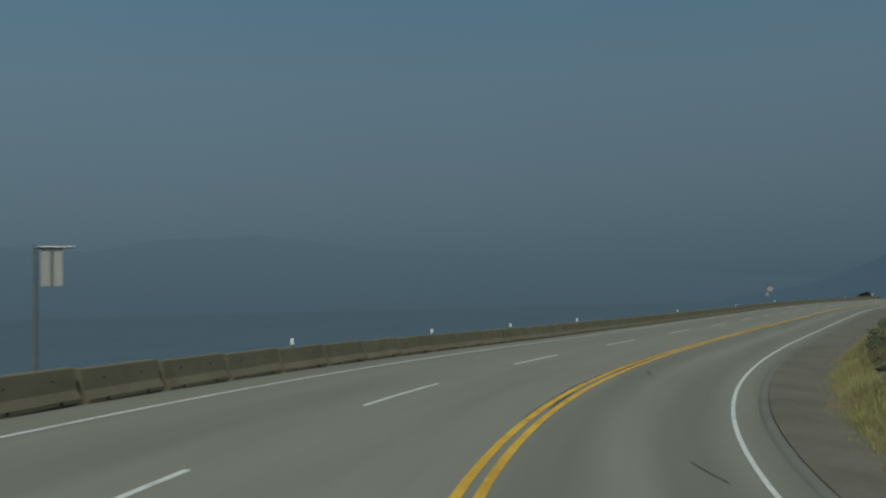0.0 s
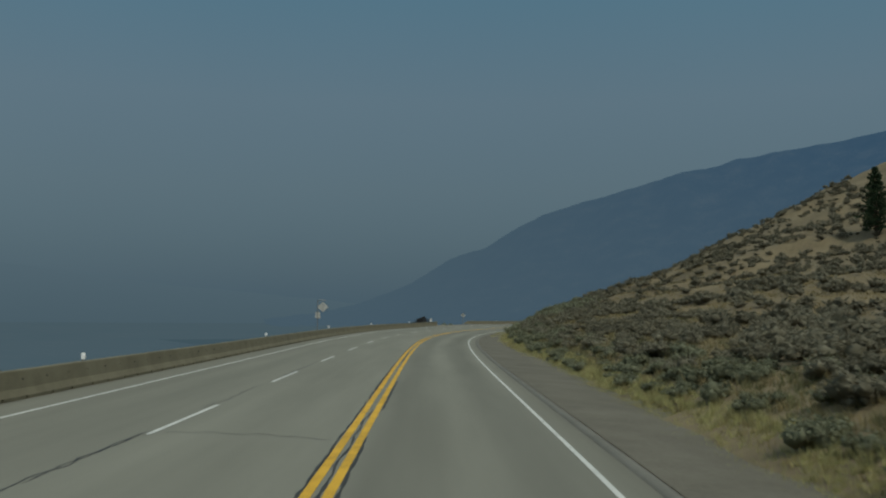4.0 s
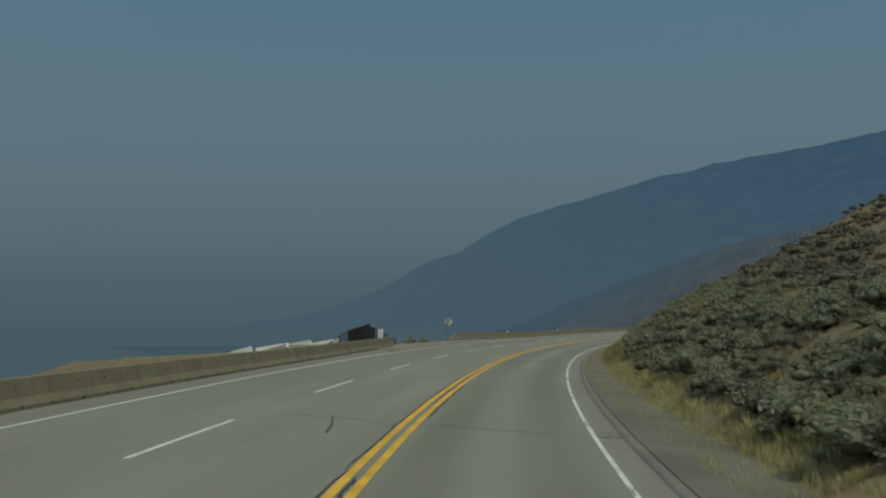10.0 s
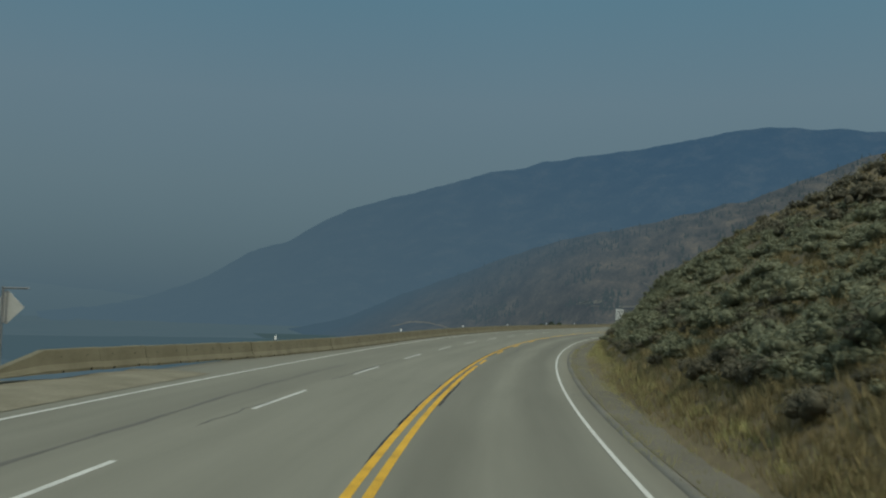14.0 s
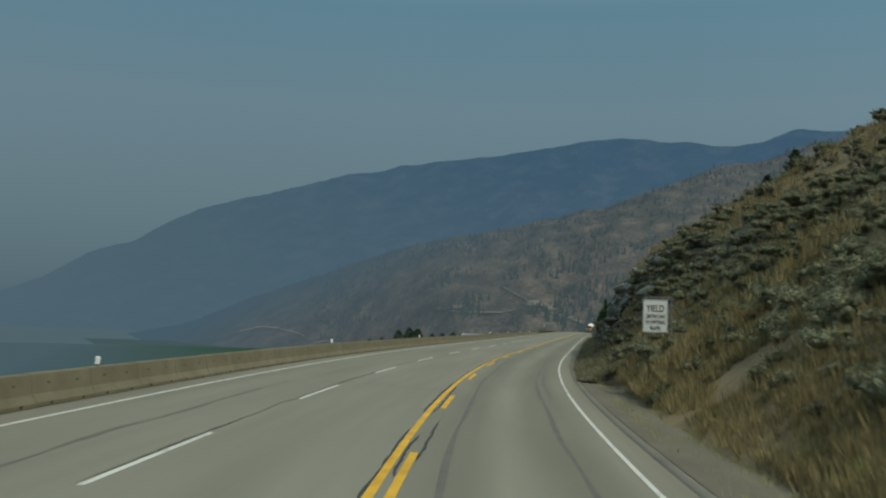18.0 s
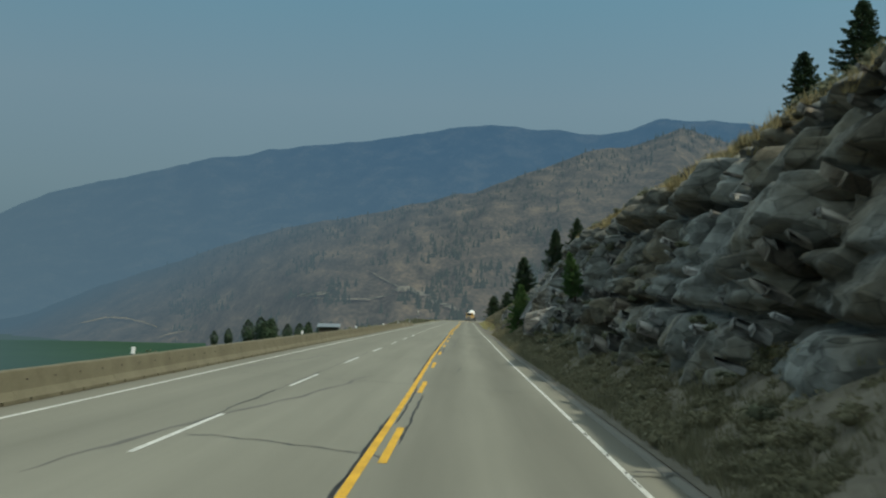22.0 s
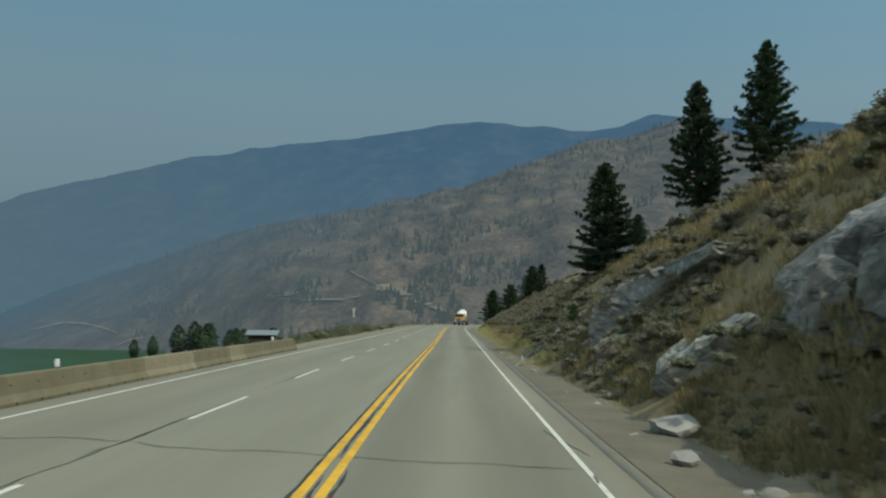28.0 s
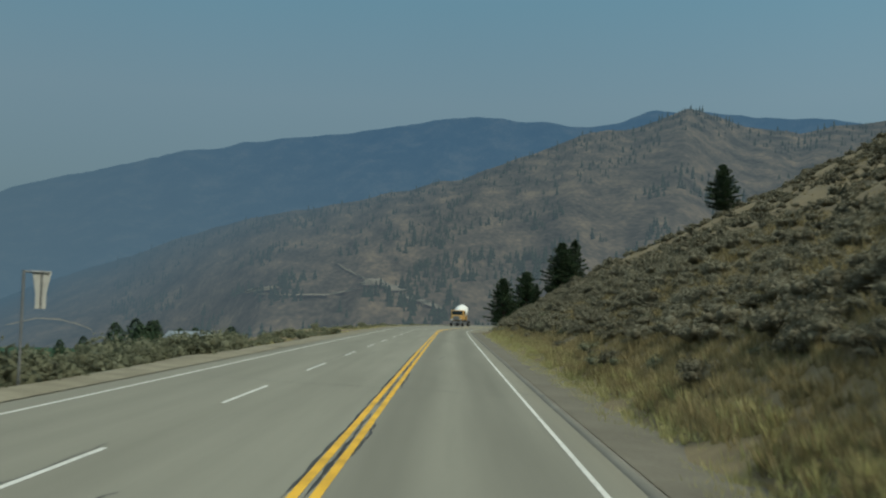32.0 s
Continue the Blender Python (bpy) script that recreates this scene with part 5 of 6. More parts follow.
def scatter(n, s0, s1, d0, d1, r_, clump=.0, scale=7.0):
    s, d = r_.uniform(s0, s1, n), d0 + (d1 - d0) * r_.random(n) ** 1.25
    keep_ = fractal(s / scale, d / scale, 3) > clump - r_.random(n) * .25
    return s[keep_], d[keep_]


def off_rock(s, d):
    t = np.interp(s, BANK_RIGHT[:, 0], BANK_RIGHT[:, 1])
    w = np.interp(s, BANK_RIGHT[:, 0], BANK_RIGHT[:, 3] / BANK_RIGHT[:, 2])
    return ~((s > 318) & (s < 452) & (d > t + .8) & (d < t + w + .5))


def brush(name, spans, kinds, material, label, lo, hi, seed):
    r_ = np.random.default_rng(seed)
    ss, dd_ = [], []
    for n, s0, s1, d0, d1, clump in spans:
        s, d = scatter(n, s0, s1, d0, d1, r_, clump)
        ss.append(s)
        dd_.append(d)
    s, d = np.concatenate(ss), np.concatenate(dd_)
    k = off_rock(s, d)
    s, d = s[k], d[k]
    size_ = (lo + (hi * 1.15 - lo) * r_.random(len(s)) ** 1.5) * (1 + .25 * value_noise(s / 20, d / 20))
    v_, f_ = joined(kinds, ground_points(s, d, .06), size_, r_.uniform(0, 6.28, len(s)), r_.integers(0, len(kinds), len(s)), r_.uniform(.65, 1.0, len(s)))
    return thing(name, v_, f_, material, label, "brush", kind="stuff")


brush("sagebrush", [(3000, -30, 150, 13, 75, -.12), (2300, 150, 316, 15, 60, -.18), (900, 316, 480, 13, 60, -.08), (4600, 480, 800, 15, 90, -.3)], FAR_BUSH, SAGE,
      "grey-green sagebrush covering the upper bank", .7, 1.5, 61)
brush("sagebrush", [(650, -20, 150, 8.6, 17, -.12), (110, 440, 500, 8, 16, .1), (1700, 512, 680, 8.2, 17, -.3)], NEAR_BUSH, SAGE,
      "grey-green sagebrush on the lower bank", .55, 1.2, 62)
brush("sagebrush", [(1250, 150, 294, 7.2, 17, -.25), (330, 286, 318, 8.3, 17, -.25)], NEAR_BUSH, SAGE_GREEN, "pale grey-green sagebrush on the steepening bank", .55, 1.2, 66)
brush("green_brush", [(520, -20, 160, 7.3, 9.8, -.3), (170, 150, 286, 6.6, 9.5, -.2), (150, 320, 520, 6.6, 8.6, -.1), (120, 500, 680, 7.0, 10, -.1)], NEAR_BUSH, SAGE_GREEN,
      "pale green brush along the foot of the bank", .4, .9, 63)
brush("bank_brush", [(120, 470, 520, 6.4, 12, -.3), (150, 486, 516, 6.5, 11, -.3), (120, 470, 480, 6.0, 10.5, -.3), (24, 450, 464, 6.0, 10, -.3)], NEAR_BUSH, SAGE, "brown-grey brush on the dry bank", .35, .85, 77)
brush("valley_brush", [(240, 520, 720, -60, -14, -.2), (46, 345, 470, -14, -10.0, .05), (14, 222, 232, -16, -12, -.1)], NEAR_BUSH, SAGE_GREEN,
      "pale green sagebrush beyond the far edge of the road", .6, 1.4, 64)
brush("valley_brush", [(60, 524, 562, -16, -9.8, -.35)], HERO_BUSH, SAGE_GREEN, "tall pale green sagebrush beyond the far edge of the road", 1.1, 1.9, 74)
brush("valley_brush", [(200, 560, 690, -22, -9.6, -.25), (60, 498, 522, -14, -9.4, -.2), (260, 505, 600, -12, -8.7, -.2), (60, 497, 520, -10.2, -8.8, -.3)], NEAR_BUSH, SAGE_GREEN, "low pale green sagebrush beside the far edge of the road", .45, .95, 75)
brush("valley_brush", [(150, 522, 566, -11.4, -8.9, -.4)], HERO_BUSH, SAGE_GREEN, "pale green sagebrush crowding the far edge of the road", 1.3, 2.1, 76)
brush("verge_brush", [(180, 46, 80, -18, -9, -.2)], NEAR_BUSH, SAGE, "low brown brush beyond the barrier", .35, .7, 68)
brush("bank_top_brush", [(420, 318, 470, 12, 24, -.1)], NEAR_BUSH, SAGE_GREEN, "dry brush along the top of the rock cut", .7, 1.5, 67)

# shrubs rooted on the ledges of the rock cut
r = np.random.default_rng(69)
pl, sz = [], []
for k in range(90):
    s, h = r.uniform(314, 466), r.choice([r.uniform(.2, 2.0), r.uniform(.5, 8.5)])
    p, along, up_, out = face_frame(s, h)
    pl.append(p + out * r.uniform(.4, .8) + np.array([0, 0, -.12]))
    sz.append(r.uniform(.3, .8))
v, f = joined(NEAR_BUSH, np.array(pl), np.array(sz), r.uniform(0, 6.28, 90), r.integers(0, 6, 90), r.uniform(.6, 1, 90))
thing("ledge_shrubs", v, f, SAGE_GREEN, "olive shrubs rooted on ledges of the rock cut", "brush", kind="stuff")

r = np.random.default_rng(73)
pl = []
for k in range(300):
    p, along, up_, out = face_frame(r.uniform(303, 330), r.choice([r.uniform(.5, 8.0), r.uniform(3.8, 8.4)]))
    pl.append(p + out * r.uniform(.2, .95) + np.array([0, 0, -.12]))
v, f = joined(NEAR_BUSH, np.array(pl), r.uniform(.45, 1.1, 300), r.uniform(0, 6.28, 300), r.integers(0, 6, 300), r.uniform(.6, 1, 300))
thing("cut_brush", v, f, SAGE_GREEN, "brown-grey brush overgrowing the near end of the rock cut", "brush", kind="stuff")

# single bushes near the road
HERO_ME = []
for v, f in HERO_BUSH:
    me = mesh_of("sagebrush_bush", v, f)
    me.materials.append(SAGE)
    HERO_ME.append(me)
r = np.random.default_rng(71)
spots = []
for n, s0, s1 in ((110, 20, 150), (165, 150, 288), (80, 490, 640)):
    spots += list(zip(r.uniform(s0, s1, n), r.uniform(2.6 if s0 < 100 else 1.0, 6.0 if s0 < 100 else 4.2, n)))
for s, off_ in spots:
    t = float(np.interp(s, BANK_RIGHT[:, 0], BANK_RIGHT[:, 1]))
    ob = tagged(new("sagebrush_bush", HERO_ME[r.integers(0, 5)]), "rounded grey-green sagebrush bush on the roadside bank", "bush", "sagebrush along the bank")
    z = r.uniform(.5, 1.05)
    ob.matrix_world = ground_pose(s, t + off_, -.06, r.uniform(0, 360)) @ Matrix.Diagonal((z, z, z * r.uniform(.7, 1), 1))


def tuft_kind(r_, n, spread, high, lean):
    a = r_.uniform(0, 6.28, n)
    p = np.stack([np.cos(a), np.sin(a), np.zeros(n)], -1) * (spread * np.sqrt(r_.random(n)))[:, None]
    b = r_.uniform(0, 6.28, n)
    side = np.stack([np.cos(b), np.sin(b), np.zeros(n)], -1) * .020
    tip = p + np.stack([np.cos(a), np.sin(a), np.zeros(n)], -1) * (lean * r_.random(n))[:, None] + np.array([0, 0, 1]) * (high * r_.uniform(.5, 1.1, n))[:, None]
    v_ = np.stack([p - side, p + side, tip], 1).reshape(-1, 3)
    return v_, np.arange(len(v_)).reshape(-1, 3)


r = np.random.default_rng(81)
TUFTS = [tuft_kind(r, 18, .17, .5, .28) for _ in range(5)]
WIDE_TUFTS = [tuft_kind(r, 15, .35, .45, .3) for _ in range(5)]


def grass(name, n, s0, s1, lo, hi, kinds, material, label, seed, smin, smax, clump=-.3, left=False):
    r_ = np.random.default_rng(seed)
    s = r_.uniform(s0, s1, n)
    t = np.interp(s, BANK_RIGHT[:, 0], BANK_RIGHT[:, 1])
    o = lo + (hi - lo) * r_.random(n) ** 1.4
    d = -(8.2 + o) if left else t + o
    k = (fractal(s / 5, d / 2.5, 3) > clump - .2 * r_.random(n)) & off_rock(s, d)
    s, d = s[k], d[k]
    v_, f_ = joined(kinds, ground_points(s, d, .03), r_.uniform(smin, smax, len(s)), r_.uniform(0, 6.28, len(s)), r_.integers(0, len(kinds), len(s)))
    return thing(name, v_, f_, material, label, "grass", kind="stuff")


grass("dry_grass", 13000, -30, 620, -.7, 1.6, TUFTS, DRY_GRASS, "straw-yellow dry grass along the gravel edge", 91, .22, .5, -.15)
grass("green_grass", 7000, -30, 620, .7, 3.4, TUFTS, GREEN_GRASS, "olive-green grass at the foot of the bank", 92, .3, .7, -.05)
grass("verge_grass", 15000, -30, 150, -.7, 1.1, TUFTS, VERGE_GRASS, "pale yellow-green grass along the gravel edge", 100, .25, .5, -.5)
grass("verge_grass", 8000, 150, 350, -1.1, .7, TUFTS, VERGE_GRASS, "pale yellow-green grass along the gravel edge", 97, .3, .7, -.3)
grass("verge_grass", 5000, 462, 640, -.6, .8, TUFTS, VERGE_GRASS, "pale yellow-green grass along the gravel edge", 98, .25, .6, -.2)
grass("bank_grass_low", 9000, -20, 316, 1.2, 9, TUFTS, GREEN_GRASS, "olive grass between the bushes of the lower bank", 99, .25, .5, -.3)
grass("bank_grass_low", 3600, 188, 240, .1, 7, TUFTS, DRY_GRASS, "golden dry grass round the low outcrop", 103, .35, .85, -.3)
grass("bank_grass_low", 4200, 446, 488, .3, 12, TUFTS, DRY_GRASS, "dry tan grass on the lower bank", 96, .4, .9, -.25)
grass("bank_grass_low", 4600, 510, 560, .3, 12, TUFTS, DRY_GRASS, "dry tan grass on the lower bank", 104, .4, .9, -.25)
grass("bank_grass_low", 1500, 486, 512, .8, 12, TUFTS, GREEN_GRASS, "dull olive grass between the rubble", 105, .3, .6, -.2)
grass("bank_grass_low", 2200, 476, 500, .2, 8, TUFTS, APRON_GREEN, "dull brown weeds between the rubble", 107, .3, .6, -.3)
grass("bank_grass_low", 3200, 282, 318, .1, 5, TUFTS, DRY_GRASS, "tall tan grass below the outcrop", 106, .45, 1.0, -.3)
grass("bank_grass", 16000, 20, 316, 1.5, 26, WIDE_TUFTS, DRY_GRASS, "golden dry grass between the bushes", 108, .35, .75, -.35)
grass("bank_grass", 12000, 20, 640, 2, 30, WIDE_TUFTS, DRY_GRASS, "dry tan grass between the sagebrush", 93, .3, .65, -.1)
grass("bank_grass_low", 7000, 505, 640, .5, 6, TUFTS, DRY_GRASS, "golden dry grass between the sagebrush", 109, .35, .75, -.3)
grass("bank_top_grass", 6500, 316, 520, 5.6, 20, TUFTS, DRY_GRASS, "golden dry grass above the rock cut", 94, .6, 1.3, -.2)
grass("far_side_grass", 4500, 478, 690, .8, 14, TUFTS, VERGE_GRASS, "pale grass beside the far edge of the road", 95, .25, .6, -.1, True)

# tall dry grass between the brush at the near end of the rock cut
r = np.random.default_rng(149)
pl = []
for k in range(2400):
    p, along, up_, out = face_frame(r.uniform(300, 331), 6.5 * r.random() ** 1.5)
    pl.append(p + out * r.uniform(.1, .7) + np.array([0, 0, -.1]))
v, f = joined(TUFTS, np.array(pl), r.uniform(.45, 1.0, len(pl)), r.uniform(0, 6.28, len(pl)), r.integers(0, 5, len(pl)))
thing("cut_grass", v, f, DRY_GRASS, "tall tan grass at the near end of the rock cut", "grass", kind="stuff")

# golden fringe along the top of the rock cut
r = np.random.default_rng(150)
pl = []
for k in range(2100):
    s = r.uniform(314, 470)
    h = float(np.interp(s, BANK_RIGHT[:, 0], BANK_RIGHT[:, 3])) + r.uniform(-.3, 3.2)
    p, along, up_, out = face_frame(s, h)
    pl.append(p + out * r.uniform(.1, .5))
v, f = joined(TUFTS, np.array(pl), r.uniform(.45, 1.0, len(pl)), r.uniform(0, 6.28, len(pl)), r.integers(0, 5, len(pl)))
thing("crest_grass", v, f, DRY_GRASS, "golden dry grass hanging over the top of the rock cut", "grass", kind="stuff")
pl = []
for k in range(210):
    s = r.uniform(314, 470)
    p, along, up_, out = face_frame(s, float(np.interp(s, BANK_RIGHT[:, 0], BANK_RIGHT[:, 3])) + r.uniform(.1, 3.4))
    pl.append(p + out * r.uniform(.0, .3))
v, f = joined(NEAR_BUSH, np.array(pl), r.uniform(.4, 1.0, len(pl)), r.uniform(0, 6.28, len(pl)), r.integers(0, 6, len(pl)), r.uniform(.6, 1, len(pl)))
thing("crest_brush", v, f, SAGE, "brown-grey brush along the crest of the rock cut", "brush", kind="stuff")


# ---- trees ----
def pine(high, seed, wide=.30, bare=.12, needles=None, density=1.0):
    """A ponderosa-like pine: trunk with limbs, and a crown of needle tufts at the limb ends. Returns trunk and crown meshes."""
    r_ = np.random.default_rng(seed)
    bm = bmesh.new()
    p, rad = Vector((0, 0, -.4)), .022 * high + .05
    knots_ = []
    for k in range(8):
        q = Vector((r_.uniform(-.06, .06), r_.uniform(-.06, .06), (k + 1) / 8 * high))
        tube(bm, p, q, rad * (1 - k / 8.6), rad * (1 - (k + 1) / 8.6), 8)
        knots_.append((p, q))
        p = q
    cen, nor = [], []
    limbs = int(80 * density)
    for k in range(limbs):
        u = bare + (1 - bare) * ((k + r_.random()) / limbs) ** .92
        z = u * high
        shape = np.interp(u, [bare, bare + .07, .28, .5, .75, .92, 1.0], [.6, .92, 1.0, .80, .46, .2, .05])
        L = wide * high * .5 * shape * r_.uniform(.62, 1.1)
        a = k * 2.4 + r_.uniform(-.5, .5)
        tilt = np.interp(u, [0, .3, .6, 1], [-.16, .02, .22, .9]) + r_.uniform(-.12, .12)
        w = Vector((math.cos(a), math.sin(a), tilt))
        across = Vector((-math.sin(a), math.cos(a), 0))
        lift_ = .16 * L
        tube(bm, (0, 0, z), Vector((0, 0, z)) + w * L + Vector((0, 0, lift_)), .012 * high * (1.1 - u) * .6 + .01, .008, 4)
        n = max(4, int(L * 7.5 + 2))
        for j in range(n):
            q = .22 + .8 * (j + r_.random()) / n
            fan = (.34 * L * (1.05 - q) + .10) * r_.uniform(-1, 1)
            c = Vector((0, 0, z)) + w * L * q + across * fan + Vector((0, 0, lift_ * q * q + r_.normal() * .05))
            m_ = 20
            dirs = r_.normal(size=(m_, 3)) * np.array([1, 1, .7]) + np.array([w.x, w.y, .55]) * .7
            dirs /= np.linalg.norm(dirs, axis=1, keepdims=True)
            cen.append(np.array(c) + dirs * r_.uniform(.03, .17, (m_, 1)) * (.55 + .04 * high))
            nor.append(np.cross(dirs, r_.normal(size=(m_, 3))))
    cen, nor = np.concatenate(cen), np.concatenate(nor)
    size_ = (.15 + .013 * high)
    v_, f_ = cards(cen, nor, size_ * r_.uniform(.8, 1.5, len(cen)), size_ * r_.uniform(.14, .28, len(cen)), r_)
    tm = bpy.data.meshes.new("trunk")
    bm.to_mesh(tm)
    bm.free()
    tm.materials.append(BARK)
    cm = mesh_of("crown", v_, f_)
    cm.materials.append(needles or NEEDLES)
    return tm, cm


def plant(kind, name, m, label, category="tree", group=""):
    ob = empty(name, m, label, category, group)
    for nm, me in zip(("trunk", "crown"), kind):
        c = new(nm, me)
        c.parent = ob
    return ob


PINES = [pine(8.0, 101, .66, .05, density=1.9), pine(8.5, 102, .52, density=1.6), pine(8.5, 103, .54, density=1.6), pine(7.0, 104, .46, density=1.2)]
YOUNG = pine(5.5, 105, .56, .08, YOUNG_NEEDLES, 1.5)


def pine_at(k, s, d, high, label, turn=0.0, sink=.2, group="pines on the bank"):
    base = (8.0, 8.5, 8.5, 7.0)[k]
    z = high / base
    return plant(PINES[k], "pine_tree", ground_pose(s, d, -sink, turn) @ Matrix.Scale(z, 4), label, "tree", group)


pine_at(0, 507.2, 11.6, 7.7, "broad dark green ponderosa pine on the dry bank", 20, .55)
pine_at(1, 503.0, 16.7, 8.7, "tall narrow dark green pine on the dry bank", 80)
pine_at(2, 499.5, 19.9, 8.6, "tall dark green pine near the top of the bank", 140)


def pine_on(k, x, y, top_z, label, turn=0.0):
    s, d = road_coords(np.array([x]), np.array([y]))
    z = float(ground_points(s, d)[0, 2]) - .2
    high = min(max(top_z - z, 5.0), 11.0)
    return plant(PINES[k], "pine_tree", pose(x, y, z, 0, 0, turn) @ Matrix.Scale(high / (8.0, 8.5, 8.5, 7.0)[k], 4) @ Matrix.Diagonal((1.35, 1.35, 1.12, 1)), label, "tree", "pines on the bank")


pine_on(0, 511.5, 454, 9.2, "dark green pine where the road bends", 30)
pine_on(0, 526, 456.5, 11.0, "dark green pine where the road bends", 60)
pine_on(0, 490, 430.5, 14.2, "dark green pine on the sagebrush slope", 90)
pine_on(3, 494, 430, 15.0, "dark green pine on the sagebrush slope", 200)
pine_on(0, 486.5, 402, 25.4, "lone dark pine on the sagebrush slope", 240)
pine_at(0, 488, 55, 7.0, "dark pine high above the rock cut", 40)
pine_at(3, 484, 52, 5.0, "dark pine high above the rock cut", 90)
pine_at(0, 430, 33, 7.6, "dark pine high above the rock cut", 10)
pine_at(0, 424, 36, 8.6, "dark pine high above the rock cut", 160)
pine_at(2, 180, 52, 9.0, "dark pine high on the sagebrush bank", 15)
plant(YOUNG, "young_pine", road_pose(393.6, 7.5, 3.3) @ Matrix.Rotation(radians(-8), 4, 'Y') @ Matrix.Scale(.47, 4), "bright green young pine rooted on the rock cut", "tree")
plant(YOUNG, "young_pine", ground_pose(495.1, 8.0, -.1, 40) @ Matrix.Scale(.2, 4), "bright green young pine among the rubble of the dry bank", "tree")
plant(YOUNG, "young_pine", ground_pose(434, 6.9, -.2, 90) @ Matrix.Scale(.9, 4), "bright green young pine at the foot of the rock cut", "tree")
for k, (a, b, h) in enumerate(((682, -7, 5.5), (690, -9, 6.5), (676, -10, 4.5), (668, -13, 3.0))):
    pine_at(k % 4, a, 22 + b, h, "dark pine beyond the bend", k * 70)


def poplar(high, seed):
    r_ = np.random.default_rng(seed)
    bm = bmesh.new()
    tube(bm, (0, 0, -.4), (0, 0, high * .8), .03 * high, .01 * high, 8)
    for k in range(14):
        z = high * r_.uniform(.15, .75)
        a = r_.uniform(0, 6.28)
        tube(bm, (0, 0, z), (math.cos(a) * high * .16, math.sin(a) * high * .16, z + high * .16), .008 * high, .003 * high, 4)
    n = 1500
    u = r_.random(n)
    z = high * (.1 + .9 * u)
    rad = high * .24 * np.sin(np.clip(u * .84 + .13, 0, 1) * np.pi) ** .7 * r_.uniform(.5, 1.1, n)
    a = r_.uniform(0, 6.28, n)
    c = np.stack([rad * np.cos(a), rad * np.sin(a), z], -1)
    v_, f_ = cards(c, c - np.array([0, 0, high * .4]) + r_.normal(size=(n, 3)), r_.uniform(.3, .7, n), r_.uniform(.2, .5, n), r_)
    tm = bpy.data.meshes.new("trunk")
    bm.to_mesh(tm)
    bm.free()
    tm.materials.append(BARK)
    cm = mesh_of("crown", v_, f_)
    cm.materials.append(NEEDLES)
    return tm, cm


def ground_at(x, y):
    s, d = road_coords(np.array([float(x)]), np.array([float(y)]))
    return float(ground_points(s, d)[0, 2]) - .2


POPLARS = [poplar(8, 201), poplar(8, 202)]
for k, (x, y, top_z) in enumerate(((553, 627, -4), (558, 623, -2.8), (562, 620, -3.4), (556, 618, -4.2), (567, 624, -3.2), (569, 606, -5), (582, 602, -4.5), (545, 633, -8), (539, 637, -9), (573, 618, -5.5), (477, 517, -2.2), (481, 521, -2.8))):
    z = ground_at(x, y)
    plant(POPLARS[k % 2], "valley_tree", pose(x, y, z, 0, 0, k * 50) @ Matrix.Scale(max(top_z - z, 4) / 8 * 1.2, 4), "dense dark green tree in the valley", "tree", "trees in the valley")

# earthy apron of rubble along the foot of the cut
s2 = np.arange(308.0, 462.0, .5)
ds = np.linspace(0, 1, 10)
toe = np.interp(s2, BANK_RIGHT[:, 0], BANK_RIGHT[:, 1])
S = np.repeat(s2[:, None], 10, 1)
D = toe[:, None] - np.interp(s2, [438, 452], [1.8, .9])[:, None] + 3.4 * ds[None]
end = np.clip(np.minimum(s2 - 308, 462 - s2) / 5, 0, 1)[:, None]
U = -.06 + (2.1 * ds[None] ** 1.45 + .06 + .35 * fractal(S / 1.7, D / 1.4, 4) * np.sin(np.pi * ds)[None] + .5 * fractal(S / 9, D * 0, 2) * ds[None]) * end * np.interp(s2, [440, 458, 474], [1, .8, .45])[:, None] - .3 * (1 - end)
thing("rubble_apron", on_road(S.ravel(), D.ravel(), U.ravel()), grid_faces(len(s2), 10)[:, ::-1], EARTH, "brown earthy slope of rubble at the foot of the rock cut", "earth", kind="structure", smooth=True)
r = np.random.default_rng(140)
n = 1600
s, u = r.uniform(310, 450, n), r.random(n) ** 1.2
d = np.interp(s, s2, toe) - 1.6 + 3.0 * u
v, f = joined(NEAR_BUSH, on_road(s, d, -.14 + 2.1 * (.06 + .88 * u) ** 1.45), r.uniform(.3, .85, n), r.uniform(0, 6.28, n), r.integers(0, 6, n), r.uniform(.6, 1, n))
thing("apron_brush", v, f, APRON_GREEN, "low olive weeds on the slope below the rock cut", "brush", kind="stuff")
n = 10000
s, u = r.uniform(310, 454, n), r.random(n) ** 1.6 * .8
d = np.interp(s, s2, toe) - 1.8 + 3.4 * u
v, f = joined(TUFTS, on_road(s, d, -.08 + 2.1 * u ** 1.45), r.uniform(.3, .8, n), r.uniform(0, 6.28, n), r.integers(0, 5, n))
thing("apron_grass", v, f, APRON_GREEN, "sparse olive grass below the rock cut", "grass", kind="stuff")

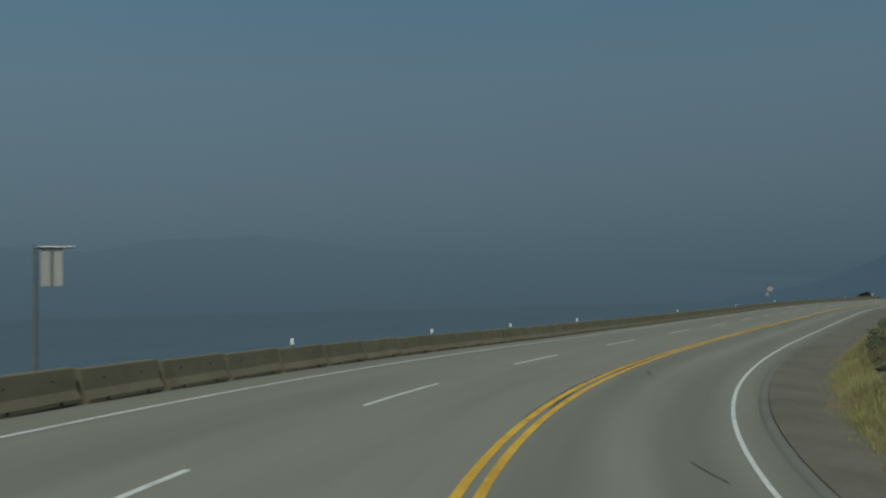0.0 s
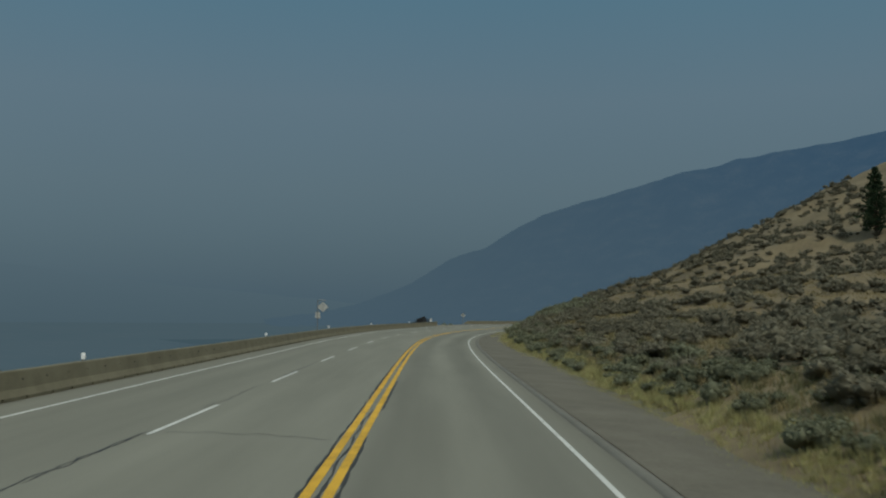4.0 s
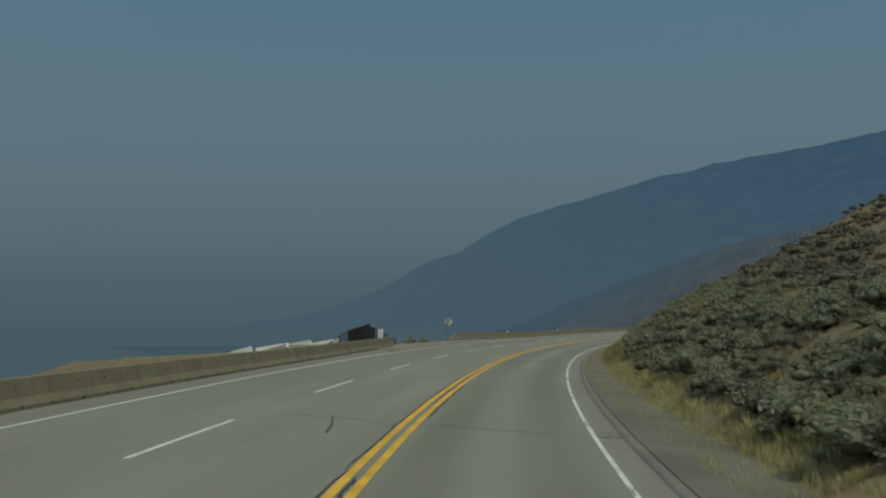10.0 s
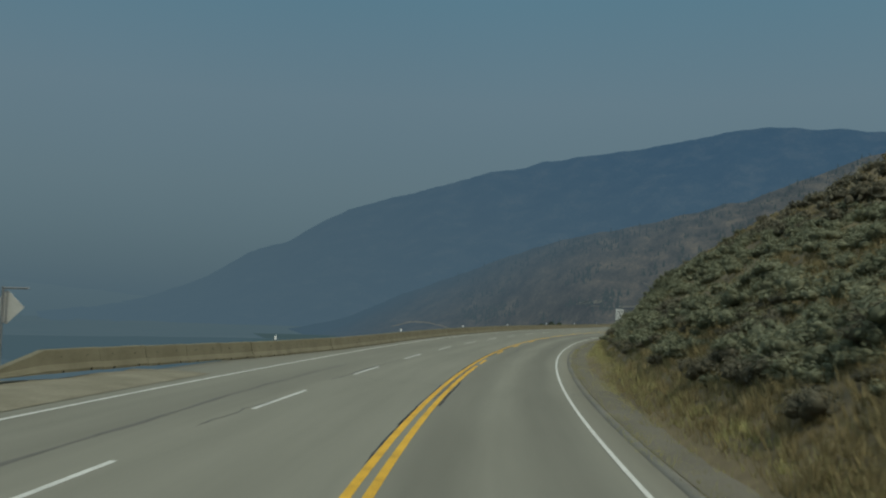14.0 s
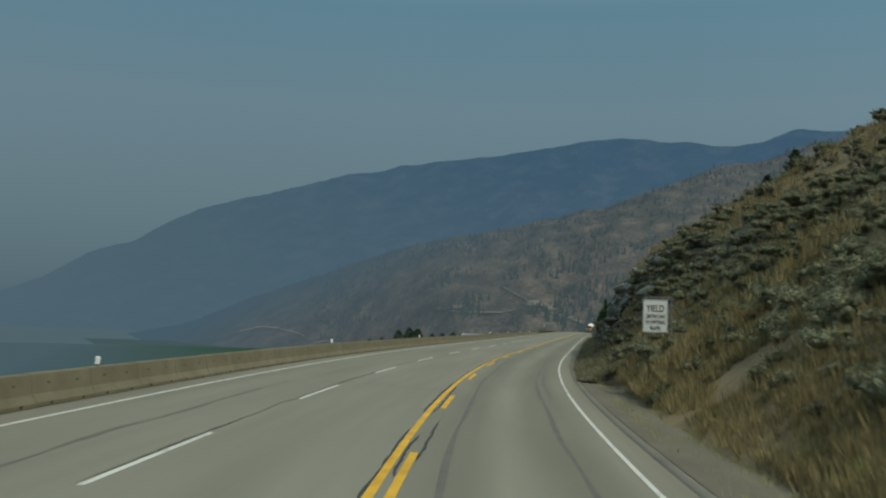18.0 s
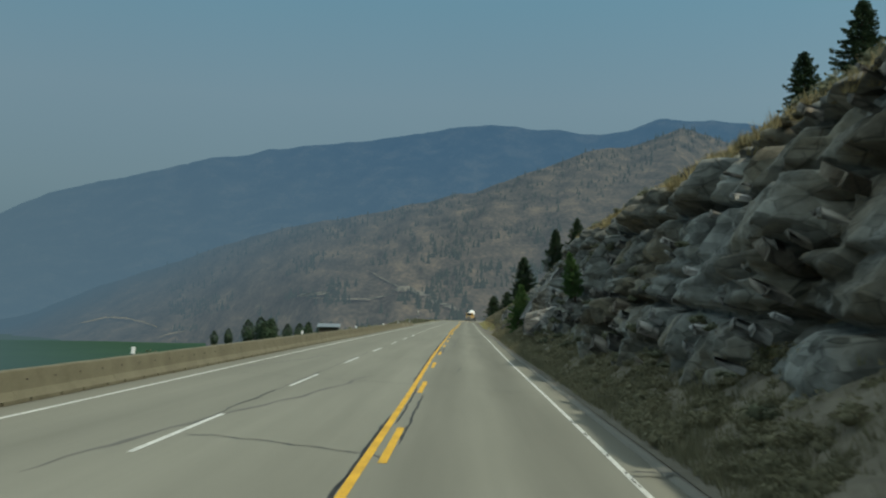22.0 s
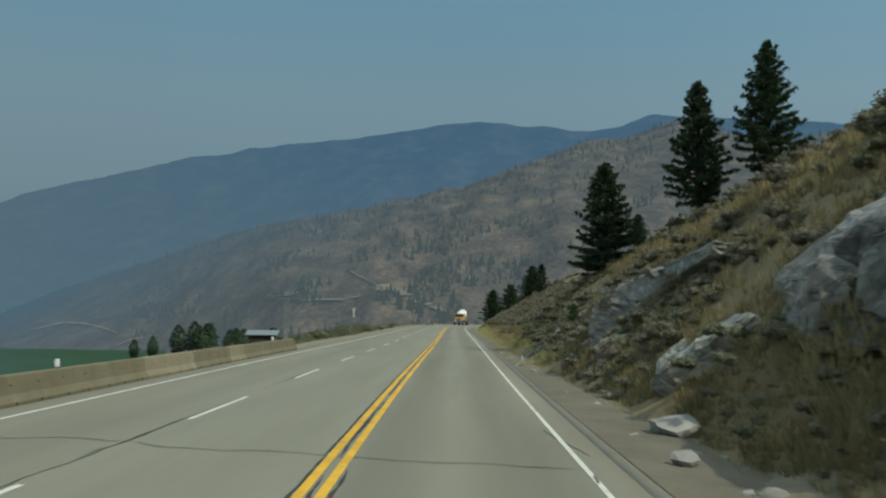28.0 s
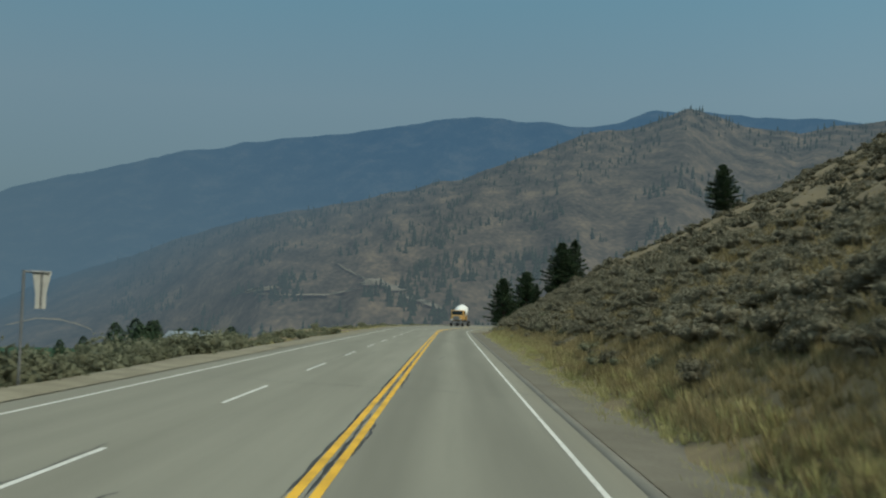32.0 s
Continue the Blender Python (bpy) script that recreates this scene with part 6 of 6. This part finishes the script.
# brush and grass hide the foot of the cut where it begins
r = np.random.default_rng(155)
for name, kinds, n, lo, hi, material, label, cat in (("start_brush", NEAR_BUSH, 200, .3, .85, SAGE_GREEN, "grey-green brush over the foot of the rock", "brush"),
                                                      ("start_grass", TUFTS, 2600, .35, .85, DRY_GRASS, "tan dry grass over the foot of the rock", "grass"),
                                                      ("start_grass", TUFTS, 1600, .35, .8, VERGE_GRASS, "olive grass over the foot of the rock", "grass")):
    pl = []
    for k in range(n):
        s = r.uniform(300, 325)
        h = float(np.interp(s, [300, 316, 325], [4.6, 3.6, 1.4])) * r.random() ** 1.1
        p, along, up_, out = face_frame(s, h)
        pl.append(p + out * float(np.interp(s, [308, 316], [.05, .2])) * r.uniform(.5, 1.1) + np.array([0, 0, -.06]))
    v, f = joined(kinds, np.array(pl), r.uniform(lo, hi, n), r.uniform(0, 6.28, n), r.integers(0, 5, n))
    thing(name, v, f, material, label, cat, kind="stuff")
# weeds and dry grass over the earthy foot of the last part of the cut
r = np.random.default_rng(160)
for name, kinds, n, lo, hi, material, label, cat in (("foot_brush", NEAR_BUSH, 60, .2, .45, SAGE, "grey-brown weeds on the earthy foot of the cut", "brush"),
                                                      ("foot_grass", TUFTS, 900, .25, .5, DRY_GRASS, "tan dry grass on the earthy foot of the cut", "grass"),
                                                      ("foot_grass", TUFTS, 600, .25, .5, GREEN_GRASS, "olive grass on the earthy foot of the cut", "grass")):
    pl = []
    for k in range(n):
        s, h = r.uniform(446, 472), 2.3 * r.random() ** 1.5
        p, along, up_, out = face_frame(s, h)
        pl.append(p + out * (.02 + .3 * float(np.interp(s, [454, 462], [1, 0])) * r.random()) + np.array([0, 0, -.08]))
    v, f = joined(kinds, np.array(pl), r.uniform(lo, hi, n), r.uniform(0, 6.28, n), r.integers(0, 5, n))
    thing(name, v, f, material, label, cat, kind="stuff")
r = np.random.default_rng(162)
pl = []
for k in range(1100):
    p, along, up_, out = face_frame(r.uniform(190, 216), 2.6 * r.random() ** 1.3)
    pl.append(p + out * r.uniform(.0, .3) + np.array([0, 0, -.05]))
v, f = joined(TUFTS, np.array(pl), r.uniform(.35, .8, len(pl)), r.uniform(0, 6.28, len(pl)), r.integers(0, 5, len(pl)))
thing("outcrop_grass", v, f, DRY_GRASS, "golden dry grass growing over the low outcrop", "grass", kind="stuff")
grass("verge_weeds", 3000, 488, 640, -.9, 1.0, TUFTS, VERGE_GRASS, "tall yellow-green weeds between the gravel and the bank", 163, .4, .85, -.2)
grass("verge_weeds", 1600, 185, 312, -.8, .8, TUFTS, DRY_GRASS, "tan weeds between the gravel and the bank", 164, .3, .6, -.2)
grass("foot_grass", 1500, 452, 492, -.55, .8, TUFTS, DRY_GRASS, "golden grass along the gravel below the dry bank", 161, .3, .7, -.3)

# ---- signs ----
def cantilever_sign(s, d, high, plates, label, turn=0.0):
    """Steel pole with an arm at the top; plates hang from the arm, seen from behind. plates: kind, sideways, height of the centre."""
    ob = empty("road_sign", ground_pose(s, d, 0, turn), label, "sign", "signs for oncoming traffic")
    part("pole", tube(bmesh.new(), (0, 0, -.5), (0, 0, high), .035, sides=10), STEEL, ob, "galvanised pole")
    part("arm", tube(bmesh.new(), (-.02, 0, high - .03), (.62, 0, high - .03), .025, sides=8), STEEL, ob, "galvanised arm")
    for kind, x, z in plates:
        if kind == "diamond":
            pl = part("plate", boxed((.60, .012, .60), (x, .03, z), .004, Matrix.Rotation(radians(45), 4, 'Y')), PLATE_BACK, ob, "bare diamond plate seen from behind")
            part("stiffener", boxed((.04, .03, .80), (x, .008, z)), STEEL, pl, "steel stiffener")
        elif kind == "tapered":
            bm_ = bmesh.new()
            ring = [(-.24, .45), (.24, .45), (.13, -.1), (.13, -.45), (-.13, -.45), (-.13, -.1)]
            fr = [bm_.verts.new((x + a, .024, z + b)) for a, b in ring]
            bk = [bm_.verts.new((x + a, .036, z + b)) for a, b in ring]
            bm_.faces.new(fr)
            bm_.faces.new(list(reversed(bk)))
            for i in range(6):
                bm_.faces.new((fr[i], bk[i], bk[(i + 1) % 6], fr[(i + 1) % 6]))
            bmesh.ops.recalc_face_normals(bm_, faces=bm_.faces)
            pl = part("plate", bm_, PLATE_BACK, ob, "bare tapered plate seen from behind")
            part("stiffener", boxed((.04, .03, .92), (x, .008, z)), STEEL, pl, "steel stiffener")
        else:
            w, h = kind
            pl = part("plate", boxed((w, .012, h), (x, .03, z), .004), PLATE_BACK, ob, "bare rectangular plate seen from behind")
            part("stiffener", boxed((.04, .03, h + .06), (x, .008, z)), STEEL, pl, "steel stiffener")
    return ob


cantilever_sign(14.7, -7.85, 2.62, [((.35, .66), .25, 2.26)], "steel pole and arm with a hanging sign seen from behind", 24)
cantilever_sign(125.2, -8.3, 2.85, [("diamond", .40, 2.30), ((.36, .5), .02, 1.65)], "steel pole and arm with a diamond sign seen from behind", 8)
cantilever_sign(225.4, -10.5, 2.45, [("diamond", .10, 1.95)], "steel pole with a diamond sign seen from behind", 8)
cantilever_sign(535.4, -8.35, 2.74, [("tapered", .45, 2.29)], "thin steel pole and arm with a hanging sign seen from behind", 50)


def yield_sign(s, d):
    ob = empty("yield_sign", ground_pose(s, d, 0, -6), "white rectangular sign with black lettering on a steel post", "sign")
    z = 2.80 - float(ground_points(s, d)[2] - on_road(s, d)[2])
    part("post", tube(bmesh.new(), (.55, .04, -.6), (.55, .04, z + .68), .035, sides=10), STEEL, ob, "galvanised post")
    part("arm", tube(bmesh.new(), (-.45, .04, z + .66), (.57, .04, z + .66), .02, sides=8), STEEL, ob, "galvanised arm")
    plate = part("plate", boxed((.88, .012, 1.18), (0, 0, z), .004), SIGN_WHITE, ob, "white sign plate")
    for a, b in (((.84, .004, .018), (0, -.008, z + .565)), ((.84, .004, .018), (0, -.008, z - .565)), ((.018, .004, 1.13), (-.415, -.008, z)), ((.018, .004, 1.13), (.415, -.008, z))):
        part("border", boxed(a, b), SIGN_BLACK, plate, "black border")
    for words, size, h in (("YIELD", .34, .155), ("CENTRE LANE", .19, -.075), ("TO OPPOSING", .19, -.285), ("TRAFFIC", .19, -.495)):
        cu = bpy.data.curves.new("lettering", 'FONT')
        cu.body, cu.size, cu.align_x, cu.extrude = words, size, 'CENTER', .002
        cu.offset = .004
        cu.materials.append(SIGN_BLACK)
        c = new("lettering", cu)
        c.parent = plate
        c.matrix_local = pose(0, -.009, z + h, 90, 0, 0) @ Matrix.Diagonal(((.70 if size > .2 else .56), 1, 1, 1))
        tagged(c, "black lettering " + words)


yield_sign(305.8, 6.72)

# ---- fenced gate on the gravel yard ----
FENCE_POSTS = ((197.0, -12.5, -.2), (199.4, -12.75, .05), (201.9, -12.95, .42), (205.2, -13.35, .72), (207.3, -13.45, .87), (209.5, -13.6, 1.0), (213.2, -14.2, .95), (218.5, -15.4, .73),
               (220.7, -15.45, .36), (222.6, -15.4, 0.0), (223.9, -15.1, -.35))


def fence():
    """Mesh fence along the yard: wings that slope down at both ends, and a screened gate between them."""
    m = road_pose(211, -14, -.5)
    inv = m.inverted()
    at = lambda s, d, h: inv @ Vector(on_road(s, d, h))
    ob = empty("yard_fence", m, "black mesh fence with screened gate panels and sloping wings", "fence")
    foot = lambda s: float(np.interp(s, [197, 205, 210, 218, 224], [-.6, -.75, -.95, -1.35, -1.2]))
    for s, d, h in FENCE_POSTS:
        part("post", tube(bmesh.new(), at(s, d, foot(s)), at(s, d, h + .03), .035, sides=8), BLACK_STEEL, ob)
    for k, ((s0, d0, h0), (s1, d1, h1)) in enumerate(zip(FENCE_POSTS, FENCE_POSTS[1:])):
        part("rail", tube(bmesh.new(), at(s0, d0, h0), at(s1, d1, h1), .025, sides=6), BLACK_STEEL, ob)
        if k in (5, 6):
            continue
        bm_ = bmesh.new()
        n = 30 if k in (3, 4) else 18
        for j in range(1, n):
            q = j / n
            s, d, h = s0 + (s1 - s0) * q, d0 + (d1 - d0) * q, h0 + (h1 - h0) * q
            tube(bm_, at(s, d, foot(s)), at(s, d, h), .014 if k in (3, 4) else .007, sides=3)
        for j in range(14):
            q = j / 14
            tube(bm_, at(s0, d0, foot(s0) + (h0 - foot(s0)) * q), at(s1, d1, foot(s1) + (h1 - foot(s1)) * q), .014 if k in (3, 4) else .007, sides=3)
        part("mesh_panel", bm_, BLACK_STEEL, ob, "black wire mesh")
    for (s0, d0, t0), (s1, d1, t1) in (((209.5, -13.55, 1.02), (213.25, -14.12, 1.2)), ((213.3, -14.25, .9), (218.45, -15.38, .72))):
        bm_ = bmesh.new()
        fr = [bm_.verts.new(at(s, d, h)) for s, d, h in ((s0, d0, foot(s0)), (s1, d1, foot(s1)), (s1, d1, t1), (s0, d0, t0))]
        bk = [bm_.verts.new(at(s, d - .05, h)) for s, d, h in ((s0, d0, foot(s0)), (s1, d1, foot(s1)), (s1, d1, t1), (s0, d0, t0))]
        bm_.faces.new(fr)
        bm_.faces.new(list(reversed(bk)))
        for i in range(4):
            bm_.faces.new((fr[i], bk[i], bk[(i + 1) % 4], fr[(i + 1) % 4]))
        bmesh.ops.recalc_face_normals(bm_, faces=bm_.faces)
        part("gate_panel", bm_, BLACK_SCREEN, ob, "solid black gate panel")


fence()


def notice_sign(s, d):
    """Two narrow white plates side by side on a thin black post."""
    ob = empty("notice_sign", road_pose(s, d, 0, 8), "two narrow white notice plates on a thin black post", "sign")
    part("post", tube(bmesh.new(), (0, .03, -.8), (0, .03, .9), .022, sides=8), BLACK_STEEL, ob, "thin black post")
    for x in (-.095, .095):
        pl = part("plate", boxed((.125, .012, .68), (x, 0, .56), .003), SIGN_WHITE, ob, "narrow white plate")
        part("plate_top", boxed((.16, .012, .26), (x * 1.12, -.006, .77), .003), SIGN_WHITE, pl, "wider white head")


notice_sign(207.7, -11.6)
BLOCK_TOPS = np.array([(210.4, -16, -.24), (213.2, -21.6, -.87), (212.2, -22.8, -1.2), (212.5, -25, -1.57), (214, -28, -2.37), (215, -31, -3.16), (216, -36, -4.3)])
for k in range(8):
    d = -17.2 - 2.62 * k
    s, top = (float(np.interp(-d, -BLOCK_TOPS[:, 1], BLOCK_TOPS[:, j])) for j in (0, 2))
    low = float(ground_points(np.array([s]), np.array([d]))[0, 2] - on_road(s, d)[2]) - .04
    ob = new("stored_barrier", BARRIER_ME.copy())
    ob.data.materials[0] = CONCRETE_WHITE
    lean = math.atan2(.18 if k < 3 else .27, 1)
    ob.matrix_world = road_pose(s + (.35, -.2, .1, -.3, .25, 0, -.15, .2)[k], d, low, 90 + (6, -5, 3, -8, 5, -3, 6, 0)[k]) @ Matrix.Rotation(-lean, 4, 'X') @ Matrix.Diagonal((1.5, .98, (top - low) / .59, 1))
    tagged(ob, "pale grey concrete barrier block stored behind the fence", "barrier", "stored blocks")


# ---- open shed, houses, truck ----
METAL_ROOF = surface("sheet_metal_roof", [(0.3, (0.15, 0.175, 0.195)), (0.7, (0.23, 0.26, 0.28))], scale=1, rough=.5, metal=.3)
TIMBER = surface("weathered_timber", [(0.3, (0.06, 0.05, 0.04)), (0.7, (0.14, 0.115, 0.085))], scale=3, fine=30, bump=.4)
# house walls and roofs emit a painted haze colour; they hold no lamps
HOUSE_WALL = painted_haze_material("pale_house_wall", [(0.3, (0.22, 0.22, 0.21)), (0.7, (0.34, 0.34, 0.33))], .5, (0.085, 0.115, 0.14), (0.085, 0.115, 0.14), -40, 0, .7)
HOUSE_ROOF = painted_haze_material("house_roof", [(0.3, (0.10, 0.08, 0.075)), (0.7, (0.2, 0.16, 0.15))], .5, (0.08, 0.11, 0.135), (0.08, 0.11, 0.135), -40, 0, .75)
GLASS_DARK = surface("window_glass", [(0.3, (0.015, 0.02, 0.025)), (0.7, (0.03, 0.04, 0.045))], rough=.1)


def shed(m):
    ob = empty("open_shed", m, "open timber shed with a pale sheet-metal roof", "shed")
    for x in (-3.6, 0, 3.6):
        for y, h in ((-2.2, 2.5), (2.2, 3.4)):
            part("post", boxed((.2, .2, h + 1.8), (x, y, (h - 1.8) / 2)), TIMBER, ob)
    part("roof", boxed((8.6, 6.0, .14), (0, 0, 3.05), .02, Matrix.Rotation(radians(11.5), 4, 'X')), METAL_ROOF, ob, "pale sheet-metal lean-to roof")
    part("back_wall", boxed((7.4, .08, 2.6), (0, 2.25, 1.2)), TIMBER, ob, "dark boarded back wall")
    part("side_wall", boxed((.08, 4.4, 2.2), (3.65, 0, 1.0)), TIMBER, ob, "dark boarded side wall")
    part("rail", boxed((7.4, .1, .2), (0, -2.2, 1.0)), TIMBER, ob, "timber rail")
    part("rail", boxed((7.4, .1, .25), (0, -2.2, 2.4)), TIMBER, ob, "timber beam")


shed(pose(474, 504, ground_at(474, 504) + 1.0, 0, 0, -52))


def house(x, y, z, w, turn):
    ob = empty("house", pose(x, y, z, 0, 0, turn), "small pale house on the valley floor", "house", "houses in the valley")
    part("wall", boxed((w, w * .6, 5), (0, 0, 2)), HOUSE_WALL, ob)
    v = [(-w * .55, -w * .36, 4.4), (w * .55, -w * .36, 4.4), (w * .55, w * .36, 4.4), (-w * .55, w * .36, 4.4), (-w * .55, 0, 7.2), (w * .55, 0, 7.2)]
    me = bpy.data.meshes.new("roof")
    me.from_pydata(v, [], [(0, 1, 5, 4), (2, 3, 4, 5), (0, 4, 3), (1, 2, 5), (3, 2, 1, 0)])
    me.materials.append(HOUSE_ROOF)
    rf = new("roof", me)
    rf.parent = ob
    for k in (-.3, 0, .3):
        part("window", boxed((1.4, .1, 1.4), (w * k, -w * .3 - .02, 2.6)), GLASS_DARK, ob)


r = np.random.default_rng(15)
for k in range(5):
    a, q = radians(r.uniform(31, 37)), r.uniform(1300, 1900)
    house(275 + q * math.sin(a), 335 + q * math.cos(a), -39.4, r.uniform(6, 9), r.uniform(0, 180))


TRUCK_YELLOW = surface("yellow_truck_paint", [(0.3, (0.42, 0.25, 0.08)), (0.7, (0.52, 0.33, 0.12))], scale=2, rough=.4)
TRUCK_WHITE = surface("white_drum_paint", [(0.3, (0.62, 0.62, 0.6)), (0.7, (0.75, 0.75, 0.73))], scale=2, rough=.5)
TYRE = surface("tyre_rubber", [(0.3, (0.01, 0.01, 0.01)), (0.7, (0.025, 0.025, 0.025))], rough=.8)


def mixer_truck(m):
    ob = empty("mixer_truck", m, "dull yellow concrete mixer truck with a white drum", "truck")
    part("chassis", boxed((.9, 8.4, .3), (0, 0, .95), .02), BLACK_STEEL, ob, "black chassis")
    cab = part("cab", boxed((2.4, 1.9, 1.9), (0, -3.2, 2.0), .12), TRUCK_YELLOW, ob, "dull yellow cab")
    part("windscreen", boxed((2.0, .05, .75), (0, -4.16, 2.45), .02), GLASS_DARK, cab, "dark windscreen")
    part("side_window", boxed((.05, .9, .6), (-1.21, -3.3, 2.45), .02), GLASS_DARK, cab)
    part("side_window", boxed((.05, .9, .6), (1.21, -3.3, 2.45), .02), GLASS_DARK, cab)
    part("hood", boxed((1.9, 1.1, .95), (0, -4.6, 1.55), .12), TRUCK_YELLOW, ob, "dull yellow bonnet")
    part("grille", boxed((1.1, .06, .7), (0, -5.17, 1.5), .02), STEEL, ob, "steel grille")
    part("bumper", boxed((2.4, .2, .35), (0, -5.2, .75), .03), STEEL, ob, "steel bumper")
    for x in (-.8, .8):
        part("headlight", boxed((.28, .06, .2), (x, -5.18, 1.25), .02), REFLECTOR, ob, "clear headlight")
        part("fender", boxed((.45, 1.2, .12), (x * 1.25, -4.4, 1.25), .04), TRUCK_YELLOW, ob)
    bm_ = bmesh.new()
    prof = ((-2.2, .55, 2.35), (-1.5, 1.05, 2.5), (-.3, 1.25, 2.65), (1.2, 1.15, 2.9), (2.6, .75, 3.15), (3.3, .5, 3.3))
    rings = []
    for y, rad, z in prof:
        rings.append([bm_.verts.new((rad * math.cos(a), y, z + rad * math.sin(a))) for a in np.linspace(0, 2 * math.pi, 20, endpoint=False)])
    for a, b in zip(rings, rings[1:]):
        for k in range(20):
            bm_.faces.new((a[k], a[(k + 1) % 20], b[(k + 1) % 20], b[k]))
    bm_.faces.new(rings[0])
    bm_.faces.new(list(reversed(rings[-1])))
    part("drum", bm_, TRUCK_WHITE, ob, "white mixing drum", smooth=True)
    part("hopper", boxed((1.1, .8, .9), (0, 3.7, 3.2), .05), TRUCK_YELLOW, ob, "dull yellow loading hopper")
    part("drum_stand", boxed((1.2, .3, 1.1), (0, -2.1, 1.6), .03), TRUCK_YELLOW, ob)
    part("drum_stand", boxed((1.2, .3, 1.6), (0, 3.0, 1.9), .03), TRUCK_YELLOW, ob)
    for y in (-4.4, 1.6, 2.9):
        for x in (-1.05, 1.05):
            w = part("wheel", tube(bmesh.new(), (x - .16, y, .5), (x + .16, y, .5), .5, sides=20), TYRE, ob, "black tyre")
            part("rim", tube(bmesh.new(), (x - .17, y, .5), (x + .17, y, .5), .26, sides=14), STEEL, w, "steel rim")


mixer_truck(road_pose(692, -5.4, 0, 9))
